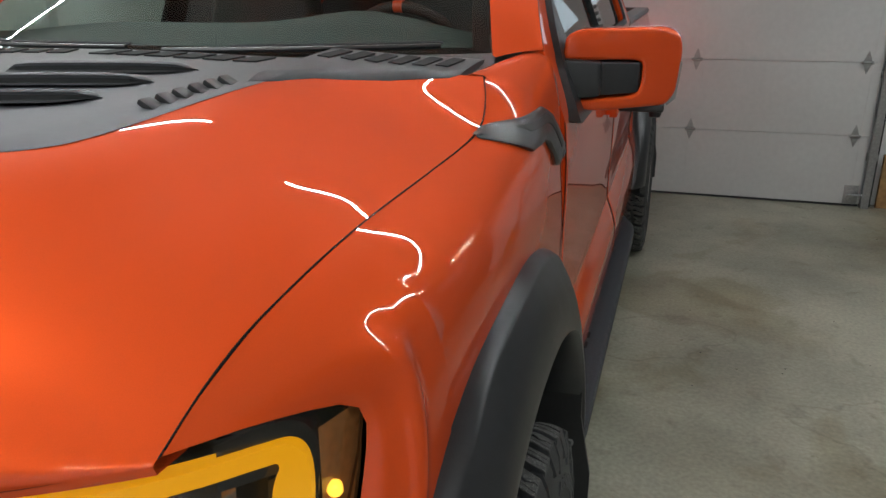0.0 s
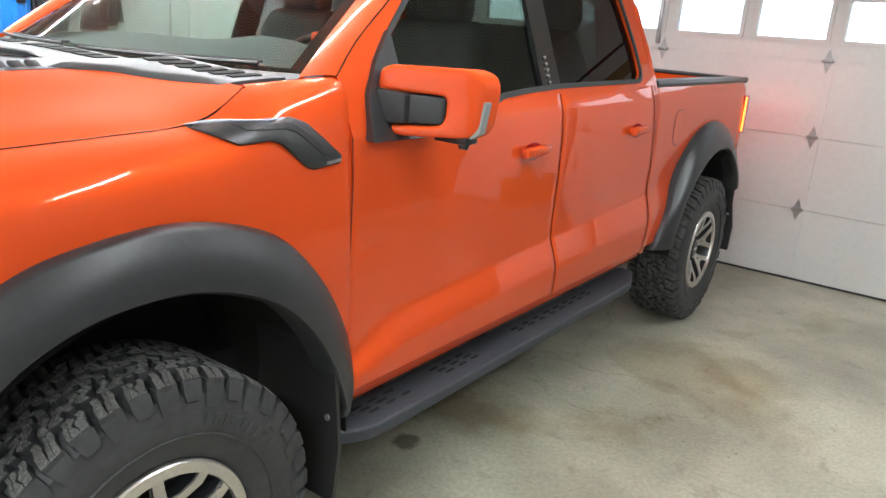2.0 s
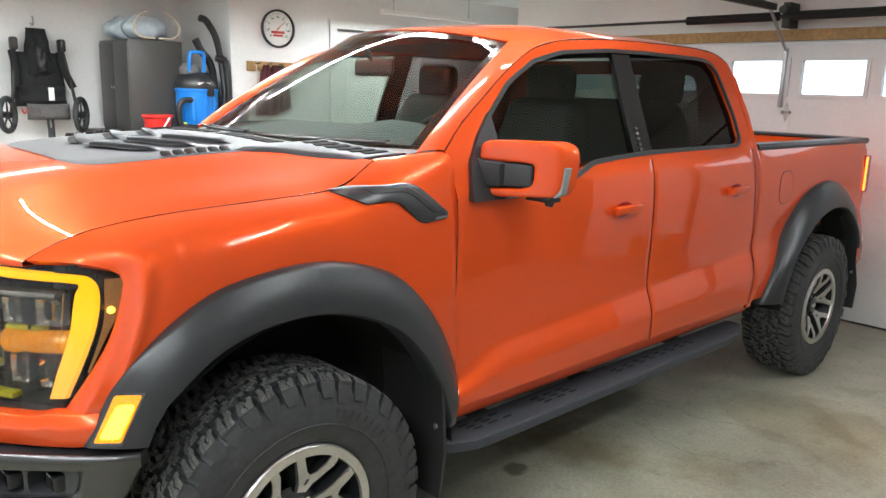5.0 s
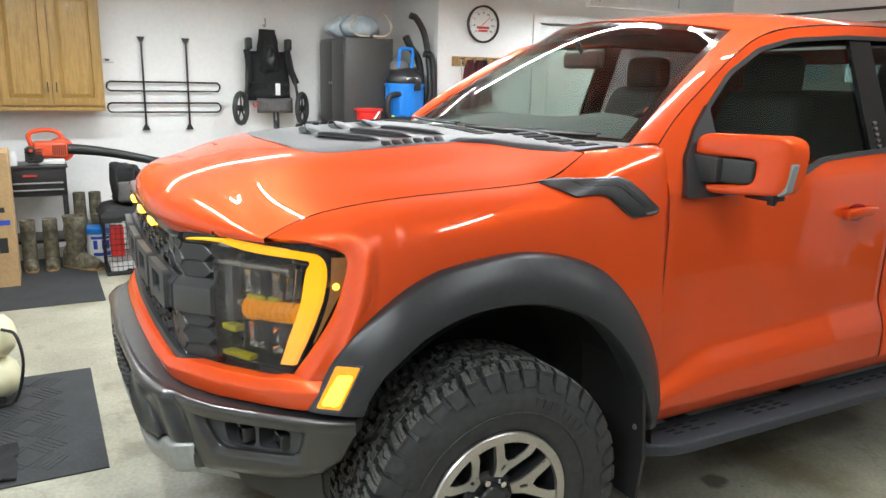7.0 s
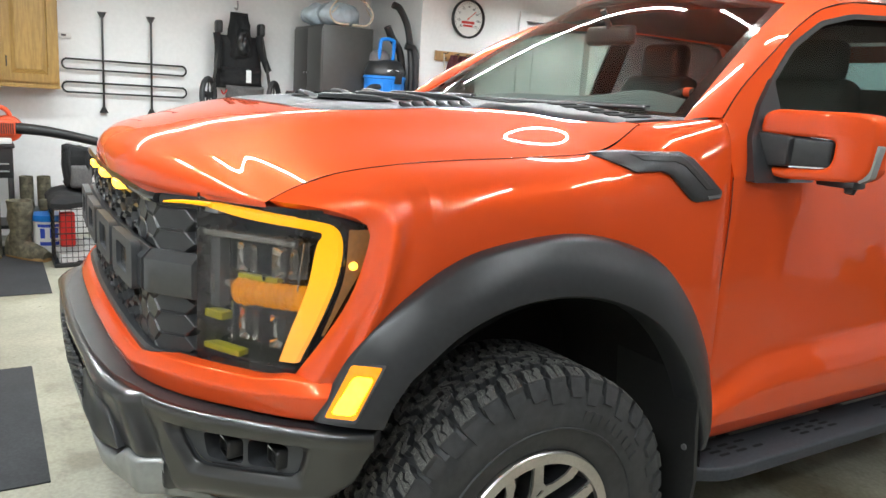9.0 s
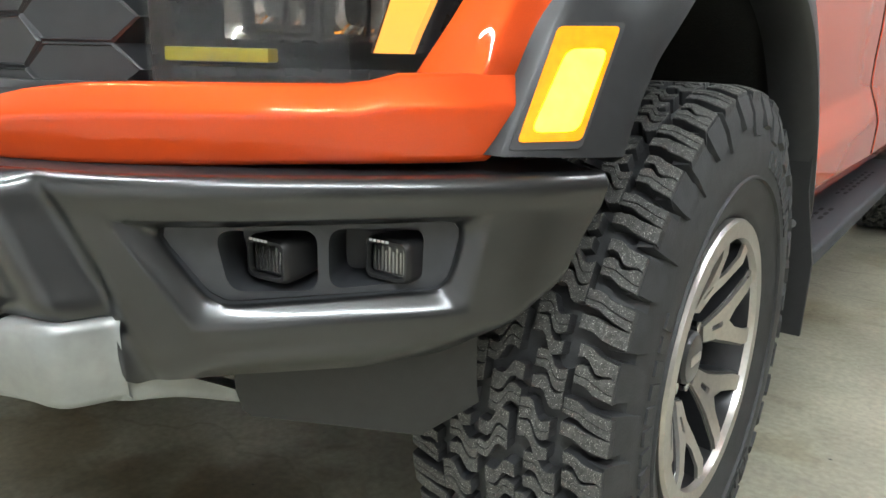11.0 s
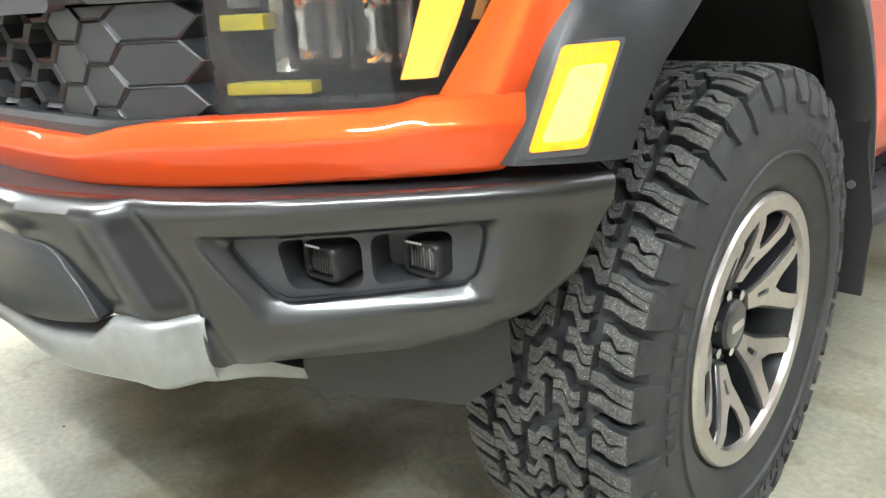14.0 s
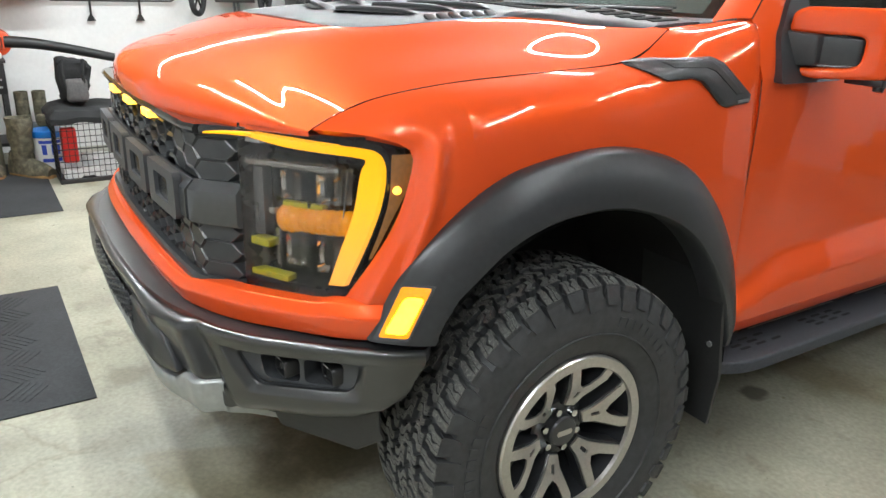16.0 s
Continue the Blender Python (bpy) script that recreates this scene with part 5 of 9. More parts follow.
def gp(bm, points, z0, z1, y_front, y_back, mat_parent, name, mat, label="", smooth=30, top=(0.006, 0.008)):
    """A bar that follows the grille's curve, from x list points."""
    rows = []
    for x in points:
        y = grille_y(x)
        rows.append([V(x, y + y_back, z0), V(x, y + y_front + 0.006, z0), V(x, y + y_front, z0 + 0.008), V(x, y + y_front, z1 - top[1]), V(x, y + y_front + top[0], z1), V(x, y + y_back, z1)])
    skin(bm, rows, True, True)
    return part(name, bm, mat, mat_parent, label, smooth)


bm = bmesh.new()
skin(bm, [[V(x, grille_y(x) + 0.085, z) for x in span(-0.645, 0.645, 28)] for z in (0.83, 1.25)])
part("grille_backing", bm, LAMPDARK, grille, "black backing behind the grille")


def comb(z0, z1):
    """Honeycomb cells as thick hexagonal walls."""
    cw, ch = 0.094, 0.052
    for r in range(-1, 10):
        for c in range(-9, 10):
            cx = c * cw * 0.79
            cz = z0 + 0.02 + r * ch + (ch / 2 if c % 2 else 0)
            if abs(cx) > 0.64 or cz < z0 - 0.012 or cz > z1 + 0.012:
                continue
            hexa = [(-0.5, 0), (-0.28, -0.5), (0.28, -0.5), (0.5, 0), (0.28, 0.5), (-0.28, 0.5)]
            bm = bmesh.new()
            side = abs(cx) > 0.44
            wide = 1.0 if side else 0.985
            outer = [(cx + p * cw * wide, min(z1, max(z0, cz + q * ch * wide))) for p, q in hexa]
            k = 0.97 if side else 0.80
            inner = [(cx + p * cw * k, min(z1, max(z0, cz + q * ch * (k - 0.06)))) for p, q in hexa]
            deep = [(cx + p * cw * (0.94 if side else 0.62), min(z1, max(z0, cz + q * ch * (0.86 if side else 0.52)))) for p, q in hexa]
            d_in = 0.0085 if side else 0.05
            outer, inner, deep = [[(max(-0.652, min(0.652, x)), z) for x, z in loop] for loop in (outer, inner, deep)]
            rows = [[V(x, grille_y(x) + 0.06, z) for x, z in outer], [V(x, grille_y(x) + (0.0085 if side else 0.012), z) for x, z in outer], [V(x, grille_y(x) + 0.006, z) for x, z in inner], [V(x, grille_y(x) + d_in, z) for x, z in deep]]
            skin(bm, rows, True)
            if side:
                bm.faces.new([bm.verts.new(p) for p in rows[-1]])
            part("grille_cell", bm, SATIN, grille, smooth=20)


comb(1.118, 1.232)
comb(0.872, 1.012)
bm = bmesh.new()
gp(bm, span(-0.552, 0.552, 24), 1.016, 1.115, -0.022, 0.05, grille, "grille_bar", BARGREY, "broad satin grey bar", top=(0.020, 0.022))
for s in (-1, 1):
    bm = bmesh.new()
    gp(bm, span(s * 0.558, s * 0.656, 6), 1.014, 1.118, -0.018, 0.05, grille, "bar_end", BARGREY, top=(0.020, 0.024))
# raised block shapes on the bar, plain
for cx in (-0.40, -0.135, 0.135, 0.40):
    bm = bmesh.new()
    plate(bm, rounded([(cx - 0.112, 1.008), (cx + 0.112, 1.008), (cx + 0.112, 1.122), (cx - 0.112, 1.122)], 0.016, 4), [rounded([(cx - 0.058, 1.034), (cx + 0.058, 1.034), (cx + 0.058, 1.098), (cx - 0.058, 1.098)], 0.01, 3)],
          lambda u, v, d: (u, grille_y(u) - 0.034 + d, v), 0.02)
    part("raised_block", bm, INSERT, grille, "raised satin grey block")
    bm = bmesh.new()
    box(bm, cx - 0.06, cx + 0.06, grille_y(cx) - 0.026, grille_y(cx) - 0.0235, 1.032, 1.10)
    part("block_recess", bm, LAMPDARK, grille, "black recess")
bm = bmesh.new()
gp(bm, span(-0.575, 0.575, 30), 1.224, 1.246, -0.012, 0.09, grille, "upper_trim", GLOSSBLACK, "black trim under the hood edge")
bm = bmesh.new()
gp(bm, span(-0.656, 0.656, 30), 0.848, 0.880, -0.014, 0.09, grille, "lower_trim", SATIN)
for x in (-0.235, 0.0, 0.235):
    bm = bmesh.new()
    box(bm, x - 0.038, x + 0.038, grille_y(x) - 0.018, grille_y(x) + 0.02, 1.212, 1.232, 0.005, 2)
    part("marker_light", bm, AMBERHOT, grille, "lit amber marker light")

for s in (-1, 1):
    bm = bmesh.new()
    gp(bm, span(s * 0.580, s * 0.660, 6), 1.219, 1.247, -0.004, 0.08, grille, "corner_bezel", LAMPDARK, "dark corner above the grille")

# body-colour strip under grille and lamps
ends = [strip_end(f) for f, out in STRIP_SECTION]
rows = [[strip_at(e * k / 40, f, out) for (f, out), e in zip(STRIP_SECTION, ends)] for k in range(41)]
rows = [[V(-p.x, p.y, p.z) for p in r] for r in rows[:0:-1]] + rows
bm = bmesh.new()
skin(bm, rows)
part("bumper_cover", bm, ORANGE, truck, "orange painted strip below grille and lamps", smooth=50)

# headlamps
LAMP_C = [V(0.655, -0.722, 0), V(0.72, -0.690, 0), V(0.80, -0.635, 0), V(0.865, -0.570, 0), V(0.905, -0.505, 0), V(0.925, -0.445, 0)]


def lens_at(u, z):
    """A point of the lens: u runs outward from the grille, z up; the lens leans back towards its top."""
    p = along([(v.x, v.y) for v in LAMP_C], u)
    return V(p.x, p.y + 0.045 * (z - 0.88) / 0.35 * step(0.3, 1.0, u), z)


def lens_u(z):
    """How far outward the lens reaches at a height."""
    return smooth_table([(0.885, 0.66), (0.93, 0.74), (1.05, 0.86), (1.18, 0.97), (1.255, 0.99)], z)


headlamps = []
for side in (1, -1):
    hl = new("headlamp")
    hl.parent = truck
    hl.location = V(side * 0.75, -2.4, 0.88)
    tagged(hl, "headlamp with a lit amber light guide round dark projectors")
    headlamps.append(hl)


def lamp_part(name, bm, mat, label="", smooth=30):
    other = flipped(bm)
    a = part(name, bm, mat, headlamps[0], label, smooth)
    b = part(name, other, mat, headlamps[1], label, smooth)
    return a, b


bm = bmesh.new()
rows = []
for j in range(15):
    z = 0.878 + (1.252 - 0.878) * j / 14
    rows.append([lens_at(lens_u(z) * i / 20, z) for i in range(21)])
skin(bm, rows)
lenses = lamp_part("lens", bm, LENS, "clear curved lamp lens")
for l in lenses:
    l.visible_shadow = False
# housing bowl
bm = bmesh.new()
brows = []
for j in range(9):
    z = 0.874 + (1.258 - 0.874) * j / 8
    edge = [lens_at(0, z) + V(0.002, 0.004, 0), lens_at(0, z) + V(0.003, 0.06, 0), lens_at(0, z) + V(0.004, 0.10, 0)]
    brows.append(edge + [lens_at(lens_u(z) * i / 12, z) + V(-0.03, 0.11, 0) * (1 if i < 12 and 0 < j < 8 else 0.02) for i in range(1, 13)])
skin(bm, brows)
lamp_part("bowl", bm, LAMPDARK, "dark lamp bowl")


def guide(points, width_fn, depth, inset):
    """A light guide along (u, z) points, of varying width."""
    line = curve_points([(p[0], p[1], 0) for p in points], 6)
    rows = []
    for i, p in enumerate(line):
        a, b = line[max(0, i - 1)], line[min(len(line) - 1, i + 1)]
        d = (b - a).normalized()
        n = V(-d.y, d.x, 0).lerp(V(1, 0, 0), step(0.86, 1.0, i / (len(line) - 1)))
        w = width_fn(i / (len(line) - 1))
        sx = 1.0 / 0.42
        ring_pts = []
        for off, dep in ((-1, 0.02), (-0.9, 0.0), (0.9, 0.0), (1, 0.02)):
            u, z = p.x + n.x * w * off * sx, p.y + n.y * w * off
            ring_pts.append(lens_at(u, z) + V(-0.25, 0.97, 0) * (inset + dep * depth / 0.02))
        rows.append(ring_pts)
    bm = bmesh.new()
    skin(bm, rows, False)
    return bm


DRL = [(0.08, 1.234), (0.20, 1.231), (0.38, 1.226), (0.575, 1.219), (0.675, 1.214), (0.728, 1.206), (0.744, 1.174), (0.732, 1.10), (0.700, 1.04), (0.650, 0.975), (0.600, 0.914)]
lamp_part("light_guide", guide(DRL, lambda t: 0.0055 + 0.0045 * step(0.0, 0.2, t) + 0.0145 * step(0.45, 0.66, t) - 0.004 * step(0.86, 1.0, t), 0.02, 0.010), AMBERLIT, "glowing amber C-shaped light guide")
tip = [lens_at(0.10, 1.236) + V(-0.25, 0.97, 0) * 0.011, V(0.668, -0.716, 1.2365), V(0.640, -0.744, 1.236), V(0.612, -0.768, 1.233), V(0.600, -0.777, 1.231)]
bm = bmesh.new()
hose(bm, tip, 0.0062, 8, 4, 0.0018)
lamp_part("guide_tip", bm, AMBERLIT, "glowing tapered end of the light guide", 60)
lamp_part("guide_rim", guide(DRL[3:], lambda t: 0.030, 0.02, 0.022), LAMPDARK, "dark rim of the light guide")
bm = guide([(0.872, 1.210), (0.872, 1.12), (0.838, 1.05), (0.782, 0.975)], lambda t: 0.031 - 0.010 * t, 0.02, 0.026)
lamp_part("side_reflector", bm, AMBERDIM, "dim amber side reflector with the marker's glow painted in")
bm = bmesh.new()
c = lens_at(0.876, 1.132) + V(-0.003, 0.006, 0)
lathe(bm, [(0.0, 0.0), (0.0, 0.005), (0.003, 0.008), (0.008, 0.009), (0.012, 0.009)], c, V(-0.6, 0.8, 0), 16)
lamp_part("side_marker", bm, AMBERHOT, "lit amber side marker")


def lamp_block(u0, u1, z0, z1, deep0, deep1, mat, name, label, bev=0.006):
    a, b = lens_at(u0, (z0 + z1) / 2), lens_at(u1, (z0 + z1) / 2)
    t = (b - a).normalized()
    n = V(-t.y, t.x, 0) if t.x > 0 else V(t.y, -t.x, 0)
    if n.y < 0:
        n = -n
    w = (b - a).length
    bm = bmesh.new()
    box(bm, 0, w, deep0, deep1, z0, z1, bev, 2)
    for v in bm.verts:
        q = v.co.copy()
        v.co = V(a.x, a.y, 0) + t * q.x + n * q.y + V(0, 0, q.z)
    return lamp_part(name, bm, mat, label)


# inner fittings: inner window edge, projectors, amber bar, bright fins
lamp_block(0.005, 0.60, 1.165, 1.178, 0.012, 0.05, SMOKE, "bright_bar", "pale grey upper bar", 0.003)
def reflector(u0, u1, z0, z1, rim, deep, mat=CHROME):
    """A bright hollow reflector between two stations of the lens."""
    bm = bmesh.new()
    rows = []
    for j in range(9):
        b = j / 8
        row = []
        for i in range(9):
            a = i / 8
            hollow = (1 - (2 * a - 1) ** 2) * (1 - (2 * b - 1) ** 4)
            row.append(lens_at(u0 + (u1 - u0) * a, z0 + (z1 - z0) * b) + V(-0.45, 0.89, 0) * (rim + deep * hollow))
        rows.append(row)
    skin(bm, rows)
    return lamp_part("reflector", bm, mat, "bright hollow reflector", 60)


# clear inner window with a bright edge, ribbed inner strip, lime trim
bm = bmesh.new()
for ua, za, ub, zb in ((0.02, 0.905, 0.02, 1.176), (0.615, 1.176, 0.60, 1.06)):
    a, b = lens_at(ua, za) + V(-0.3, 0.95, 0) * 0.025, lens_at(ub, zb) + V(-0.3, 0.95, 0) * 0.025
    rod(bm, a, b, 0.0018, seg=6)
lamp_part("window_edge", bm, SMOKE, "grey edge of the inner window")
lamp_block(0.030, 0.115, 1.000, 1.160, 0.030, 0.06, GREYPANEL, "inner_panel", "smoky grey inner panel", 0.005)
lamp_block(0.010, 0.170, 1.050, 1.066, 0.040, 0.06, SMOKE, "inner_bar", "grey inner bar", 0.003)
for ua, ub, z0, z1, d in ((0.01, 0.30, 0.902, 0.916, 0.016), (0.01, 0.17, 0.976, 0.994, 0.018), (0.26, 0.50, 1.076, 1.088, 0.036)):
    lamp_block(ua, ub, z0, z1, d, d + 0.03, LIMETINT, "lime_trim", "yellow-lime trim strip", 0.002)
reflector(0.15, 0.61, 1.090, 1.172, 0.052, 0.03, SMOKE)
reflector(0.15, 0.57, 0.925, 1.015, 0.052, 0.03, SMOKE)
lamp_block(0.0, 0.14, 1.216, 1.226, 0.016, 0.04, SILVER, "corner_trim", "pale grey corner trim", 0.003)
for u0, z0, z1 in ((0.20, 1.085, 1.165), (0.42, 1.080, 1.165), (0.22, 0.930, 1.018), (0.42, 0.922, 1.014)):
    lamp_block(u0, u0 + 0.18, z0, z1, 0.050, 0.09, GLOSSBLACK, "projector_housing", "gloss black projector housing", 0.01)
    reflector(u0 + 0.025, u0 + 0.10, z0 + 0.010, z1 - 0.008, 0.040, 0.022)
    reflector(u0 + 0.115, u0 + 0.155, z0 + 0.010, z1 - 0.008, 0.040, 0.014, SMOKE)
    lamp_block(u0 + 0.005, u0 + 0.020, z0, z1 + 0.006, 0.030, 0.07, GLOSSBLACK, "divider", "gloss black divider", 0.004)
amber = bmesh.new()
line = [lens_at(0.17 + 0.455 * k / 40, 1.048) + V(-0.3, 0.95, 0) * 0.050 for k in range(41)]
hrows = []
for k, p in enumerate(line):
    r = smooth_table([(0, 0.012), (1, 0.022), (3, 0.031), (8, 0.033), (12, 0.029), (14, 0.0265), (20, 0.0285), (40, 0.029)], k) * (1.0 + (0.035 if k % 4 < 2 else -0.03))
    hrows.append(ring(p, V(0.8, 0.6, 0), r, 14, (0, 0, 1)))
skin(amber, hrows, True, True)
lamp_part("amber_bar", amber, AMBERREF, "ribbed amber turn lamp bar", 25)
bm = bmesh.new()
skin(bm, [[lens_at(0.015 + (u1 - 0.015) * k / 10, z) + V(-0.3, 0.95, 0) * 0.016 for k in range(11)] for z, u1 in ((0.902, 0.53), (1.0, 0.585), (1.10, 0.61), (1.178, 0.62))])
for pane in lamp_part("inner_window", bm, SMOKEGLASS, "smoky clear inner window of the lamp"):
    pane.visible_shadow = False
lamp_block(0.01, 0.72, 1.244, 1.250, 0.004, 0.06, LAMPDARK, "upper_bezel", "dark upper bezel", 0.002)
lamp_block(0.055, 0.075, 1.03, 1.075, 0.024, 0.03, GREYCLOTH, "vent_slot", "small grey slot", 0.002)
lamp_block(0.005, 0.64, 0.878, 0.898, 0.02, 0.08, LAMPDARK, "lower_bezel", "dark bezel", 0.004)

# side marker lamps in the flares
for side, lab in ((1, ""), (-1, "")):
    mk = new("side_marker_lamp")
    mk.parent = truck
    mk.location = V(side * 1.0, -2.3, 0.82)
    tagged(mk, "lit amber side marker lamp in a black bezel")
    face = [(0.0, 0.0), (0.070, 0.0), (0.070, 0.127), (0.0, 0.127)]

    def mk_at(u, v, d, side=side):
        p = V(0.975, -0.537, 0.831) + V(0.656, 0.755, 0.025) * u + V(0.069, 0.431, 0.900) * v + V(-0.72, 0.64, -0.25) * d
        return V(side * p.x, p.y, p.z)
    bm = bmesh.new()
    plate(bm, rounded([(-0.004, -0.006), (0.072, -0.006), (0.074, 0.130), (-0.002, 0.130)], 0.006, 3), [], mk_at, 0.014)
    part("bezel", bm, BARGREY, mk, "satin grey bezel")
    bm = bmesh.new()
    plate(bm, rounded(shrink(face, 0.002), 0.006, 3), [], lambda u, v, d: mk_at(u, v, d - 0.003), 0.004)
    part("lens", bm, AMBERLENS, mk, "glowing amber lens")
    bm = bmesh.new()
    plate(bm, rounded([(0.012, 0.012), (0.060, 0.012), (0.062, 0.100), (0.020, 0.100)], 0.010, 3), [], lambda u, v, d: mk_at(u, v, d - 0.005), 0.003)
    part("bulb_core", bm, AMBERCORE, mk, "bright core")

# ---- bumper ----
BUMP_LINE = [(0.0, -0.925), (0.30, -0.914), (0.48, -0.888), (0.60, -0.849), (0.68, -0.818), (0.76, -0.768), (0.86, -0.672), (0.95, -0.572), (1.0, -0.505), (1.026, -0.444)]


def bump_at(u, z, f):
    """A point of the bumper's face: u along the plan line, f the outward offset."""
    p = along(BUMP_LINE, u)
    a, b = along(BUMP_LINE, max(0, u - 0.01)), along(BUMP_LINE, min(1, u + 0.01))
    t = (b - a).normalized()
    return p + V(t.y, -t.x, 0) * f + V(0, 0, z)


def u_of_x(x):
    lo, hi = 0.0, 1.0
    for _ in range(30):
        m = (lo + hi) / 2
        if along(BUMP_LINE, m).x < x:
            lo = m
        else:
            hi = m
    return lo


def bump_bottom(x):
    return lerp_table([(0.0, 0.655), (0.30, 0.657), (0.55, 0.660), (0.687, 0.661), (0.692, 0.658), (0.696, 0.645), (0.701, 0.610), (0.706, 0.597), (0.713, 0.592), (0.78, 0.592), (0.88, 0.595), (0.94, 0.607), (0.985, 0.632), (1.01, 0.665), (1.026, 0.69)], x)


# inner corners of the fog lamp pocket, and the outer line of its rounded border
UA, UB, UC, UD = u_of_x(0.728), u_of_x(0.776), u_of_x(0.951), u_of_x(0.940)
OA, OB, OC, OD = u_of_x(0.700), u_of_x(0.762), u_of_x(0.965), u_of_x(0.954)


def pocket_in(s, k):
    u = (UA + (UC - UA) * s) * (1 - k) + (UB + (UD - UB) * s) * k
    zt, zb = 0.750 + 0.003 * s, 0.671 + 0.010 * s
    return u, zt + (zb - zt) * k


def pocket_out(s, k):
    u = (OA + (OC - OA) * s) * (1 - k) + (OB + (OD - OB) * s) * k
    zt, zb = 0.762 + 0.002 * s, 0.649 + 0.009 * s
    return u, zt + (zb - zt) * k


def soft_quad(corners, p, r):
    """The point p of a quadrilateral's border, brought in to the border with rounded corners."""
    c = sum((Vector(q) for q in corners), Vector((0, 0))) / 4
    d = Vector(p) - c
    line = rounded(corners, r, 6)
    for a, b in zip(line, line[1:] + line[:1]):
        a, e = Vector(a) - c, Vector(b) - Vector(a)
        det = d.x * e.y - d.y * e.x
        if abs(det) > 1e-12:
            t, w = (a.x * e.y - a.y * e.x) / det, (a.x * d.y - a.y * d.x) / det
            if t > 0 and -1e-6 <= w <= 1 + 1e-6:
                return c + d * min(1.0, t)
    return Vector(p)


BUMP_LEN = sum(math.dist(p, q) for p, q in zip(BUMP_LINE, BUMP_LINE[1:]))


def facet(x, z):
    """The proud middle of the bumper, the slanting ridge at its end and the groove against the wing."""
    xr, xg = 0.600 + (0.80 - z) * 0.42, 0.646 + (0.79 - z) * 0.40
    fall = 1 - step(0.0, 1.0, (x - xr) / (xg - xr))
    proud = 0.026 * step(0.30, 0.54, x) * fall + 0.005 * math.exp(-((x - xr + 0.010) / 0.020) ** 2) * step(0.80, 0.75, z)
    return (proud - 0.004 * math.exp(-((x - xg) / 0.009) ** 2)) * step(0.814, 0.786, z)


bm = bmesh.new()
NCL, NCM, NCR, NRP = 130, 20, 14, 8
profile = [(0.801, -0.012), (0.803, -0.004), (0.802, 0.003), (0.797, 0.009), (0.789, 0.0115), (0.780, 0.010), (0.770, 0.006)]
NP = len(profile)
grid = []
for r in range(NP + NRP + 1 + 6):
    row = []
    k = 0.0 if r < NP else min(1.0, (r - NP) / NRP)
    ul, ur = OA + (OB - OA) * k, OC + (OD - OC) * k
    for c in range(NCL + NCM + NCR + 1):
        s = min(1.0, max(0.0, (c - NCL) / NCM))
        if c <= NCL:
            u = ul * (1 - (1 - c / NCL) ** 1.8)
        elif c <= NCL + NCM:
            u = ul + (ur - ul) * s
        else:
            u = ur + (1 - 0.045 * max(0.0, (r - NP) / (NRP + 6)) - ur) * (c - NCL - NCM) / NCR
        x = along(BUMP_LINE, u).x
        bot = bump_bottom(x)
        low = max(pocket_out(s, 1)[1], bot + 0.03)
        if r < NP:
            z, f = profile[r]
        elif r <= NP + NRP:
            top = pocket_out(s, 0)[1]
            z = top + (low - top) * k
            f = 0.004 - 0.008 * k
        else:
            k2 = (r - NP - NRP) / 6
            z = low + (bot - low) * k2
            f = -0.004 - (0.008 + 0.022 * step(0.70, 0.80, x)) * k2 ** 2.5
        if r >= 1:
            f += facet(x, z)
        row.append(bump_at(u, z, f))
    grid.append(row)
R0, R1 = NP, NP + NRP
verts = [[bm.verts.new(p) for p in row] for row in grid]
for r in range(len(grid) - 1):
    for c in range(len(grid[0]) - 1):
        if not (R0 <= r < R1 and NCL <= c < NCL + NCM):
            bm.faces.new((verts[r][c], verts[r][c + 1], verts[r + 1][c + 1], verts[r + 1][c]))
IN_DIR = V(-0.62, 0.78, 0)
rim = [(R0, c) for c in range(NCL, NCL + NCM + 1)] + [(r, NCL + NCM) for r in range(R0 + 1, R1 + 1)] + [(R1, c) for c in range(NCL + NCM - 1, NCL - 1, -1)] + [(r, NCL) for r in range(R1 - 1, R0, -1)]
prev = [verts[r][c] for r, c in rim]
for mix, dep in ((0.12, -0.0005), (0.35, -0.0035), (0.62, -0.009), (0.85, -0.014), (1.0, -0.0175), (1.0, -0.024)):
    cur = []
    for r, c in rim:
        s, k = (c - NCL) / NCM, (r - R0) / NRP
        quad = [(u * BUMP_LEN, z) for u, z in (pocket_in(0, 0), pocket_in(1, 0), pocket_in(1, 1), pocket_in(0, 1))]
        ui, zi = pocket_in(s, k)
        soft = soft_quad(quad, (ui * BUMP_LEN, zi), 0.022)
        ui, zi = soft.x / BUMP_LEN, soft.y
        p = grid[r][c].lerp(bump_at(ui, zi, 0.0), mix)
        a, b = along(BUMP_LINE, max(0, ui - 0.01)), along(BUMP_LINE, min(1, ui + 0.01))
        t = (b - a).normalized()
        cur.append(bm.verts.new(p + V(t.y, -t.x, 0) * dep))
    for i in range(len(cur)):
        j = (i + 1) % len(cur)
        bm.faces.new((prev[i], prev[j], cur[j], cur[i]))
    prev = cur
pocket_rim = [v.co.copy() for v in prev]
center = sum(pocket_rim, V(0, 0, 0)) / len(pocket_rim)
# thickness behind the bumper's end
endcol = [verts[r][-1] for r in range(len(grid))]
backcol = [bm.verts.new(v.co + V(-0.03, 0.03, 0)) for v in endcol]
for i in range(len(endcol) - 1):
    bm.faces.new((endcol[i], endcol[i + 1], backcol[i + 1], backcol[i]))
front_bumper = new("front_bumper")
front_bumper.parent = truck
front_bumper.location = V(0, -2.7, 0.6)
tagged(front_bumper, "dark satin steel front bumper with fog lamps in its pockets")
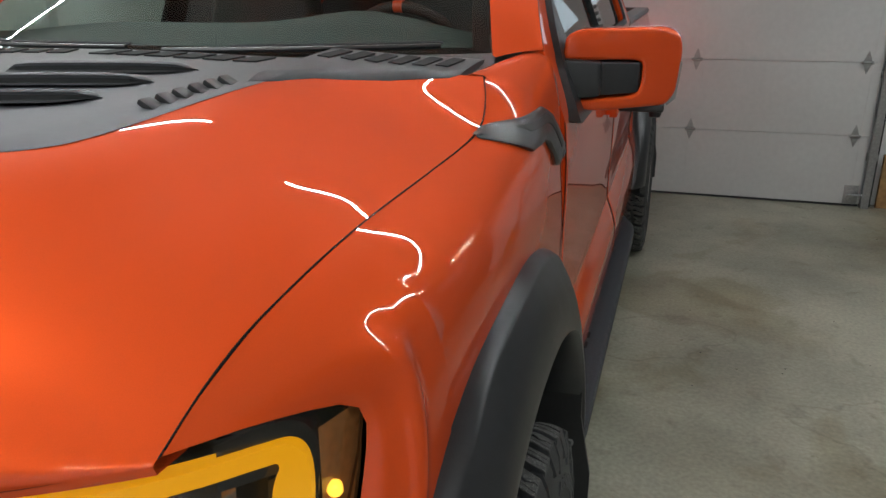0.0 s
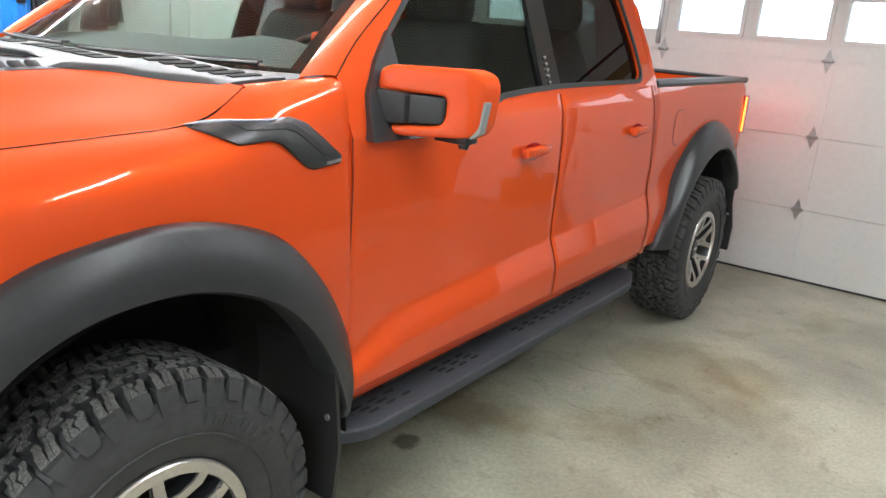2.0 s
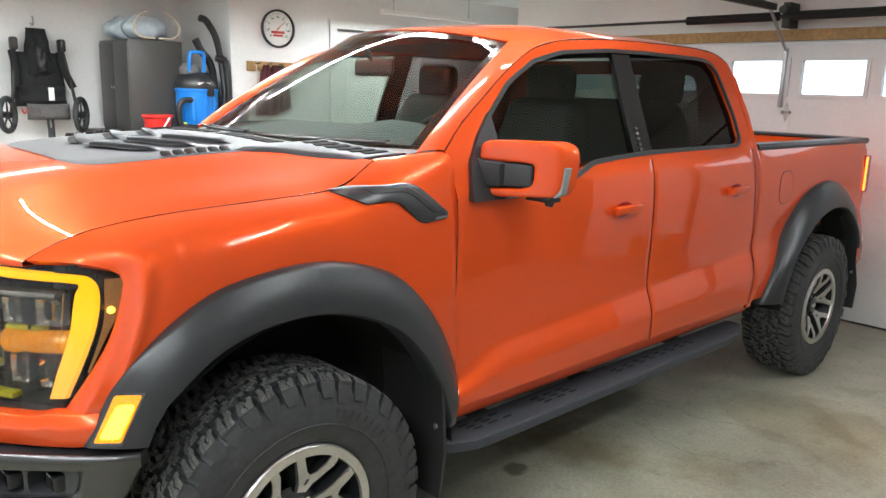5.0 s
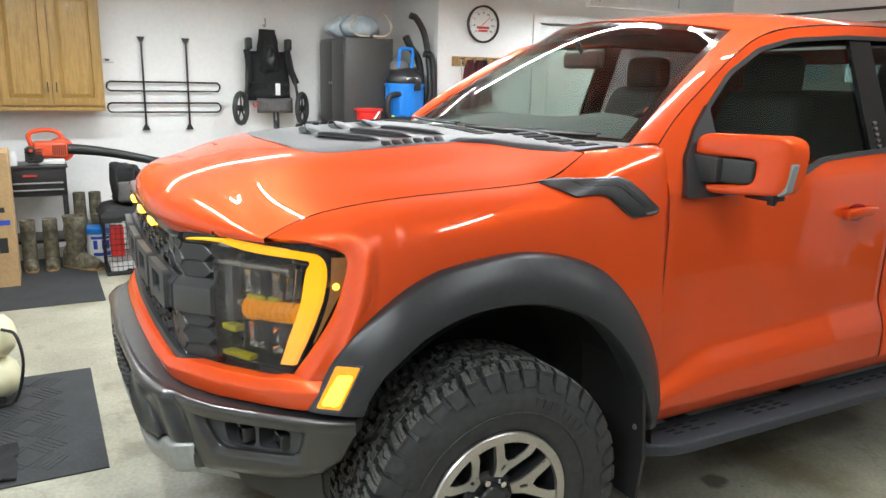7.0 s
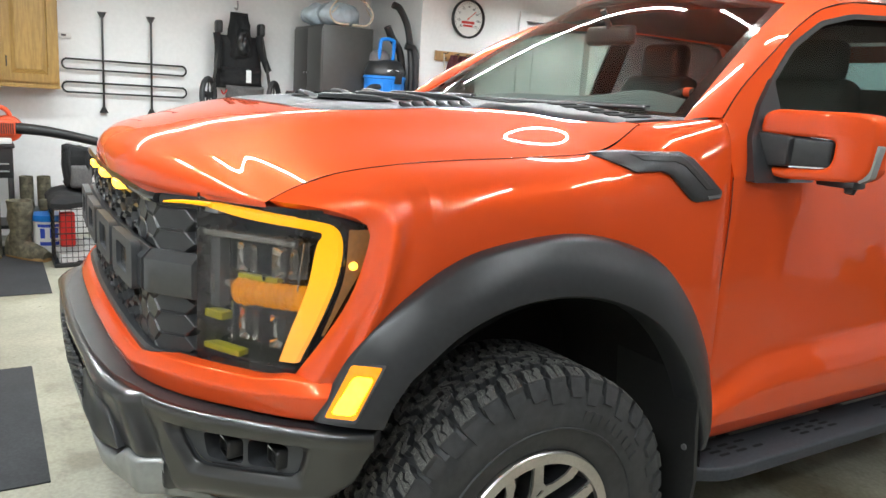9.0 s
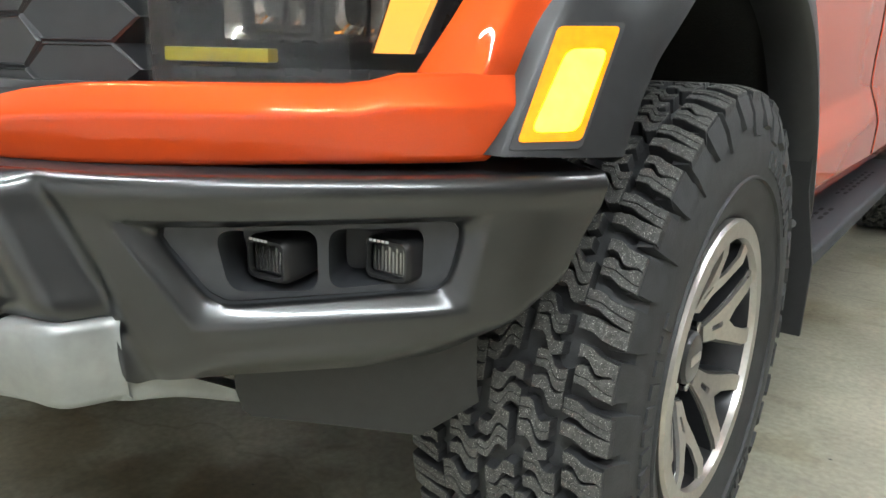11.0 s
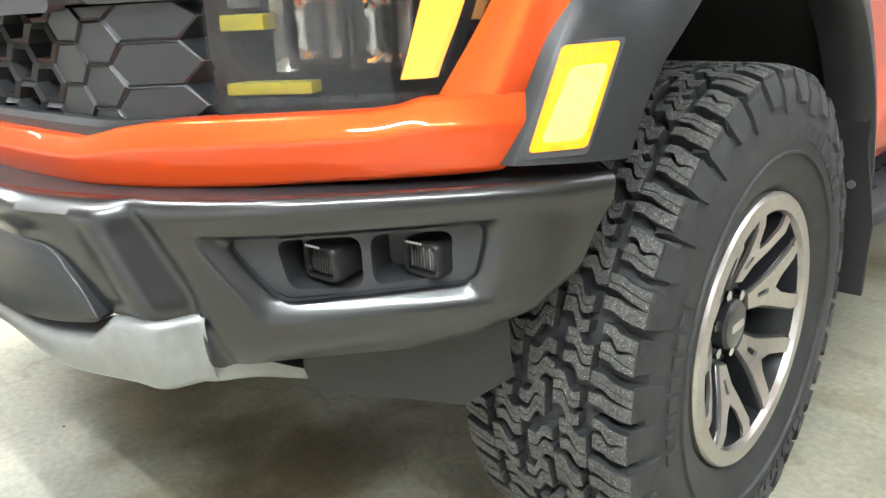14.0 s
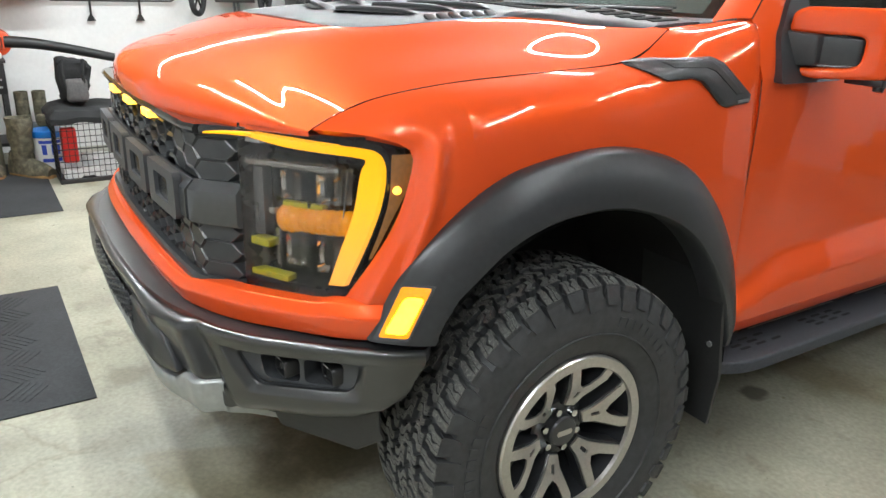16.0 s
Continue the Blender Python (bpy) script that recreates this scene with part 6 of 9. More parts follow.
both("bumper_face", bm, BUMPER, front_bumper, smooth=55)

# black shelf between the bumper's top edge and the painted strip
bm = bmesh.new()
rows = []
for k in range(41):
    rows.append([bump_at(k / 40, 0.799, -0.008), bump_at(k / 40, 0.801, -0.022), bump_at(k / 40, 0.801, -0.03), bump_at(k / 40, 0.806, -0.07)])
skin(bm, rows)
both("step_pad", bm, SATIN, front_bumper, "matt black pad on top of the bumper", smooth=50)

# pocket behind the rim
bm = bmesh.new()
deep = [center + (p - center) * 0.99 + IN_DIR * 0.004 for p in pocket_rim]
floor_ring = [center + (p - center) * 0.985 + IN_DIR * 0.006 for p in pocket_rim]
skin(bm, [pocket_rim, deep, floor_ring], True)
ax_u = (bump_at(UC, 0.7, 0) - bump_at(UA, 0.7, 0)).normalized()
pc = center + IN_DIR * 0.006
# floor with two window holes
def uv(p):
    q = p - pc
    return (q.dot(ax_u), q.z)


outline = [uv(p) for p in floor_ring]
w1 = rounded([(-0.092, -0.032), (-0.005, -0.034), (-0.005, 0.030), (-0.104, 0.030)], 0.017, 5)
w2 = rounded([(0.006, -0.032), (0.098, -0.025), (0.103, 0.031), (0.006, 0.031)], 0.017, 5)


def pk(u, v, d):
    return pc + ax_u * u + V(0, 0, v) + IN_DIR * d


bm2 = bmesh.new()
plate(bm2, outline, [w1, w2], pk, 0.004)
both("pocket_wall", bm, INSERT, front_bumper, "dark grey pocket wall")
both("pocket_panel", bm2, INSERT, front_bumper, "dark grey pocket panel", smooth=20)
for wnd, cu in ((w1, -0.025), (w2, 0.078)):
    bm = bmesh.new()
    mu, mv = sum(p[0] for p in wnd) / len(wnd), sum(p[1] for p in wnd) / len(wnd)
    skin(bm, [[pk(u, v, 0.002) for u, v in wnd], [pk(mu + (u - mu) * 0.97, mv + (v - mv) * 0.95, 0.02) for u, v in wnd], [pk(mu + (u - mu) * 0.86 + 0.006, mv + (v - mv) * 0.85, 0.055) for u, v in wnd]], True)
    bm.faces.new([bm.verts.new(pk(mu + (u - mu) * 0.86 + 0.006, mv + (v - mv) * 0.85, 0.055)) for u, v in wnd])
    both("lamp_well", bm, INSERT, front_bumper, "dark grey lamp well")

# fog lamps: small cubes turned a little outward
FOG_C, FOG_S = math.cos(math.radians(3)), math.sin(math.radians(3))
for side in (1, -1):
    for o in (V(0.785, -0.672, 0.712), V(0.874, -0.592, 0.711)):
        fog = new("fog_lamp")
        fog.parent = truck
        tagged(fog, "small black cube-shaped fog lamp with a clear ribbed lens")

        def fo(x, y, z, o=o, side=side):
            return V(side * (o.x + x * FOG_C - y * FOG_S), o.y + x * FOG_S + y * FOG_C, o.z + z)

        def ring8(w, h, y, sq=0.72):
            pts = []
            for k in range(24):
                a = 2 * math.pi * k / 24
                cx, sx = math.cos(a), math.sin(a)
                pts.append(fo(math.copysign(abs(cx) ** 0.35, cx) * w * 0.86, y, math.copysign(abs(sx) ** 0.35, sx) * h * 0.88))
            return pts
        bm = bmesh.new()
        skin(bm, [ring8(0.028, 0.020, 0.05), ring8(0.033, 0.025, 0.012), ring8(0.0335, 0.0265, -0.012), ring8(0.0325, 0.0255, -0.017), ring8(0.030, 0.0230, -0.020), ring8(0.0275, 0.0195, -0.020), ring8(0.0268, 0.0187, -0.015)], True)
        part("lamp_body", bm, BLACKPLASTIC, fog, "black die-cast lamp body", smooth=35)
        bm = bmesh.new()
        skin(bm, [ring8(0.0270, 0.0189, -0.012), ring8(0.024, 0.016, -0.002), ring8(0.017, 0.011, 0.006), ring8(0.008, 0.006, 0.010)], True, True)
        part("reflector", bm, RIMDARK, fog, "dark reflector")
        bm = bmesh.new()
        for k in range(9):
            x = -0.0184 + k * 0.0046
            box(bm, -0.0013, 0.0013, -0.0130, -0.0065, -0.0135, 0.0125 - 0.004 * (k % 2), 0)
            moved(bm, Matrix.Translation(V(side * o.x, o.y, o.z)) @ Matrix.Rotation(side * math.radians(3), 4, "Z") @ Matrix.Translation(V(x, 0, 0)), len(bm.verts) - 8)
        part("lens_rib", bm, SMOKE, fog, "bright lens ribs")
        bm = bmesh.new()
        vs = [bm.verts.new(p) for p in ring8(0.0269, 0.0188, -0.0165)]
        bm.faces.new(vs)
        part("lens", bm, LENS, fog, "clear lens")
        bm = bmesh.new()
        for k in range(5):
            x = -0.0185 + k * 0.0052
            box(bm, -0.0017, 0.0017, -0.0213, -0.0203, 0.0182, 0.0208, 0)
            moved(bm, Matrix.Translation(V(side * o.x, o.y, o.z)) @ Matrix.Rotation(side * math.radians(3), 4, "Z") @ Matrix.Translation(V(x, 0, 0)), len(bm.verts) - 8)
        part("lettering_bar", bm, PAPER, fog, "small pale plain bars")

# lower grille opening, silver skid plate, air deflector
bm = bmesh.new()
rows = []
UE = u_of_x(0.703)
for k in range(97):
    u = UE * k / 96
    x = along(BUMP_LINE, u).x
    zt = lerp_table([(0.0, 0.640), (0.25, 0.625), (0.47, 0.627), (0.565, 0.630), (0.598, 0.657), (0.606, 0.659), (0.690, 0.660), (0.72, 0.660)], x)
    zb = smooth_table([(0.0, 0.588), (0.35, 0.578), (0.47, 0.570), (0.60, 0.567), (0.72, 0.567)], x)
    f0 = facet(x, 0.664) - 0.004 * step(0.690, 0.700, x)
    rows.append([bump_at(u, z, f0 + f) for z, f in ((zt, -0.06), (zt, -0.005), (zt - 0.003, 0.0005), (zt - 0.010, 0.003), (zt * 0.6 + zb * 0.4, 0.002), (zb + 0.012, -0.004), (zb + 0.004, -0.010), (zb, -0.022), (zb, -0.12))])
skin(bm, rows)
both("skid_plate", bm, SILVER, front_bumper, "silver painted skid plate", smooth=50)
bm = bmesh.new()
rows = []
for k in range(17):
    t = k / 16
    x, y = smooth_table([(0, 0.672), (0.2, 0.697), (0.5, 0.712), (1, 0.722)], t), smooth_table([(0, -0.812), (0.2, -0.792), (0.5, -0.745), (1, -0.674)], t)
    zt, zb = smooth_table([(0, 0.62), (0.3, 0.60), (1, 0.543)], t), smooth_table([(0, 0.568), (0.3, 0.564), (1, 0.527)], t)
    rows.append([V(x - 0.03, y + 0.01, zt + 0.002), V(x, y, zt), V(x - 0.001, y, (zt + zb) / 2), V(x - 0.003, y, zb + 0.004), V(x - 0.008, y + 0.002, zb), V(x - 0.06, y + 0.02, zb)])
skin(bm, rows)
bm.faces.new([bm.verts.new(p) for p in rows[-1]])
both("skid_lip", bm, SILVER, front_bumper, "silver lip below the bumper", smooth=50)
bm = bmesh.new()
rows = []
for x, y in ((0.719, -0.675), (0.725, -0.668), (0.79, -0.607), (0.866, -0.537), (0.915, -0.49)):
    zb = smooth_table([(0.719, 0.518), (0.725, 0.511), (0.79, 0.497), (0.866, 0.480), (0.915, 0.52)], x)
    rows.append([V(x, y, zb), V(x + 0.004, y - 0.012, 0.55), V(x + 0.006, y - 0.02, 0.66)])
sheet(bm, rows, 0.01, (-0.6, 0.8, 0))
both("air_deflector", bm, POCKET, front_bumper, "matt black air deflector", smooth=30)
bm = bmesh.new()
rows = []
for k in range(13):
    u = u_of_x(0.30) * k / 12
    rows.append([bump_at(u, 0.664, 0.002), bump_at(u, 0.70, 0.0045), bump_at(u, 0.745, 0.0065)])
skin(bm, rows)
both("lower_intake", bm, LINER, front_bumper, "black lower intake")
bm = bmesh.new()
for r in range(5):
    for c in range(-10, 11):
        cx, cz = c * 0.0275, 0.674 + r * 0.0175 + (0.00875 if c % 2 else 0)
        if cz > 0.742:
            continue
        loops = []
        for k, f in ((0.98, 0.004), (0.98, 0.0125), (0.74, 0.0125), (0.70, 0.005)):
            pts = []
            for p, q in ((-0.5, 0), (-0.27, -0.5), (0.27, -0.5), (0.5, 0), (0.27, 0.5), (-0.27, 0.5)):
                x, z = cx + p * 0.0355 * k, cz + q * 0.0178 * k
                b = bump_at(u_of_x(abs(x)), z, f + 0.03 * (z - 0.70))
                pts.append(V(math.copysign(b.x, x), b.y, b.z))
            loops.append(pts)
        skin(bm, loops, True)
tagged(part("intake_mesh", bm, SATIN, front_bumper, "satin black honeycomb mesh", smooth=20), "satin black honeycomb mesh", kind="stuff")
bm = bmesh.new()
box(bm, -0.42, 0.42, -0.62, 0.1, 0.46, 0.56, 0.02)
box(bm, -0.55, 0.55, -0.6, 4.4, 0.50, 0.62, 0.02)
part("underbody", bm, LINER, truck, "dark underbody")
# tow cover pads at the bumper's bends
bm = bmesh.new()
rows = []
for k in range(33):
    x = 0.250 + 0.342 * k / 32
    zt = lerp_table([(0.25, 0.700), (0.262, 0.735), (0.28, 0.747), (0.40, 0.752), (0.520, 0.750), (0.535, 0.746), (0.55, 0.734), (0.583, 0.680), (0.592, 0.662)], x)
    zb = lerp_table([(0.25, 0.660), (0.262, 0.637), (0.28, 0.627), (0.4, 0.634), (0.56, 0.650), (0.58, 0.652), (0.592, 0.660)], x)
    u = u_of_x(x)
    rows.append([bump_at(u, z, facet(x, z) + f) for z, f in ((zt, -0.010), (zt - 0.0005, 0.004), (zt - 0.004, 0.0075), (zt * 0.7 + zb * 0.3, 0.0085), (zt * 0.3 + zb * 0.7, 0.0085), (zb + 0.004, 0.0075), (zb + 0.0005, 0.004), (zb, -0.03))])
skin(bm, rows)
both("tow_hook_cover", bm, SATIN, front_bumper, "satin black cover pad", smooth=50)

# ---- truck fittings ----
def pillow(bm, outline, place, depth, r):
    """A solid with a rounded front: outline in two coordinates, place(u, v, d) with d from the front inward."""
    rings = [[place(u, v, d) for u, v in shrink(outline, s)] for s, d in ((r, 0.0), (r * 0.45, r * 0.12), (r * 0.12, r * 0.45), (0.0, r), (0.0, depth))]
    vr = [[bm.verts.new(p) for p in ring_] for ring_ in rings]
    n = len(outline)
    for a, b in zip(vr, vr[1:]):
        for i in range(n):
            j = (i + 1) % n
            bm.faces.new((a[i], a[j], b[j], b[i]))
    for cap in (vr[0], vr[-1]):
        edges = [bm.edges.get((cap[i], cap[(i + 1) % n])) for i in range(n)]
        bmesh.ops.triangle_fill(bm, use_beauty=True, edges=[e for e in edges if e])


# raised hood vent, cowl panels, wipers
def scoop_w(y):
    return smooth_table([(-0.372, 0.28), (-0.362, 0.38), (-0.335, 0.445), (-0.29, 0.482), (-0.2, 0.50), (0.0, 0.512), (0.12, 0.52), (0.34, 0.53)], y)


SLOPE = 0.085


def scoop_z(x, y):
    return max(hood_z(0.25, y) - 0.012 * (x / 0.45) ** 2 + 0.003 + 0.007 * step(-0.37, -0.02, y), hood_z(x, y) + 0.003)


bm = bmesh.new()
rows = []
for j in range(37):
    y = -0.372 + 0.712 * (j / 36) ** 1.2
    w = scoop_w(y) - SLOPE
    row = []
    for u in span(-1, 1, 36):
        a = abs(u)
        if a < 0.75:
            x = u / 0.75 * w
            z = scoop_z(x, y)
        else:
            k = (a - 0.75) / 0.25
            x = math.copysign(w + SLOPE * k, u)
            z = scoop_z(w, y) * (1 - k ** 1.5) + (hood_z(w + SLOPE, y) - 0.003) * k ** 1.5
            z = max(z, hood_z(x, y) + 0.003 * (1 - k))
        if a < 0.75:
            z = max(z, hood_z(x, y) + 0.003)
        row.append(V(x, y, z))
    rows.append(row)
rows.insert(0, [p + V(0, 0.004, -0.012) for p in rows[0]])
skin(bm, rows)
scoop = part("hood_vent", bm, INSERT, truck, "raised dark grey vent panel on the hood", smooth=45)


for s in (-1, 1):
    for k in range(3):
        bm, gap = bmesh.new(), bmesh.new()
        y0 = -0.20 + k * 0.125
        rows, dark = [], []
        for i in range(13):
            t = i / 12
            x = s * (0.035 + 0.335 * t)
            y = y0 + 0.10 * t
            z = scoop_z(x, y)
            w = (1 - (2 * t - 1) ** 6) ** 0.5
            rows.append([V(x, y - 0.020 * w, z + 0.0015 + 0.002 * w), V(x, y - 0.022 * w, z + 0.001 + 0.013 * w), V(x, y - 0.014 * w, z + 0.001 + 0.0165 * w), V(x, y + 0.012 * w, z + 0.001 + 0.0125 * w), V(x, y + 0.060 * w, z - 0.002)])
            # black sheet on the panel, painting the shade of the opening under the blade
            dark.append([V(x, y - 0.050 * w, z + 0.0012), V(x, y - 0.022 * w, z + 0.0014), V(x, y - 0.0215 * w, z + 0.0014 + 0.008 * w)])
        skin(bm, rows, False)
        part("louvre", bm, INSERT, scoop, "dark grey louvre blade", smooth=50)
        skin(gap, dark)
        part("louvre_opening_shade", gap, LINER, scoop, "black sheet for the shaded opening ahead of the blade", smooth=0)
    # plain raised bars in place of the badge
    for k in range(6):
        bm = bmesh.new()
        y = -0.115 + k * 0.038
        w = scoop_w(y) - SLOPE
        x = s * (w + SLOPE * 0.55)
        z = scoop_z(w, y) * 0.592 + hood_z(w + SLOPE, y) * 0.408
        box(bm, -0.014, 0.014, -0.015, 0.015, -0.003, 0.006, 0.002)
        moved(bm, pose(x, y, z, 0, s * 34, s * 4))
        part("badge_bar", bm, BLACKPLASTIC, scoop, "small raised black bar")


def cowl_front(x):
    return smooth_table([(0.50, 0.10), (0.53, 0.145), (0.56, 0.215), (0.605, 0.265), (0.65, 0.305), (0.71, 0.345), (0.79, 0.380)], abs(x))


def cowl_z(x, y):
    return hood_z(x, min(y, 0.37)) + 0.010 + 0.010 * step(0.36, 0.56, y)


for s in (-1, 1):
    bm = bmesh.new()
    rows = []
    for j in range(11):
        row = []
        for x in span(0.50, 0.795, 18):
            y0, y1 = cowl_front(x), WS_BASE(x / 0.8).y - 0.035
            y = y0 + (y1 - y0) * j / 10
            row.append(V(s * x, y, cowl_z(x, y) - 0.009 * step(0.12, 0.0, j / 10)))
        rows.append(row)
    sheet(bm, rows, 0.02, (0, 0, -1))
    cp = part("cowl_panel", bm, INSERT, truck, "dark grey slotted cowl panel", smooth=45)
    for k in range(6):
        x = 0.515 + k * 0.043
        bm = bmesh.new()
        y1 = WS_BASE(x / 0.8).y - 0.055
        y0 = max(cowl_front(x) + 0.03, y1 - 0.085)
        if y1 - y0 > 0.015:
            rows = [[V(s * (xx + (yy - y0) * 0.15), yy, cowl_z(xx, yy) + 0.0025) for xx in (x, x + 0.026)] for yy in span(y0, y1, 4)]
            sheet(bm, rows, 0.003, (0, 0, -1))
            part("slot", bm, LINER, cp, "black slot", smooth=0)
        else:
            bm.free()
for s in (-1, 1):
    for k in range(6):
        x = 0.03 + k * 0.068
        bm = bmesh.new()
        rows = [[V(s * (xx + (yy - 0.26) * 0.25), yy, scoop_z(xx, yy) + 0.003) for xx in (x, x + 0.05)] for yy in (0.262, 0.318)]
        sheet(bm, rows, 0.003, (0, 0, -1))
        part("slot", bm, LINER, scoop, "black slot", smooth=0)
bm = bmesh.new()
rows = []
for u in span(-1, 1, 24):
    b = WS_BASE(u)
    rows.append([V(b.x * 1.02, 0.30 + 0.10 * u * u, 1.445), V(b.x * 1.02, b.y - 0.03, 1.466), V(b.x * 1.01, b.y + 0.02, 1.482)])
skin(bm, rows)
part("cowl_tray", bm, POCKET, truck, "black cowl tray under the windscreen", smooth=45)
for x0, x1 in ((0.12, 0.70), (-0.62, 0.02)):
    bm = bmesh.new()
    pts = []
    for t in (0, 0.25, 0.5, 0.75, 1.0):
        x = x0 + (x1 - x0) * t
        b = WS_BASE(x / 0.8)
        pts.append((x, b.y - 0.008 + 0.012 * t, 1.497 + 0.004 * t))
    hose(bm, pts, 0.006, 8, 4)
    wiper = part("wiper", bm, BLACKPLASTIC, truck, "black wiper arm")
    bm = bmesh.new()
    hose(bm, [(p[0], p[1] + 0.018, p[2] + 0.006) for p in pts[1:]], 0.004, 6, 4)
    part("wiper_blade", bm, RUBBER, wiper, "black wiper blade")

# fender vent


def fender_x(y, z):
    """How far outward the fender's skin lies at a height."""
    pts = fender_section(min(y, 0.65))
    for a, b in zip(pts, pts[1:]):
        if a.z <= z <= b.z:
            return a.x + (b.x - a.x) * (z - a.z) / max(1e-6, b.z - a.z)
    return pts[-1].x


def vent_at(u, v, d):
    return V(fender_x(u, v) + 0.010 - d, u, v)


def line_point(line, t):
    """A point of a plan line by fraction of its length."""
    size = [math.dist(p, q) for p, q in zip(line, line[1:])]
    run = t * sum(size)
    for (p, q), w in zip(zip(line, line[1:]), size):
        if run <= w or q == line[-1]:
            k = min(1.0, run / w)
            return p[0] + (q[0] - p[0]) * k, p[1] + (q[1] - p[1]) * k
        run -= w


def on_fender(upper, lower, rise, edge, steps=36):
    """A band of even thickness laid on the fender between two lines."""
    bm = bmesh.new()
    rows = []
    for i in range(steps + 1):
        (u0, v0), (u1, v1) = line_point(upper, i / steps), line_point(lower, i / steps)
        row = []
        for k, f in ((0.0, -0.6), (0.0, 0.35), (0.05, 0.85), (0.12, 1.0), (0.37, 1.0), (0.63, 1.0), (0.88, 1.0), (0.95, 0.85), (1.0, 0.35), (1.0, -0.6)):
            f = f if 0 < i < steps else min(f, 0.2)
            row.append(vent_at(u0 + (u1 - u0) * k, v0 + (v1 - v0) * k, 0.010 - (edge + (rise - edge) * f)))
        rows.append(row)
    skin(bm, rows)
    return bm


bm = on_fender([(0.205, 1.383), (0.285, 1.393), (0.455, 1.396), (0.50, 1.380), (0.618, 1.288)], [(0.207, 1.376), (0.285, 1.341), (0.37, 1.345), (0.405, 1.335), (0.485, 1.272), (0.51, 1.264), (0.612, 1.272)], 0.012, 0.002)
vents = both("fender_vent", bm, SATIN, truck, "satin black side vent trim", smooth=40)
bm = on_fender([(0.29, 1.386), (0.445, 1.388), (0.475, 1.373), (0.575, 1.296)], [(0.31, 1.372), (0.42, 1.370), (0.455, 1.360), (0.545, 1.294)], 0.0136, 0.010)
for f, other in zip(vents, (bm, flipped(bm))):
    part("vent_recess", other, POCKET, f, "black vent recess", smooth=20)
bm = bmesh.new()
plate(bm, rounded([(0.548, 1.281), (0.606, 1.285), (0.60, 1.276), (0.548, 1.273)], 0.003, 2), [], lambda u, v, d: vent_at(u, v, d - 0.004), 0.003)
for f, other in zip(vents, (bm, flipped(bm))):
    part("vent_badge", other, GREYCLOTH, f, "small grey plain bar", smooth=20)

# mirrors
MIR = [(0.952, 1.452), (0.958, 1.508), (0.985, 1.524), (1.18, 1.526), (1.215, 1.510), (1.224, 1.47), (1.216, 1.37), (1.195, 1.340), (1.02, 1.332), (0.978, 1.346), (0.99, 1.362), (1.10, 1.366), (1.128, 1.375), (1.134, 1.40), (1.134, 1.448), (1.10, 1.452)]


def mir_at(u, v, d):
    sweep = 0.80 + 0.13 * ((u - 0.95) / 0.27) ** 1.3 if u > 0.95 else 0.80
    return V(u - 0.022, sweep - 0.018 - 0.02 * (1.45 - v) + d, v)


for side in (1, -1):
    mr = new("side_mirror")
    mr.parent = truck
    mr.location = V(side * 1.0, -1.0, 1.4)
    tagged(mr, "orange tow mirror on a black arm")

    def mir_part(name, bm, mat, label="", smooth=35, parent=None):
        if side < 0:
            other = flipped(bm)
            bm.free()
            bm = other
        return part(name, bm, mat, parent or mr, label, smooth)
    bm = bmesh.new()
    pillow(bm, rounded(MIR, 0.020, 4), mir_at, 0.080, 0.012)
    mir_part("mirror_shell", bm, ORANGE, "glossy orange mirror shell", 50)
    bm = bmesh.new()
    pillow(bm, rounded([(1.028, 1.369), (1.130, 1.373), (1.131, 1.446), (1.028, 1.450)], 0.010, 3), lambda u, v, d: mir_at(u, v, d + 0.003), 0.07, 0.006)
    mir_part("arm_end", bm, SATIN, "black telescoping arm end")
    bm = bmesh.new()
    pillow(bm, rounded([(0.905, 1.362), (1.022, 1.369), (1.022, 1.451), (0.905, 1.462)], 0.010, 3), lambda u, v, d: V(u, 0.760 + 0.034 * (u - 0.905) / 0.117 + d, v), 0.12, 0.006)
    mir_part("arm", bm, SATIN, "black mirror arm")
    bm = bmesh.new()
    plate(bm, rounded([(0.708, 1.318), (0.735, 1.44), (0.80, 1.53), (0.888, 1.615), (0.895, 1.45), (0.905, 1.36), (0.99, 1.335), (0.98, 1.318)], 0.012, 3), [], lambda u, v, d: V(green_x(v) + 0.016 - d, u, v), 0.03)
    mir_part("sail_panel", bm, SATIN, "black sail panel at the window's corner", 25)
    bm = bmesh.new()
    plate(bm, rounded([(1.196, 1.338), (1.217, 1.355), (1.2265, 1.44), (1.221, 1.444), (1.209, 1.39), (1.195, 1.346)], 0.004, 2), [], lambda u, v, d: mir_at(u, v, d + 0.006), 0.028)
    mir_part("signal_lens", bm, SILVER, "clear white signal lens")
    bm = bmesh.new()
    box(bm, 1.06, 1.17, 0.887, 0.947, 1.322, 1.342, 0.006)
    rod(bm, (1.150, 0.912, 1.328), (1.150, 0.907, 1.308), 0.018, 0.013, seg=14)
    mir_part("camera_pod", bm, BLACKPLASTIC, "small black camera pod")
    bm = bmesh.new()
    plate(bm, rounded([(0.985, 1.36), (1.205, 1.36), (1.21, 1.505), (0.98, 1.505)], 0.02, 3), [], lambda u, v, d: mir_at(u, v, d + 0.0815), 0.002)
    mir_part("mirror_glass", bm, CHROME, "mirror glass")

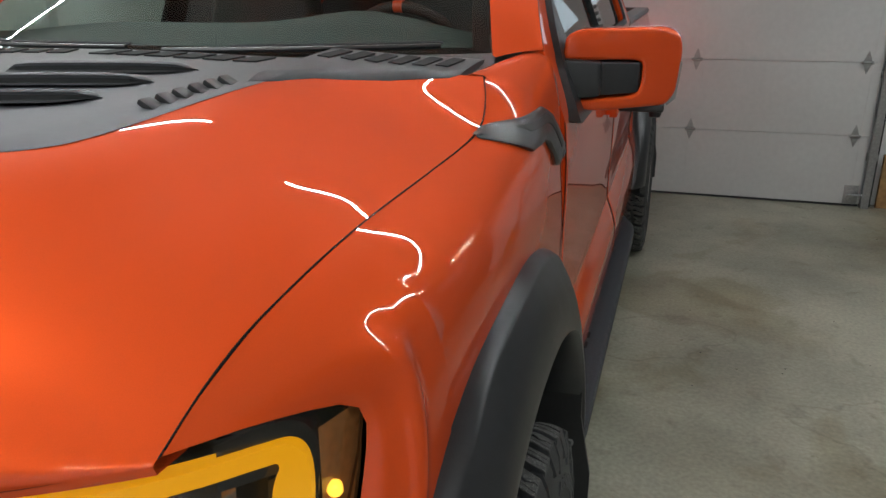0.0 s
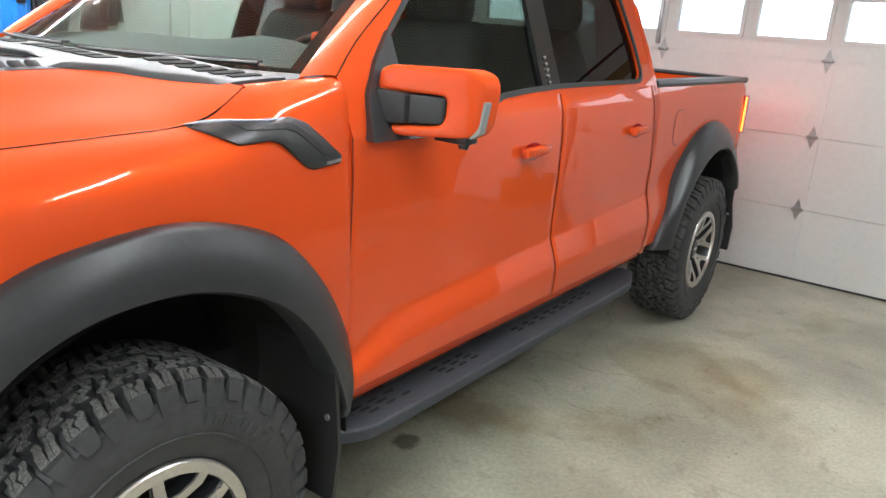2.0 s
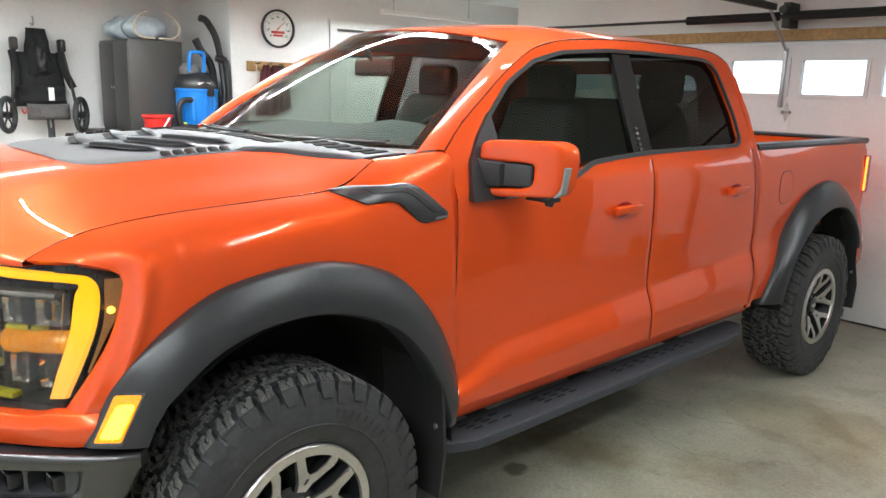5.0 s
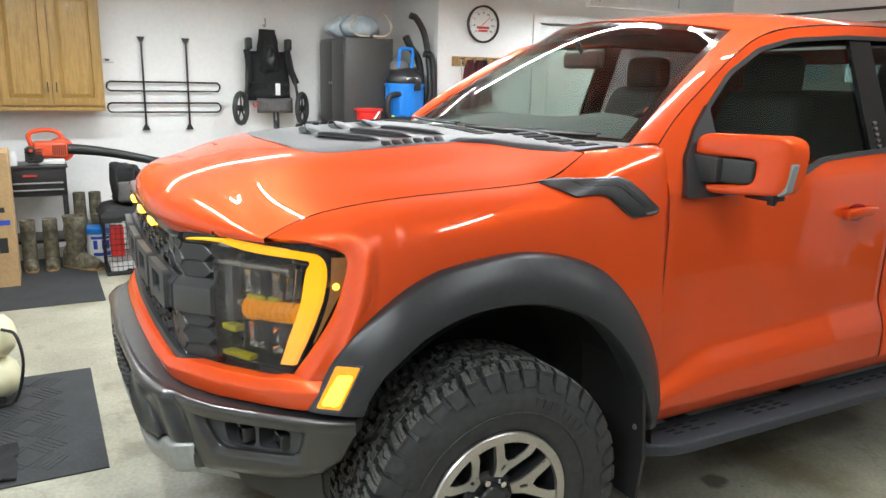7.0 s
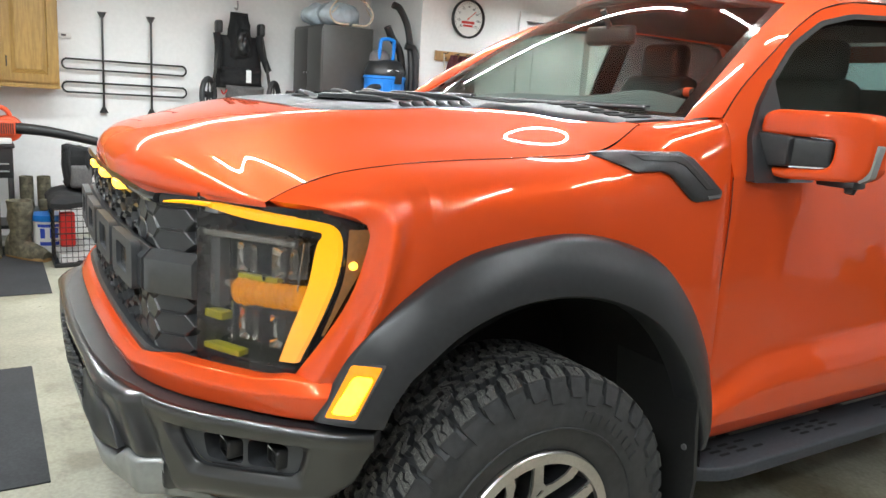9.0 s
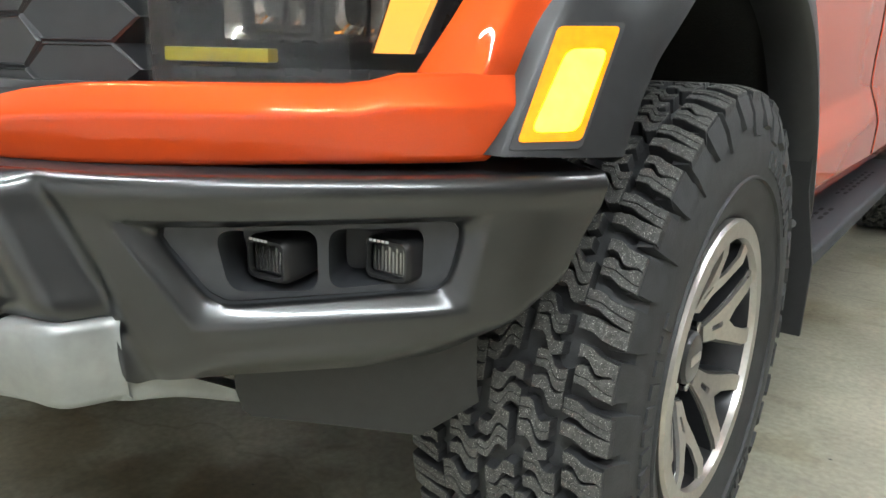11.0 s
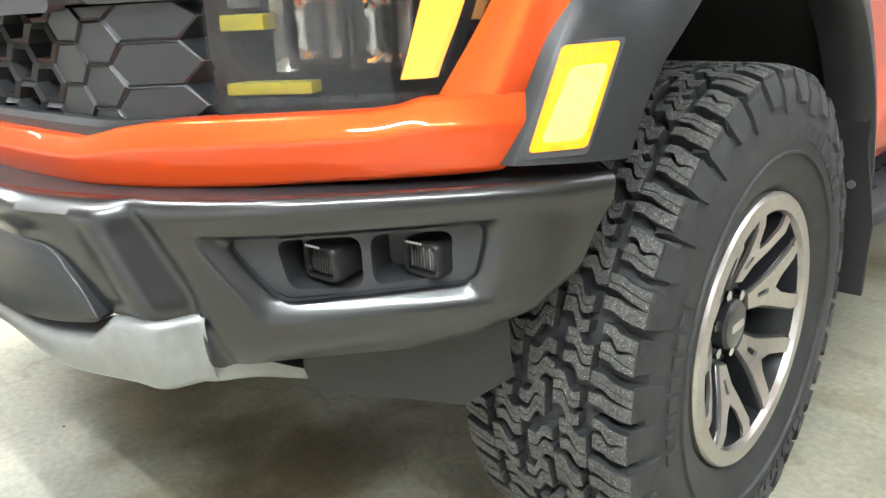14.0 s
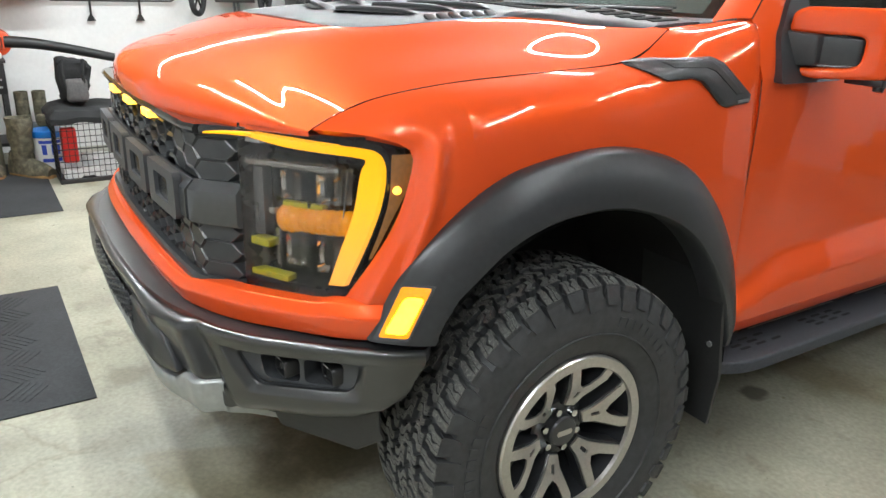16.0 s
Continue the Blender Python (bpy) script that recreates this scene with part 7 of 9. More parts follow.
# handles
for y0, z, who in ((1.535, 1.212, 0), (2.512, 1.226, 1)):
    for side in (1, -1):
        hd = new("door_handle")
        hd.parent = (front_doors, rear_doors)[who][0 if side > 0 else 1]
        bm = bmesh.new()
        pts = rounded([(y0, z - 0.018), (y0 + 0.135, z - 0.008), (y0 + 0.178, z + 0.004), (y0 + 0.178, z + 0.020), (y0 + 0.13, z + 0.024), (y0 + 0.03, z + 0.022), (y0, z + 0.016)], 0.006, 2)
        pillow(bm, pts, lambda u, v, d: V(1.016 - d - 0.010 * abs((u - y0 - 0.09) / 0.09) ** 2, u, v), 0.024, 0.008)
        ob = bm if side > 0 else flipped(bm)
        part("handle_bar", ob, ORANGE, hd.parent, "orange painted door handle", smooth=45)
        for yy in (y0 + 0.022, y0 + 0.155):
            bm = bmesh.new()
            box(bm, 0.968, 0.998, yy - 0.016, yy + 0.016, z - 0.010, z + 0.016, 0.004)
            ob = bm if side > 0 else flipped(bm)
            part("handle_foot", ob, ORANGE, hd.parent, smooth=45)
        bm = bmesh.new()
        # flat dark red disc: the cup's shade is put into its colour
        outline = [(y0 + 0.09 + 0.062 * math.cos(a), z + 0.034 * math.sin(a)) for a in (2 * math.pi * k / 24 for k in range(24))]
        plate(bm, outline, [], lambda u, v, d: V(side_x(u, v) + 0.0015 - d, u, v), 0.003)
        ob = bm if side > 0 else flipped(bm)
        part("handle_cup", ob, REDLENS_SHADE, hd.parent, "handle cup with its shade painted dark red", smooth=20)
        bpy.data.objects.remove(hd)

# running boards
for side in (1, -1):
    rb = new("running_board")
    rb.parent = truck
    rb.location = V(side * 1.0, -0.05, 0.4)
    tagged(rb, "black textured running board with slotted treads")
    bm = bmesh.new()
    out = rounded([(0.88, 0.60), (0.985, 0.60), (1.036, 0.70), (1.045, 0.78), (1.045, 2.56), (1.034, 2.66), (0.965, 2.84), (0.88, 2.84)], 0.03, 4)
    pillow(bm, [(side * x, y) for x, y in out], lambda u, v, d: V(u, v, 0.477 - d), 0.040, 0.012)
    deck = part("deck", bm, BOARD, rb, smooth=40)
    slots = [(0.922 + r * 0.024, 0.735 + c * 0.078 + r * 0.016) for r in range(3) for c in range(3 if r != 1 else 2)]
    slots += [(0.925 + r * 0.024, 1.13 + c * 0.078 + r * 0.016) for r in range(3) for c in range(3)]
    slots += [(0.935 + r * 0.022, 1.66 + c * 0.088 + r * 0.016) for r in range(2) for c in range(8)]
    for x, y in slots:
        bm = bmesh.new()
        plate(bm, rounded([(side * x, y), (side * (x + 0.011), y), (side * (x + 0.011), y + 0.045), (side * x, y + 0.045)], 0.004, 2), [], lambda u, v, d: V(u, v, 0.4782 - d), 0.002)
        part("tread_slot", bm, LINER, rb, "black slot", smooth=0)
    for y in (0.95, 1.6, 2.4):
        bm = bmesh.new()
        box(bm, side * 0.70, side * 0.95, y - 0.03, y + 0.03, 0.41, 0.45, 0.005)
        part("bracket", bm, DARKSTEEL, rb)

# bed
BED0, BED1, BEDTOP = 2.892, 4.475, 1.425


def bed_low(y):
    best = 0.60
    for a, b in zip(REAR_OUT, REAR_OUT[1:]):
        lo, hi = min(a.x, b.x), max(a.x, b.x)
        if lo <= y - AXLE_R <= hi and hi > lo:
            best = max(best, a.y + (b.y - a.y) * (y - AXLE_R - a.x) / (b.x - a.x) - 0.03)
    return best


side_panel("bed_side", lambda z: BED0, lambda z: BED1 - 0.02, bed_low, lambda y: BEDTOP, 40, 18)
bm = bmesh.new()
grid = [[V(side_x(3.5, z) - 0.004 - 0.03 * t ** 2, BED1 - 0.02 + 0.05 * t, z) for t in span(0, 1, 5)] for z in span(0.70, BEDTOP, 12)]
skin(bm, grid)
both("bed_corner", bm, ORANGE, truck)
bm = bmesh.new()
rows = []
for y in span(BED0, BED1 + 0.025, 10):
    z = BEDTOP + 0.006
    rows.append([V(0.925, y, z - 0.022), V(0.935, y, z), V(0.925, y, z + 0.016), V(0.85, y, z + 0.018), V(0.835, y, z + 0.008), V(0.835, y, z - 0.02)])
skin(bm, rows, True, True)
rails = both("bed_rail_cap", bm, SATIN, truck, "black bed rail cap")
bm = bmesh.new()
grid = [[V(0.83 - 0.0 * z, y, z) for y in span(BED0, BED1, 4)] for z in (0.88, 1.42)]
skin(bm, grid)
both("bed_inner_wall", bm, ORANGE, truck)
bm = bmesh.new()
box(bm, -0.84, 0.84, BED0, BED1, 0.84, 0.88)
part("bed_floor", bm, POCKET, truck, "black bed liner floor")
bm = bmesh.new()
box(bm, -0.83, 0.83, BED0 + 0.002, BED0 + 0.03, 0.88, 1.425, 0.004)
part("bed_front_wall", bm, ORANGE, truck)
tg = bmesh.new()
box(tg, -0.86, 0.86, BED1 - 0.03, BED1 + 0.035, 0.78, 1.425, 0.012)
tailgate = part("tailgate", tg, ORANGE, truck)
bm = bmesh.new()
box(bm, -0.86, 0.86, BED1 - 0.045, BED1 + 0.055, 1.426, 1.448, 0.008)
part("tailgate_cap", bm, SATIN, tailgate, "black tailgate cap")
bm = bmesh.new()
box(bm, -0.95, 0.95, BED1 + 0.02, BED1 + 0.16, 0.58, 0.74, 0.03, 3)
part("rear_bumper", bm, BUMPER, truck, "dark satin rear bumper")
for side in (1, -1):
    tl = new("tail_lamp")
    tl.parent = truck
    tl.location = V(side * 0.93, 2.66, 1.2)
    tagged(tl, "tail lamp with a lit strip")

    def tp(name, bm, mat, label):
        if side < 0:
            o = flipped(bm)
            bm.free()
            bm = o
        part(name, bm, mat, tl, label)
    bm = bmesh.new()
    box(bm, 0.885, 0.962, BED1 - 0.075, BED1 + 0.04, 1.08, 1.335, 0.015, 3)
    tp("lamp_shell", bm, REDLENS_SHADE, "dark red lamp shell")
    bm = bmesh.new()
    box(bm, 0.955, 0.968, BED1 - 0.062, BED1 - 0.036, 1.10, 1.325, 0.005, 2)
    tp("lit_strip", bm, REDLIT, "glowing orange-red strip")
    bm = bmesh.new()
    box(bm, 0.892, 0.955, BED1 + 0.038, BED1 + 0.046, 1.095, 1.32, 0.003, 2)
    tp("rear_lens", bm, REDREAR, "glowing red rear lens")
# fuel door
bm = bmesh.new()
pts = [(3.22 + 0.085 * math.copysign(abs(math.cos(a)) ** 0.75, math.cos(a)), 1.20 + 0.095 * math.copysign(abs(math.sin(a)) ** 0.75, math.sin(a))) for a in (2 * math.pi * k / 40 for k in range(40))]
plate(bm, pts, [shrink(pts, 0.003)], lambda u, v, d: V(side_x(u, v) + 0.0012 - d, u, v), 0.003)
part("fuel_door_gap", bm, LAMPDARK, truck, "thin dark gap round the fuel door", smooth=20)
bm = bmesh.new()
plate(bm, shrink(pts, 0.0035), [], lambda u, v, d: V(side_x(u, v) + 0.002 - d, u, v), 0.003)
part("fuel_door", bm, ORANGE, truck, smooth=20)

# ---- cabin ----
bm = bmesh.new()
rows = []
for x in span(-0.86, 0.86, 24):
    hump = 0.035 * math.exp(-((x - 0.40) / 0.2) ** 2)
    fall = 0.03 * step(0.35, 0.85, abs(x))
    rows.append([V(x, 0.38 + 0.25 * (x / 0.8) ** 2, 1.440), V(x, 0.62 + 0.06 * (x / 0.8) ** 2, 1.478 - fall * 0.5), V(x, 0.76, 1.512 - fall + hump * 0.4), V(x, 0.86, 1.528 - fall + hump), V(x, 0.95, 1.518 - fall + hump), V(x, 0.985, 1.47 - fall + hump * 0.6), V(x, 0.995, 1.30), V(x, 0.94, 1.0)])
skin(bm, rows)
dash = part("dashboard", bm, DASH, truck, "grey-green soft dashboard", smooth=50)
bm = bmesh.new()
box(bm, -0.16, 0.16, 0.93, 0.985, 1.26, 1.452, 0.012)
part("screen", bm, GLOSSBLACK, dash, "dark centre screen")
bm = bmesh.new()
c, ax = V(0.42, 1.13, 1.395), V(0, 0.92, 0.42)
rows = []
up = V(0, -0.42, 0.92)
sd = V(1, 0, 0)
for k in range(40):
    a = 2 * math.pi * k / 40
    o = c + (sd * math.cos(a) + up * math.sin(a)) * 0.185
    d = (sd * math.cos(a) + up * math.sin(a))
    rows.append([o + (d * math.cos(b) + ax * math.sin(b)) * 0.016 for b in (2 * math.pi * m / 10 for m in range(10))])
skin(bm, rows + [rows[0]], True)
for a in (math.pi * 0.5, math.pi * 1.08, -math.pi * 0.08):
    if a != math.pi * 0.5:
        hose(bm, [c, c + (sd * math.cos(a) + up * math.sin(a)) * 0.18], 0.018, 8, 2)
hose(bm, [c, c - up * 0.18], 0.02, 8, 2)
rod(bm, c - ax * 0.02, c + ax * 0.03, 0.075, 0.065, seg=20)
swheel = part("steering_wheel", bm, CABINBLACK, truck, "black steering wheel")
bm = bmesh.new()
hose(bm, [c + (sd * math.cos(a) + up * math.sin(a)) * 0.186 for a in (1.50, 1.57, 1.64)], 0.0175, 10, 3)
part("wheel_mark", bm, ORANGEPLASTIC, swheel, "orange mark on the rim")


def seat(x, y, wide, name, heads):
    st = new(name)
    st.parent = truck
    st.location = V(x, y - 1.8, 0.9)
    tagged(st, "dark leather seat")
    bm = bmesh.new()
    box(bm, x - wide / 2, x + wide / 2, y - 0.50, y + 0.05, 0.92, 1.08, 0.05, 3)
    part("cushion", bm, SEATCLOTH, st)
    bm = bmesh.new()
    box(bm, x - wide / 2, x + wide / 2, -0.07, 0.07, 0, 0.64, 0.065, 5)
    bmesh.ops.subdivide_edges(bm, edges=[e for e in bm.edges if abs((e.verts[0].co - e.verts[1].co).z) > 0.3], cuts=6, use_grid_fill=True)
    for v in bm.verts:
        f = v.co.z / 0.66
        v.co.x = x + (v.co.x - x) * (1 - 0.30 * f ** 3)
        v.co.y += y + 0.16 * f
        v.co.z += 1.02
    part("backrest", bm, SEATCLOTH, st)
    for hx in heads:
        bm = bmesh.new()
        box(bm, x + hx - 0.125, x + hx + 0.125, y + 0.11, y + 0.23, 1.64, 1.815, 0.056, 5)
        hr = part("headrest", bm, SEATCLOTH, st)
        bm = bmesh.new()
        for px in (-0.06, 0.06):
            rod(bm, (x + hx + px, y + 0.16, 1.6), (x + hx + px, y + 0.17, 1.70), 0.007, seg=8)
        part("post", bm, CHROME, st, "chrome post")


seat(0.40, 1.62, 0.52, "front_seat", (0,))
seat(-0.40, 1.62, 0.52, "front_seat", (0,))
seat(0.0, 2.55, 1.40, "rear_bench", (-0.42, 0.42))
bm = bmesh.new()
box(bm, -0.90, 0.90, 0.6, 2.84, 0.62, 0.70)
part("cabin_floor", bm, CABINBLACK, truck, "black cabin floor")
bm = bmesh.new()
grid = [[V(0.90 - 0.05 * step(1.1, 1.4, z), y, z) for y in span(0.70, 2.80, 8)] for z in span(0.70, 1.40, 5)]
skin(bm, grid)
both("door_trim", bm, CABINBLACK, truck, "black inner door trim")
bm = bmesh.new()
skin(bm, [[V(x, y, 1.872 + 0.02 * (1 - (x / 0.66) ** 2)) for x in span(-0.62, 0.62, 6)] for y in (1.30, 2.0, 2.70)])
part("headliner", bm, HEADLINER, truck, "dark headliner, red-brown with the windscreen's reflection painted in")
bm = bmesh.new()
box(bm, -0.13, 0.13, 1.02, 1.06, 1.735, 1.81, 0.02, 3)
rod(bm, (0, 1.03, 1.80), (0, 0.985, 1.865), 0.012, seg=8)
part("cabin_mirror", bm, CABINBLACK, truck, "dark interior mirror")

# ---- things along the walls ----
def oak_cabinet(y0, y1):
    cab = thing("wall_cabinet", "honey oak wall cabinet with two raised-panel doors", "cabinet", (-5.19, (y0 + y1) / 2, 1.346), group="oak wall cabinets")
    bm = bmesh.new()
    box(bm, -5.345, -5.04, y0, y1, 1.346, 2.42, 0.004)
    part("body", bm, OAK, cab, smooth=0)
    bm = bmesh.new()
    box(bm, -5.345, -5.03, y0 - 0.003, y1 + 0.003, 1.325, 1.352, 0.003)
    part("bottom_rail", bm, OAK, cab, smooth=0)
    m = (y0 + y1) / 2
    for a, b, hy in ((y0 + 0.02, m - 0.004, m - 0.035), (m + 0.004, y1 - 0.02, m + 0.035)):
        bm = bmesh.new()
        plate(bm, [(a, 1.375), (b, 1.375), (b, 2.39), (a, 2.39)], [[(a + 0.065, 1.44), (b - 0.065, 1.44), (b - 0.065, 2.325), (a + 0.065, 2.325)]], lambda u, v, d: (-5.018 - d, u, v), 0.02)
        dr = part("door", bm, OAK, cab, smooth=0)
        bm = bmesh.new()
        rows = []
        for inset, x in ((0.062, -5.036), (0.070, -5.034), (0.10, -5.022), (0.104, -5.021)):
            rows.append([V(x, a + inset, 1.375 + inset), V(x, b - inset, 1.375 + inset), V(x, b - inset, 2.39 - inset), V(x, a + inset, 2.39 - inset)])
        skin(bm, rows, True, True)
        part("raised_panel", bm, OAK, dr, smooth=0)
        bm = bmesh.new()
        rod(bm, (-5.018, hy, 1.50), (-4.998, hy, 1.50), 0.004, seg=8)
        rod(bm, (-5.018, hy, 1.57), (-4.998, hy, 1.57), 0.004, seg=8)
        rod(bm, (-4.998, hy, 1.49), (-4.998, hy, 1.58), 0.005, seg=8)
        part("handle", bm, DARKSTEEL, dr, "small bronze pull handle")


oak_cabinet(-1.40, -0.545)
oak_cabinet(-2.28, -1.425)

rack = thing("wall_rack", "black iron wall rack with two looped rails", "rack", (-5.34, 0.04, 1.1))
for y in (-0.165, 0.252):
    bm = bmesh.new()
    box(bm, -5.322, -5.310, y - 0.009, y + 0.009, 1.14, 2.015, 0.002)
    for z, s in ((2.02, -1), (1.125, 1)):
        plate(bm, [(y - 0.036, z), (y + 0.036, z), (y + 0.012, z + s * 0.05), (y - 0.012, z + s * 0.05)], [], lambda u, v, d: (-5.345 + d, u, v), 0.04)
    part("upright", bm, BLACKIRON, rack)
for z0, z1 in ((1.505, 1.592), (1.300, 1.390)):
    bm = bmesh.new()
    pts = []
    r = (z1 - z0) / 2
    zc = (z0 + z1) / 2
    for k in range(9):
        a = -math.pi / 2 + math.pi * k / 8
        pts.append((-5.30, 0.52 + r * math.cos(a), zc + r * math.sin(a)))
    pts += [(-5.30, 0.50, z1), (-5.30, 0.0, z1), (-5.30, -0.44, z1)]
    for k in range(9):
        a = math.pi / 2 + math.pi * k / 8
        pts.append((-5.30, -0.46 + r * math.cos(a), zc + r * math.sin(a)))
    pts += [(-5.30, -0.44, z0), (-5.30, 0.0, z0), (-5.30, 0.50, z0), pts[0]]
    hose(bm, pts, 0.0085, 8, 2)
    part("looped_rail", bm, BLACKIRON, rack)

bm = bmesh.new()
box(bm, -5.347, -5.32, -0.52, -0.42, 1.765, 1.815, 0.006)
th = solo("wall_thermostat", bm, WHITEPLASTIC, "small white thermostat on the wall", "thermostat")
bm = bmesh.new()
box(bm, -5.3215, -5.319, -0.50, -0.46, 1.782, 1.802, 0.001)
part("display", bm, GREYCLOTH, th, "grey display")

# folded stroller on a hook
st = thing("folded_stroller", "folded black jogging stroller hung on the wall", "stroller", (-5.15, 1.05, 1.1))


def tyre_ring(c, axis, r, thick, seg=28):
    axis = Vector(axis).normalized()
    rows = []
    for d in ring(c, axis, 1.0, seg, (0, 0, 1)):
        d = d - Vector(c)
        rows.append([Vector(c) + d * (r + thick * math.cos(b)) + axis * (thick * math.sin(b)) for b in (2 * math.pi * m / 8 for m in range(8))])
    bm = bmesh.new()
    skin(bm, rows + [rows[0]], True)
    return bm


for y in (0.715, 1.352):
    c, axis = V(-5.06, y, 1.348), V(0.6, 0.8, 0)
    part("wheel", tyre_ring(c, axis, 0.148, 0.026), RUBBER, st, "black rubber wheel")
    bm = bmesh.new()
    for q in ring(c, axis, 0.135, 5, (0, 0, 1)):
        rod(bm, c, q, 0.011, 0.007, seg=6)
    ax_n = axis.normalized()
    rod(bm, c - ax_n * 0.03, c + ax_n * 0.03, 0.03, seg=12)
    part("wheel_hub", bm, BLACKPLASTIC, st, "black spoked hub")
for y0, y1 in ((0.80, 0.84), (1.30, 1.25)):
    bm = bmesh.new()
    hose(bm, [(-5.12, y0 - (0.04 if y0 < 1 else -0.04), 1.36), (-5.12, y0, 1.62), (-5.16, y1, 1.95), (-5.20, y1, 2.04)], 0.015, 8, 5)
    part("frame_tube", bm, DARKSTEEL, st, "dark metal frame tube")
    bm = bmesh.new()
    hose(bm, [(-5.14, y0 + 0.02, 1.60), (-5.15, y1 - 0.01, 1.80), (-5.17, y1 - 0.02, 1.93)], 0.034, 10, 5)
    part("side_cover", bm, BLACKCLOTH, st, "black padded side cover")
    bm = bmesh.new()
    box(bm, -5.23, -5.13, y1 - 0.032, y1 + 0.032, 1.93, 2.05, 0.024, 3)
    part("grip", bm, BLACKPLASTIC, st, "black foam grip")


def cloth(y0, y1, z0, z1, x0, x1, seed, amount=0.03, taper=0.0):
    """A creased cloth pad."""
    bm = bmesh.new()
    rows = []
    for j in range(13):
        t = j / 12
        row = []
        for i in range(13):
            u = -1 + i / 6
            y = (y0 + y1) / 2 + u * (y1 - y0) / 2 * (1 - taper * t)
            z = z0 + (z1 - z0) * t
            bulge = (1 - u ** 4) * (1 - (2 * t - 1) ** 6)
            row.append(V(x0 + (x1 - x0) * bulge + amount * noise.noise(V(y * 14, z * 14, seed)) + amount * 0.5 * noise.noise(V(y * 40, z * 30, seed)), y, z))
        rows.append(row)
    sheet(bm, rows, 0.03, (-1, 0, 0))
    return bm


part("seat_back", cloth(0.83, 1.27, 1.42, 1.92, -5.24, -5.14, 3), BLACKCLOTH, st, "black creased fabric seat back")
part("seat_fold", cloth(0.90, 1.20, 1.66, 2.14, -5.22, -5.10, 9, 0.04, 0.45), BLACKCLOTH, st, "black folded fabric")
part("harness_pad", cloth(0.98, 1.12, 1.72, 1.98, -5.13, -5.07, 5, 0.03, 0.2), BLACKPLASTIC, st, "shiny black harness pad")
part("basket", cloth(0.90, 1.27, 1.30, 1.45, -5.12, -5.04, 12, 0.02), GREYCLOTH, st, "grey basket cover")
part("lap_belt", cloth(0.86, 1.25, 1.44, 1.62, -5.15, -5.08, 15, 0.04), BLACKCLOTH, st, "black fabric foot bag")
bm = bmesh.new()
box(bm, -5.065, -5.060, 1.075, 1.125, 1.48, 1.60, 0.001)
part("tag", bm, PAPER, st, "white paper tag")
bm = bmesh.new()
for y in (1.06, 1.10):
    hose(bm, [(-5.10, y, 1.34), (-5.08, y, 1.22), (-5.08, y, 1.14)], 0.012, 8, 3)
part("wheel_fork", bm, BLACKPLASTIC, st, "black front fork")
part("front_wheel", tyre_ring(V(-5.08, 1.08, 1.13), V(0.3, 0.95, 0), 0.075, 0.022), RUBBER, st, "small black front wheel")
bm = bmesh.new()
hose(bm, [(-5.10, 0.90, 1.40), (-5.07, 0.86, 1.36), (-5.08, 0.84, 1.40)], 0.006, 6, 3)
part("red_cord", bm, REDPLASTIC, st, "small red cord")
bm = bmesh.new()
hose(bm, [(-5.345, 1.04, 2.19), (-5.28, 1.04, 2.17), (-5.25, 1.04, 2.20), (-5.26, 1.04, 2.25)], 0.008, 8, 4)
solo("wall_hook", bm, GALV, "steel hook screwed to the wall", "hook")

# bench in the corner with locker, vacuum, bucket
bench = thing("workbench", "plain dark steel bench in the corner", "bench", (-4.65, 2.0, 0))
bm = bmesh.new()
box(bm, -5.33, -4.02, 1.45, 2.47, 1.16, 1.20, 0.006)
part("top", bm, LOCKERGREY, bench)
for x in (-5.28, -4.07):
    for y in (1.50, 2.42):
        bm = bmesh.new()
        box(bm, x - 0.025, x + 0.025, y - 0.025, y + 0.025, 0, 1.16, 0.004)
        part("leg", bm, DARKSTEEL, bench)
lk = thing("steel_locker", "dark grey steel locker with double doors", "locker", (-4.8, 1.86, 1.2))
bm = bmesh.new()
box(bm, -5.20, -4.45, 1.61, 2.12, 1.20, 2.06, 0.006)
part("body", bm, LOCKERGREY, lk)
for x0, x1 in ((-5.19, -4.83), (-4.82, -4.46)):
    bm = bmesh.new()
    box(bm, x0, x1, 1.598, 1.611, 1.235, 2.035, 0.004)
    dr = part("door", bm, LOCKERGREY, lk)
    bm = bmesh.new()
    rod(bm, (x1 - 0.03 if x0 < -5 else x0 + 0.03, 1.60, 1.62), (x1 - 0.03 if x0 < -5 else x0 + 0.03, 1.585, 1.62), 0.012, seg=12)
    part("lock", bm, CHROME, dr, "small round lock")
bm = bmesh.new()
for cx, cy, cz, rx, ry, rz in ((-4.95, 1.75, 2.17, 0.17, 0.16, 0.11), (-4.70, 1.85, 2.18, 0.20, 0.20, 0.12), (-4.85, 2.0, 2.15, 0.2, 0.12, 0.09)):
    start = len(bm.verts)
    bmesh.ops.create_icosphere(bm, subdivisions=4, radius=1, matrix=pose(cx, cy, cz) @ Matrix.Diagonal((rx, ry, rz, 1)))
for v in bm.verts:
    v.co += noise.noise_vector(v.co * 9) * 0.03
    v.co.z = max(v.co.z, 2.063)
solo("plastic_bag", bm, CLEARBAG, "crumpled translucent plastic bags lying on the locker", "bag")
bm = bmesh.new()
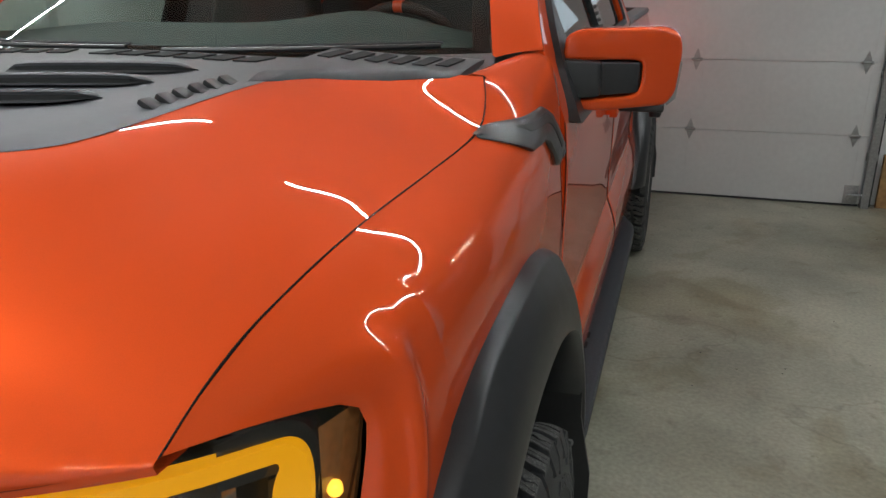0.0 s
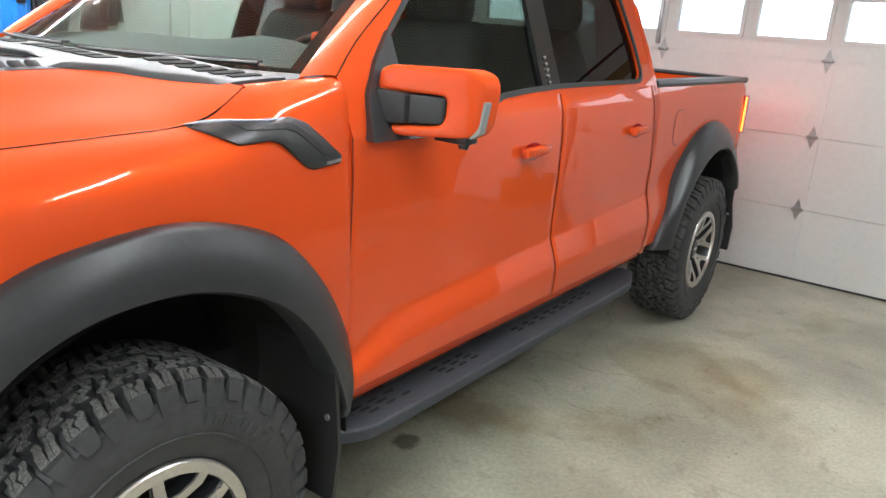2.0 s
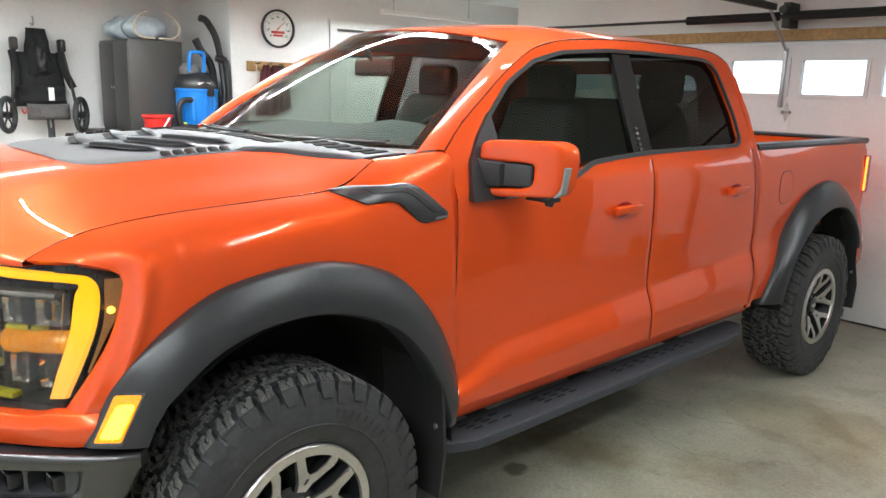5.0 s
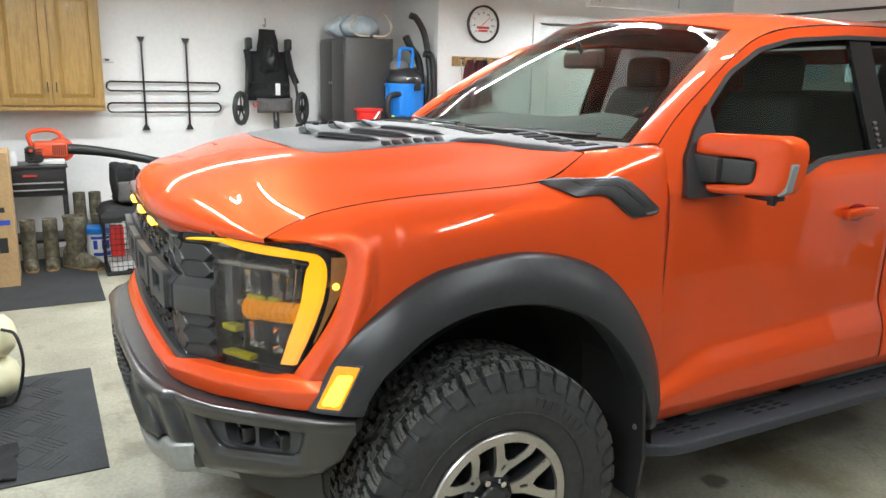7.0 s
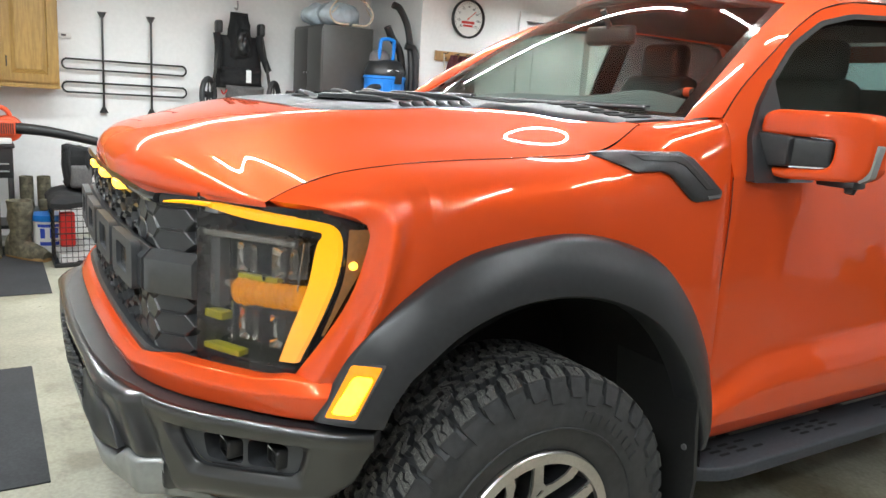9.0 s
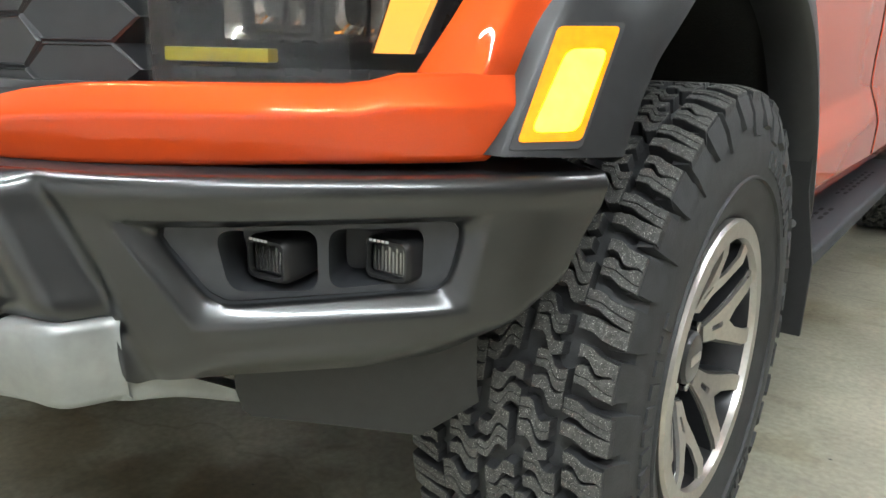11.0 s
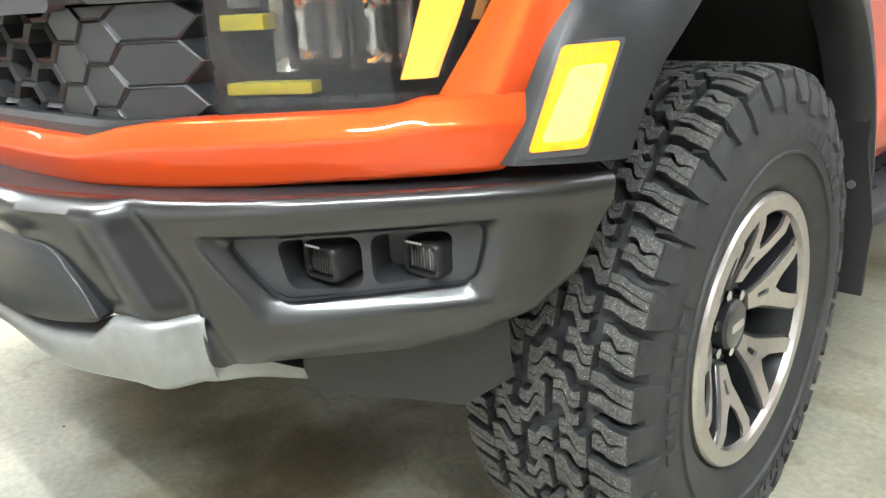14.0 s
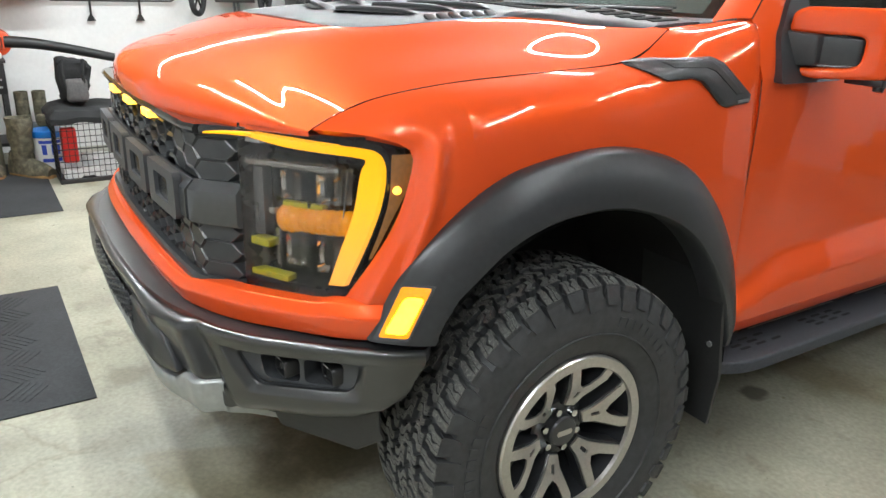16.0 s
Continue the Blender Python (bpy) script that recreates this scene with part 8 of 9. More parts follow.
for s in (-1, 1):
    c = V(-4.50, 1.90, 2.07)
    hose(bm, [c + V(0, s * 0.02, 0.01), c + V(0.01, s * 0.16, 0.02), c + V(0.02, s * 0.22, 0.11), c + V(0.03, s * 0.16, 0.21), c + V(0.03, s * 0.07, 0.25)], 0.013, 8, 5, 0.005)
    for py, pz in ((0.20, 0.10), (0.17, 0.19)):
        hose(bm, [c + V(0.02, s * py, pz), c + V(0.03, s * (py - 0.06), pz + 0.07)], 0.009, 6, 3, 0.002)
solo("antlers", bm, ANTLER, "pair of pale deer antlers on the locker", "antlers")

vac = thing("shop_vacuum", "blue and black shop vacuum with a black hose", "vacuum", (-4.27, 2.17, 1.2))


def turned(profile, c, mat, name, label="", seg=32, parent=None):
    bm = bmesh.new()
    lathe(bm, [(z, r) for z, r in profile], c, (0, 0, 1), seg, (1, 0, 0))
    return part(name, bm, mat, parent or vac, label)


turned([(0.0, 0.17), (0.05, 0.175), (0.10, 0.165), (0.12, 0.17), (0.40, 0.195), (0.405, 0.205), (0.425, 0.205), (0.43, 0.19)], (-4.27, 2.17, 1.20), BLUEPLASTIC, "tank", "blue plastic tank")
for k in range(10):
    a = 2 * math.pi * k / 10
    bm = bmesh.new()
    c = V(-4.27 + 0.183 * math.cos(a), 2.17 + 0.183 * math.sin(a), 0)
    box(bm, -0.010, 0.010, -0.018, 0.018, 1.33, 1.56, 0.006)
    moved(bm, pose(c.x, c.y, 0, 0, 0, math.degrees(a)))
    part("tank_rib", bm, BLUEPLASTIC, vac)
turned([(0.43, 0.195), (0.46, 0.20), (0.50, 0.185), (0.56, 0.15), (0.58, 0.10), (0.585, 0.02)], (-4.27, 2.17, 1.20), BLACKPLASTIC, "motor_head", "black motor head")
bm = bmesh.new()
box(bm, -4.12, -4.06, 2.18, 2.25, 1.56, 1.66, 0.01)
part("latch", bm, BLACKPLASTIC, vac, "black latch")
bm = bmesh.new()
box(bm, -4.085, -4.08, 2.10, 2.22, 1.665, 1.685, 0.002)
part("badge", bm, PAPER, vac, "plain white bar")
turned([(0.56, 0.10), (0.62, 0.095), (0.66, 0.06), (0.665, 0.01)], (-4.27, 2.11, 1.20), GREYCLOTH, "motor_cover", "grey motor cover")
bm = bmesh.new()
hose(bm, [(-4.20, 2.07, 1.76), (-4.18, 2.07, 1.93), (-4.18, 2.10, 1.96), (-4.18, 2.18, 1.96), (-4.18, 2.21, 1.93), (-4.20, 2.21, 1.74)], 0.017, 8, 4)
part("carry_handle", bm, BLUEPLASTIC, vac, "blue carry handle")
bm = bmesh.new()
hose(bm, [(-4.15, 2.12, 1.52), (-4.12, 1.98, 1.52), (-4.11, 1.92, 1.46), (-4.11, 1.93, 1.30), (-4.08, 2.02, 1.235), (-4.06, 2.10, 1.235)], 0.028, 12, 6)
part("hose", bm, BLACKPLASTIC, vac, "black corrugated hose")
for i, pts in enumerate(([(-4.20, 2.40, 1.23), (-4.20, 2.42, 1.6), (-4.22, 2.41, 1.85), (-4.22, 2.36, 2.10), (-4.22, 2.27, 2.25), (-4.22, 2.20, 2.28)], [(-4.28, 2.38, 1.23), (-4.26, 2.33, 1.8), (-4.25, 2.22, 1.98), (-4.24, 2.16, 2.08)], [(-4.18, 2.44, 1.23), (-4.17, 2.45, 1.6), (-4.18, 2.43, 1.88), (-4.2, 2.34, 1.92)])):
    bm = bmesh.new()
    hose(bm, pts, 0.033 if i != 1 else 0.036, 12, 6)
    part("wand", bm, BLACKPLASTIC, vac, "black vacuum wand")
bk = thing("red_bucket", "red plastic bucket with a white handle", "bucket", (-4.18, 1.74, 1.2))
turned([(0.0, 0.10), (0.16, 0.125), (0.165, 0.14), (0.185, 0.14), (0.18, 0.12), (0.02, 0.098)], (-4.18, 1.74, 1.20), REDPLASTIC, "tub", "red plastic tub", parent=bk)
bm = bmesh.new()
hose(bm, [(-4.05, 1.80, 1.36), (-4.03, 1.74, 1.29), (-4.05, 1.68, 1.215)], 0.009, 8, 4)
part("handle", bm, WHITEPLASTIC, bk, "white handle")
bm = bmesh.new()
lathe(bm, [(0, 0.035), (0.08, 0.035), (0.10, 0.018), (0.115, 0.018), (0.12, 0.01)], (-4.10, 1.965, 1.20), (0, 0, 1), 18, (1, 0, 0))
solo("spray_bottle", bm, GREENPLASTIC, "small lime green plastic bottle", "bottle")

# dial and coat rack
dial = thing("wall_dial", "round white thermometer dial with a black rim", "thermometer", (-4.19, 3.01, 2.236))
DC = V(-4.196, 3.01, 2.236)
bm = bmesh.new()
rows = [ring(DC + V(d, 0, 0), (1, 0, 0), r, 48, (0, 0, 1)) for d, r in ((0, 0.185), (0.03, 0.187), (0.036, 0.180), (0.03, 0.168), (0.014, 0.166))]
skin(bm, rows, True)
part("rim", bm, BLACKPLASTIC, dial, "black rim")
bm = bmesh.new()
bm.faces.new([bm.verts.new(p) for p in ring(DC + V(0.014, 0, 0), (1, 0, 0), 0.168, 48, (0, 0, 1))])
part("face", bm, DIALWHITE, dial, "white dial face")
bm = bmesh.new()
for k in range(33):
    a = radians(-130 + 260 * k / 32)
    r0 = 0.132 if k % 4 == 0 else 0.144
    d = V(0, math.sin(a), math.cos(a))
    n = V(0, math.cos(a), -math.sin(a)) * 0.0016
    p, q = DC + V(0.0155, 0, 0) + d * r0, DC + V(0.0155, 0, 0) + d * 0.154
    bm.faces.new([bm.verts.new(x) for x in (p - n, p + n, q + n, q - n)])
part("scale_marks", bm, INKBLACK, dial, "black scale marks", smooth=0)


def flat_text(text, size, m, mat, parent, name, label=""):
    cu = bpy.data.curves.new(name, "FONT")
    cu.body, cu.size, cu.align_x, cu.align_y, cu.extrude = text, size, "CENTER", "CENTER", 0.0004
    tmp = new(name, cu)
    me = bpy.data.meshes.new_from_object(tmp.evaluated_get(bpy.context.evaluated_depsgraph_get()))
    bpy.data.objects.remove(tmp)
    me.transform(m)
    me.materials.clear()
    me.materials.append(mat)
    ob = new(name, me)
    off, top = Vector((0, 0, 0)), parent
    while top is not None:
        off += top.location
        top = top.parent
    me.transform(Matrix.Translation(-off))
    ob.parent = parent
    return tagged(ob, label)


FACE_X = Matrix(((0, 0, 1, 0), (1, 0, 0, 0), (0, 1, 0, 0), (0, 0, 0, 1)))
for k, txt in enumerate(("-40", "-20", "0", "20", "40", "60", "80", "100", "120")):
    a = radians(-130 + 260 * k / 8)
    flat_text(txt, 0.030, Matrix.Translation(DC + V(0.016, 0.112 * math.sin(a), 0.112 * math.cos(a))) @ FACE_X, INKBLACK, dial, "dial_number", "black dial number")
bm = bmesh.new()
for z, w, h in ((-0.035, 0.075, 0.013), (-0.066, 0.055, 0.011)):
    box(bm, DC.x + 0.0145, DC.x + 0.016, DC.y - w, DC.y + w, DC.z + z - h, DC.z + z + h)
part("maker_bar", bm, INKRED, dial, "plain red bars")
bm = bmesh.new()
hose(bm, [DC + V(0.018, -0.02, -0.02), DC + V(0.018, 0.085, 0.075)], 0.003, 6, 2)
rod(bm, DC + V(0.014, 0, 0), DC + V(0.022, 0, 0), 0.008, seg=12)
part("pointer", bm, ORANGEPLASTIC, dial, "orange pointer")

cr = thing("coat_rack", "pine board coat rack with hooks and hung coats", "coat rack", (-4.19, 2.95, 1.85))
bm = bmesh.new()
box(bm, -4.197, -4.178, 2.66, 3.26, 1.812, 1.908, 0.004)
part("board", bm, LUMBER, cr, "pine board", smooth=0)
for y in (2.75, 2.88, 3.01, 3.14):
    bm = bmesh.new()
    hose(bm, [(-4.178, y, 1.89), (-4.14, y + 0.015, 1.885), (-4.12, y + 0.02, 1.90)], 0.005, 6, 4)
    hose(bm, [(-4.178, y, 1.85), (-4.15, y + 0.01, 1.835), (-4.14, y + 0.01, 1.85)], 0.005, 6, 4)
    part("hook", bm, DARKSTEEL, cr, "dark metal hook")
for y, mat, low, lab in ((2.86, MAROON, 1.38, "maroon cloth jacket hung on the rack"), (3.02, BLACKCLOTH, 1.45, "dark jacket hung on the rack"), (2.96, MAROON, 1.42, "maroon cloth jacket hung on the rack")):
    bm = bmesh.new()
    rows = []
    for j in range(11):
        t = j / 10
        z = 1.875 + (low - 1.875) * t
        wv = 0.025 + 0.10 * t ** 0.7
        rows.append([V(-4.155 + 0.045 * math.sin(math.pi * (u + 1) / 2) + 0.012 * math.sin(u * 7 + t * 3), y + wv * u, z) for u in span(-1, 1, 12)])
    sheet(bm, rows, 0.03, (-1, 0, 0))
    solo("hung_jacket", bm, mat, lab, "jacket")
bm = bmesh.new()
hose(bm, [(-4.15, 2.74, 1.88), (-4.13, 2.745, 1.7), (-4.14, 2.75, 1.45)], 0.006, 6, 4)
solo("pale_cord", bm, ANTLER, "pale cord hanging from the coat rack", "cord")

# tool cart with leaf blower
tc = thing("tool_cart", "black steel tool cart with two drawers", "tool cart", (-4.9, -1.18, 0))
bm = bmesh.new()
box(bm, -5.10, -4.70, -1.46, -0.93, 0.60, 0.845, 0.008)
part("drawer_box", bm, BLACKPLASTIC, tc)
bm = bmesh.new()
box(bm, -5.12, -4.68, -1.48, -0.915, 0.845, 0.868, 0.008)
part("lid", bm, BLACKPLASTIC, tc, "black top tray")
for z in (0.615, 0.675):
    bm = bmesh.new()
    box(bm, -4.70, -4.684, -1.45, -0.96, z + 0.035, z + 0.048, 0.004)
    part("drawer_pull", bm, GALV, tc, "bright drawer pull")
for x in (-5.08, -4.72):
    for y in (-1.44, -0.95):
        bm = bmesh.new()
        box(bm, x - 0.018, x + 0.018, y - 0.018, y + 0.018, 0.08, 0.62, 0.004)
        lg = part("leg", bm, BLACKPLASTIC, tc)
        bm = bmesh.new()
        rod(bm, (x - 0.015, y, 0.04), (x + 0.015, y, 0.04), 0.04, seg=16)
        part("caster", bm, RUBBER, lg, "black caster")
bm = bmesh.new()
box(bm, -5.10, -4.70, -1.46, -0.93, 0.18, 0.21, 0.004)
part("shelf", bm, BLACKPLASTIC, tc)
bm = bmesh.new()
box(bm, -4.684, -4.682, -1.27, -1.16, 0.775, 0.792)
part("name_bar", bm, INKRED, tc, "plain red bar")

bl = thing("leaf_blower", "orange and black leaf blower lying on the tool cart", "leaf blower", (-4.85, -1.0, 0.868))
bm = bmesh.new()
box(bm, -4.95, -4.75, -1.17, -0.90, 0.93, 1.07, 0.03, 3)
part("engine_cover", bm, ORANGEPLASTIC, bl, "orange engine cover")
bm = bmesh.new()
lathe(bm, [(0, 0.10), (0.05, 0.11), (0.11, 0.10), (0.13, 0.04)], (-4.92, -0.95, 0.99), (1, 0, 0), 28)
fan = part("fan_housing", bm, ORANGEPLASTIC, bl, "round orange fan housing")
bm = bmesh.new()
for k in range(7):
    box(bm, -4.752, -4.746, -1.02 + k * 0.016, -1.012 + k * 0.016, 0.955, 1.04)
part("grille", bm, BLACKPLASTIC, fan, "black cooling slots")
for k in range(5):
    bm = bmesh.new()
    box(bm, -4.92, -4.735, -1.24, -1.10, 0.905 + k * 0.024, 0.915 + k * 0.024, 0.004, 2)
    part("cooling_fin", bm, DARKSTEEL, bl, "dark engine cooling fin")
bm = bmesh.new()
box(bm, -4.90, -4.755, -1.225, -1.10, 0.885, 1.03, 0.02, 2)
rod(bm, (-4.76, -1.13, 0.93), (-4.73, -1.13, 0.93), 0.035, seg=16)
part("engine", bm, BLACKPLASTIC, bl, "black engine block")
bm = bmesh.new()
rod(bm, (-4.73, -1.19, 1.00), (-4.715, -1.19, 1.00), 0.016, seg=12)
part("primer_bulb", bm, ORANGEPLASTIC, bl, "orange primer bulb")
bm = bmesh.new()
box(bm, -4.95, -4.76, -1.14, -0.93, 0.869, 0.92, 0.018, 2)
part("fuel_tank", bm, WHITEPLASTIC, bl, "translucent fuel tank")
bm = bmesh.new()
hose(bm, [(-4.85, -1.18, 1.02), (-4.85, -1.20, 1.12), (-4.85, -1.14, 1.16), (-4.85, -1.02, 1.165), (-4.85, -0.95, 1.13), (-4.85, -0.93, 1.05)], 0.02, 10, 5)
part("handle", bm, ORANGEPLASTIC, bl, "orange carrying handle")
bm = bmesh.new()
hose(bm, [(-4.82, -0.92, 1.0), (-4.80, -0.72, 0.985), (-4.78, -0.48, 0.945), (-4.75, -0.10, 0.86)], 0.048, 16, 6, 0.036)
part("blow_tube", bm, BLACKPLASTIC, bl, "long black blow tube")
bm = bmesh.new()
lathe(bm, [(0, 0.04), (0.08, 0.042), (0.10, 0.03), (0.13, 0.03), (0.135, 0.005)], (-4.80, -1.34, 0.868), (0, 0, 1), 18, (1, 0, 0))
solo("white_jar", bm, WHITEPLASTIC, "small white plastic jar on the tool cart", "jar")


def boot(x, y, h, mat, label, size=1.0, yaw=0):
    b = thing("boot", label, "boot", (x, y, 0), group="boots by the wall")
    bm = bmesh.new()
    rows = []
    for j in range(12):
        t = j / 11
        z = 0.03 + (h - 0.03) * t
        rx = (0.075 - 0.02 * math.exp(-((t - 0.35) / 0.2) ** 2)) * size
        ry = 0.062 * size
        wob = 0.008 * math.sin(t * 17)
        rows.append([V(rx * math.cos(a) + wob, ry * math.sin(a), z) for a in (2 * math.pi * k / 18 for k in range(18))])
    top = [v * 0.85 + V(0, 0, h * 0.15 - 0.03) for v in rows[-1]]
    skin(bm, rows + [top], True)
    moved(bm, pose(x, y, 0, 0, 0, yaw))
    part("shaft", bm, mat, b)
    bm = bmesh.new()
    rows = []
    for j in range(9):
        t = j / 8
        xx = (-0.08 + 0.28 * t) * size
        wd = (0.048 + 0.014 * math.sin(math.pi * t)) * size * (1 if t < 0.85 else 0.75)
        hh = (0.12 - 0.07 * t) * size * (1 if t < 0.95 else 0.8)
        rows.append([V(xx, wd * math.cos(a), 0.025 + max(0, hh * math.sin(a))) for a in (math.pi * k / 10 for k in range(11))])
    skin(bm, rows, False, True)
    moved(bm, pose(x, y, 0, 0, 0, yaw))
    part("foot", bm, mat, b)
    bm = bmesh.new()
    pts = [(-0.085 * size, -0.045 * size), (0.10 * size, -0.060 * size), (0.19 * size, -0.04 * size), (0.205 * size, 0), (0.19 * size, 0.04 * size), (0.10 * size, 0.060 * size), (-0.085 * size, 0.045 * size)]
    plate(bm, rounded(pts, 0.02, 3), [], lambda u, v, d: (u, v, d), 0.028)
    moved(bm, pose(x, y, 0, 0, 0, yaw))
    part("sole", bm, LUMBER, b, "tan rubber sole")


boot(-4.50, -1.27, 0.43, CAMO, "tall camouflage rubber boot with a tan sole", 0.95, 4)
boot(-4.50, -1.10, 0.43, CAMO, "tall camouflage rubber boot with a tan sole", 0.95, -3)
boot(-4.42, -0.91, 0.46, CAMO, "wide camouflage wading boot", 1.35, 40)
stool = thing("low_stool", "low dark wooden step behind the boots", "stool", (-4.85, -0.80, 0))
bm = bmesh.new()
box(bm, -5.0, -4.66, -0.92, -0.62, 0.29, 0.32, 0.004)
part("top", bm, LOCKERGREY, stool)
for x in (-4.97, -4.69):
    bm = bmesh.new()
    box(bm, x - 0.015, x + 0.015, -0.91, -0.63, 0, 0.29, 0.003)
    part("side", bm, LOCKERGREY, stool)
for y, yaw in ((-0.84, 5), (-0.71, -5)):
    b = thing("ankle_boot", "short camouflage boot standing on the step", "boot", (-4.80, y, 0.32), group="boots by the wall")
    bm = bmesh.new()
    rows = []
    for j in range(8):
        t = j / 7
        rows.append([V(-4.83 + 0.062 * math.cos(a), y + 0.052 * math.sin(a), 0.35 + 0.25 * t) for a in (2 * math.pi * k / 16 for k in range(16))])
    skin(bm, rows, True)
    part("shaft", bm, CAMO, b)
    bm = bmesh.new()
    box(bm, -4.90, -4.68, y - 0.05, y + 0.05, 0.32, 0.42, 0.035, 3)
    part("foot", bm, CAMO, b)

pail = thing("plastic_pail", "white plastic pail with blue print", "pail", (-4.46, -0.715, 0))
bm = bmesh.new()
lathe(bm, [(0, 0.105), (0.30, 0.122), (0.305, 0.128), (0.325, 0.128), (0.33, 0.118)], (-4.46, -0.715, 0), (0, 0, 1), 36, (1, 0, 0))
part("body", bm, WHITEPLASTIC, pail)
bm = bmesh.new()
lathe(bm, [(0.295, 0.1275), (0.30, 0.131), (0.345, 0.131), (0.348, 0.10), (0.349, 0.01)], (-4.46, -0.715, 0), (0, 0, 1), 36, (1, 0, 0))
part("lid", bm, BLUEPLASTIC, pail, "blue lid")
for z0, z1, a0, a1 in ((0.10, 0.13, -0.6, 0.7), (0.16, 0.24, -0.55, -0.25), (0.16, 0.24, 0.05, 0.6), (0.25, 0.275, -0.7, 0.7)):
    bm = bmesh.new()
    rows = [[V(-4.46 + (0.1075 + 0.0567 * z) * math.cos(a), -0.715 + (0.1075 + 0.0567 * z) * math.sin(a), z) for a in span(a0, a1, 8)] for z in (z0, z1)]
    skin(bm, rows)
    part("print_bar", bm, INKBLUE, pail, "plain blue printed bar")

# wire crate with things in and on it
crate = thing("wire_crate", "black folding wire crate on the floor", "crate", (-4.3, -0.50, 0))
CX0, CX1, CY0, CY1, CZ = -4.62, -3.98, -0.70, -0.18, 0.50
bm = bmesh.new()
for k in range(11):
    z = 0.03 + (CZ - 0.03) * k / 10
    for p, q in (((CX1, CY0, z), (CX1, CY1, z)), ((CX0, CY0, z), (CX1, CY0, z)), ((CX0, CY1, z), (CX1, CY1, z))):
        rod(bm, p, q, 0.003 if k % 5 else 0.005, seg=5)
for k in range(14):
    y = CY0 + (CY1 - CY0) * k / 13
    rod(bm, (CX1, y, 0.03), (CX1, y, CZ), 0.0025 if k % 13 else 0.005, seg=5)
for k in range(16):
    x = CX0 + (CX1 - CX0) * k / 15
    rod(bm, (x, CY0, 0.03), (x, CY0, CZ), 0.0025, seg=5)
    rod(bm, (x, CY0, CZ), (x, CY1, CZ), 0.0025, seg=5)
tagged(part("wire_cage", bm, CRATEWIRE, crate), "black wire mesh", kind="stuff")
bm = bmesh.new()
box(bm, CX0, CX1 + 0.01, CY0 - 0.01, CY1, 0.0, 0.035, 0.008)
part("tray", bm, BLACKPLASTIC, crate, "black plastic tray")
bm = bmesh.new()
rows = []
for i in range(15):
    row = []
    for j in range(15):
        x, y = CX0 + 0.03 + (CX1 - CX0 - 0.05) * i / 14, CY0 + 0.03 + (CY1 - CY0 - 0.05) * j / 14
        row.append(V(x, y, 0.10 + 0.05 * noise.noise(V(x * 7, y * 7, 0)) + 0.02 * noise.noise(V(x * 25, y * 25, 3))))
    rows.append(row)
sheet(bm, rows, 0.07, (0, 0, -1))
solo("bedding", bm, PAPER, "crumpled pale bedding in the wire crate", "bedding")
bm = bmesh.new()
box(bm, -4.10, -4.02, -0.66, -0.55, 0.15, 0.42, 0.02, 3)
solo("red_bag", bm, REDPLASTIC, "red bag inside the wire crate", "bag")
bm = bmesh.new()
rows = []
for i in range(13):
    row = []
    for j in range(13):
        x, y = CX0 - 0.02 + (CX1 - CX0 + 0.05) * i / 12, CY0 - 0.02 + (CY1 - CY0 + 0.04) * j / 12
        row.append(V(x, y, CZ + 0.05 + 0.035 * noise.noise(V(x * 6, y * 6, 8)) - (0.05 if i in (0, 12) or j in (0, 12) else 0)))
    rows.append(row)
sheet(bm, rows, 0.04, (0, 0, -1))
solo("folded_blanket", bm, BLACKCLOTH, "black folded blanket lying on the crate", "blanket")
pack = thing("backpack", "black and grey backpack standing on the crate", "backpack", (-4.35, -0.48, 0.56))
bm = bmesh.new()
box(bm, -4.46, -4.28, -0.60, -0.38, 0.56, 0.90, 0.06, 4)
bmesh.ops.subdivide_edges(bm, edges=bm.edges, cuts=2, use_grid_fill=True)
for v in bm.verts:
    v.co += noise.noise_vector(v.co * 9) * 0.045 + noise.noise_vector(v.co * 30) * 0.012
part("main_bag", bm, BLACKCLOTH, pack)
bm = bmesh.new()
box(bm, -4.275, -4.21, -0.56, -0.40, 0.58, 0.76, 0.03, 3)
part("front_pocket", bm, GREYCLOTH, pack, "grey front pocket")
for y in (-0.55, -0.41):
    bm = bmesh.new()
    hose(bm, [(-4.27, y, 0.90), (-4.22, y - 0.02, 0.80), (-4.24, y, 0.62)], 0.014, 8, 4)
    part("strap", bm, BLACKCLOTH, pack)

# cardboard box, compressor, mats, lumber
cb = thing("cardboard_box", "tall brown cardboard box standing on the floor", "box", (-4.15, -1.62, 0))
bm = bmesh.new()
box(bm, -4.40, -3.92, -1.92, -1.345, 0, 1.06, 0.004)
part("carton", bm, CARDBOARD, cb, smooth=0)
bm = bmesh.new()
box(bm, -3.9198, -3.9185, -1.90, -1.40, 0.60, 0.64)
box(bm, -3.9198, -3.9185, -1.46, -1.40, 0.28, 0.40)
part("print_bar", bm, INKBLACK, cb, "plain dark printed bars")
bm = bmesh.new()
box(bm, -3.9198, -3.9185, -1.50, -1.37, 0.50, 0.54)
part("tape", bm, INKBLUE, cb, "strip of blue tape")

comp = thing("air_compressor", "cream twin-tank air compressor on the floor", "compressor", (-1.5, -1.62, 0))
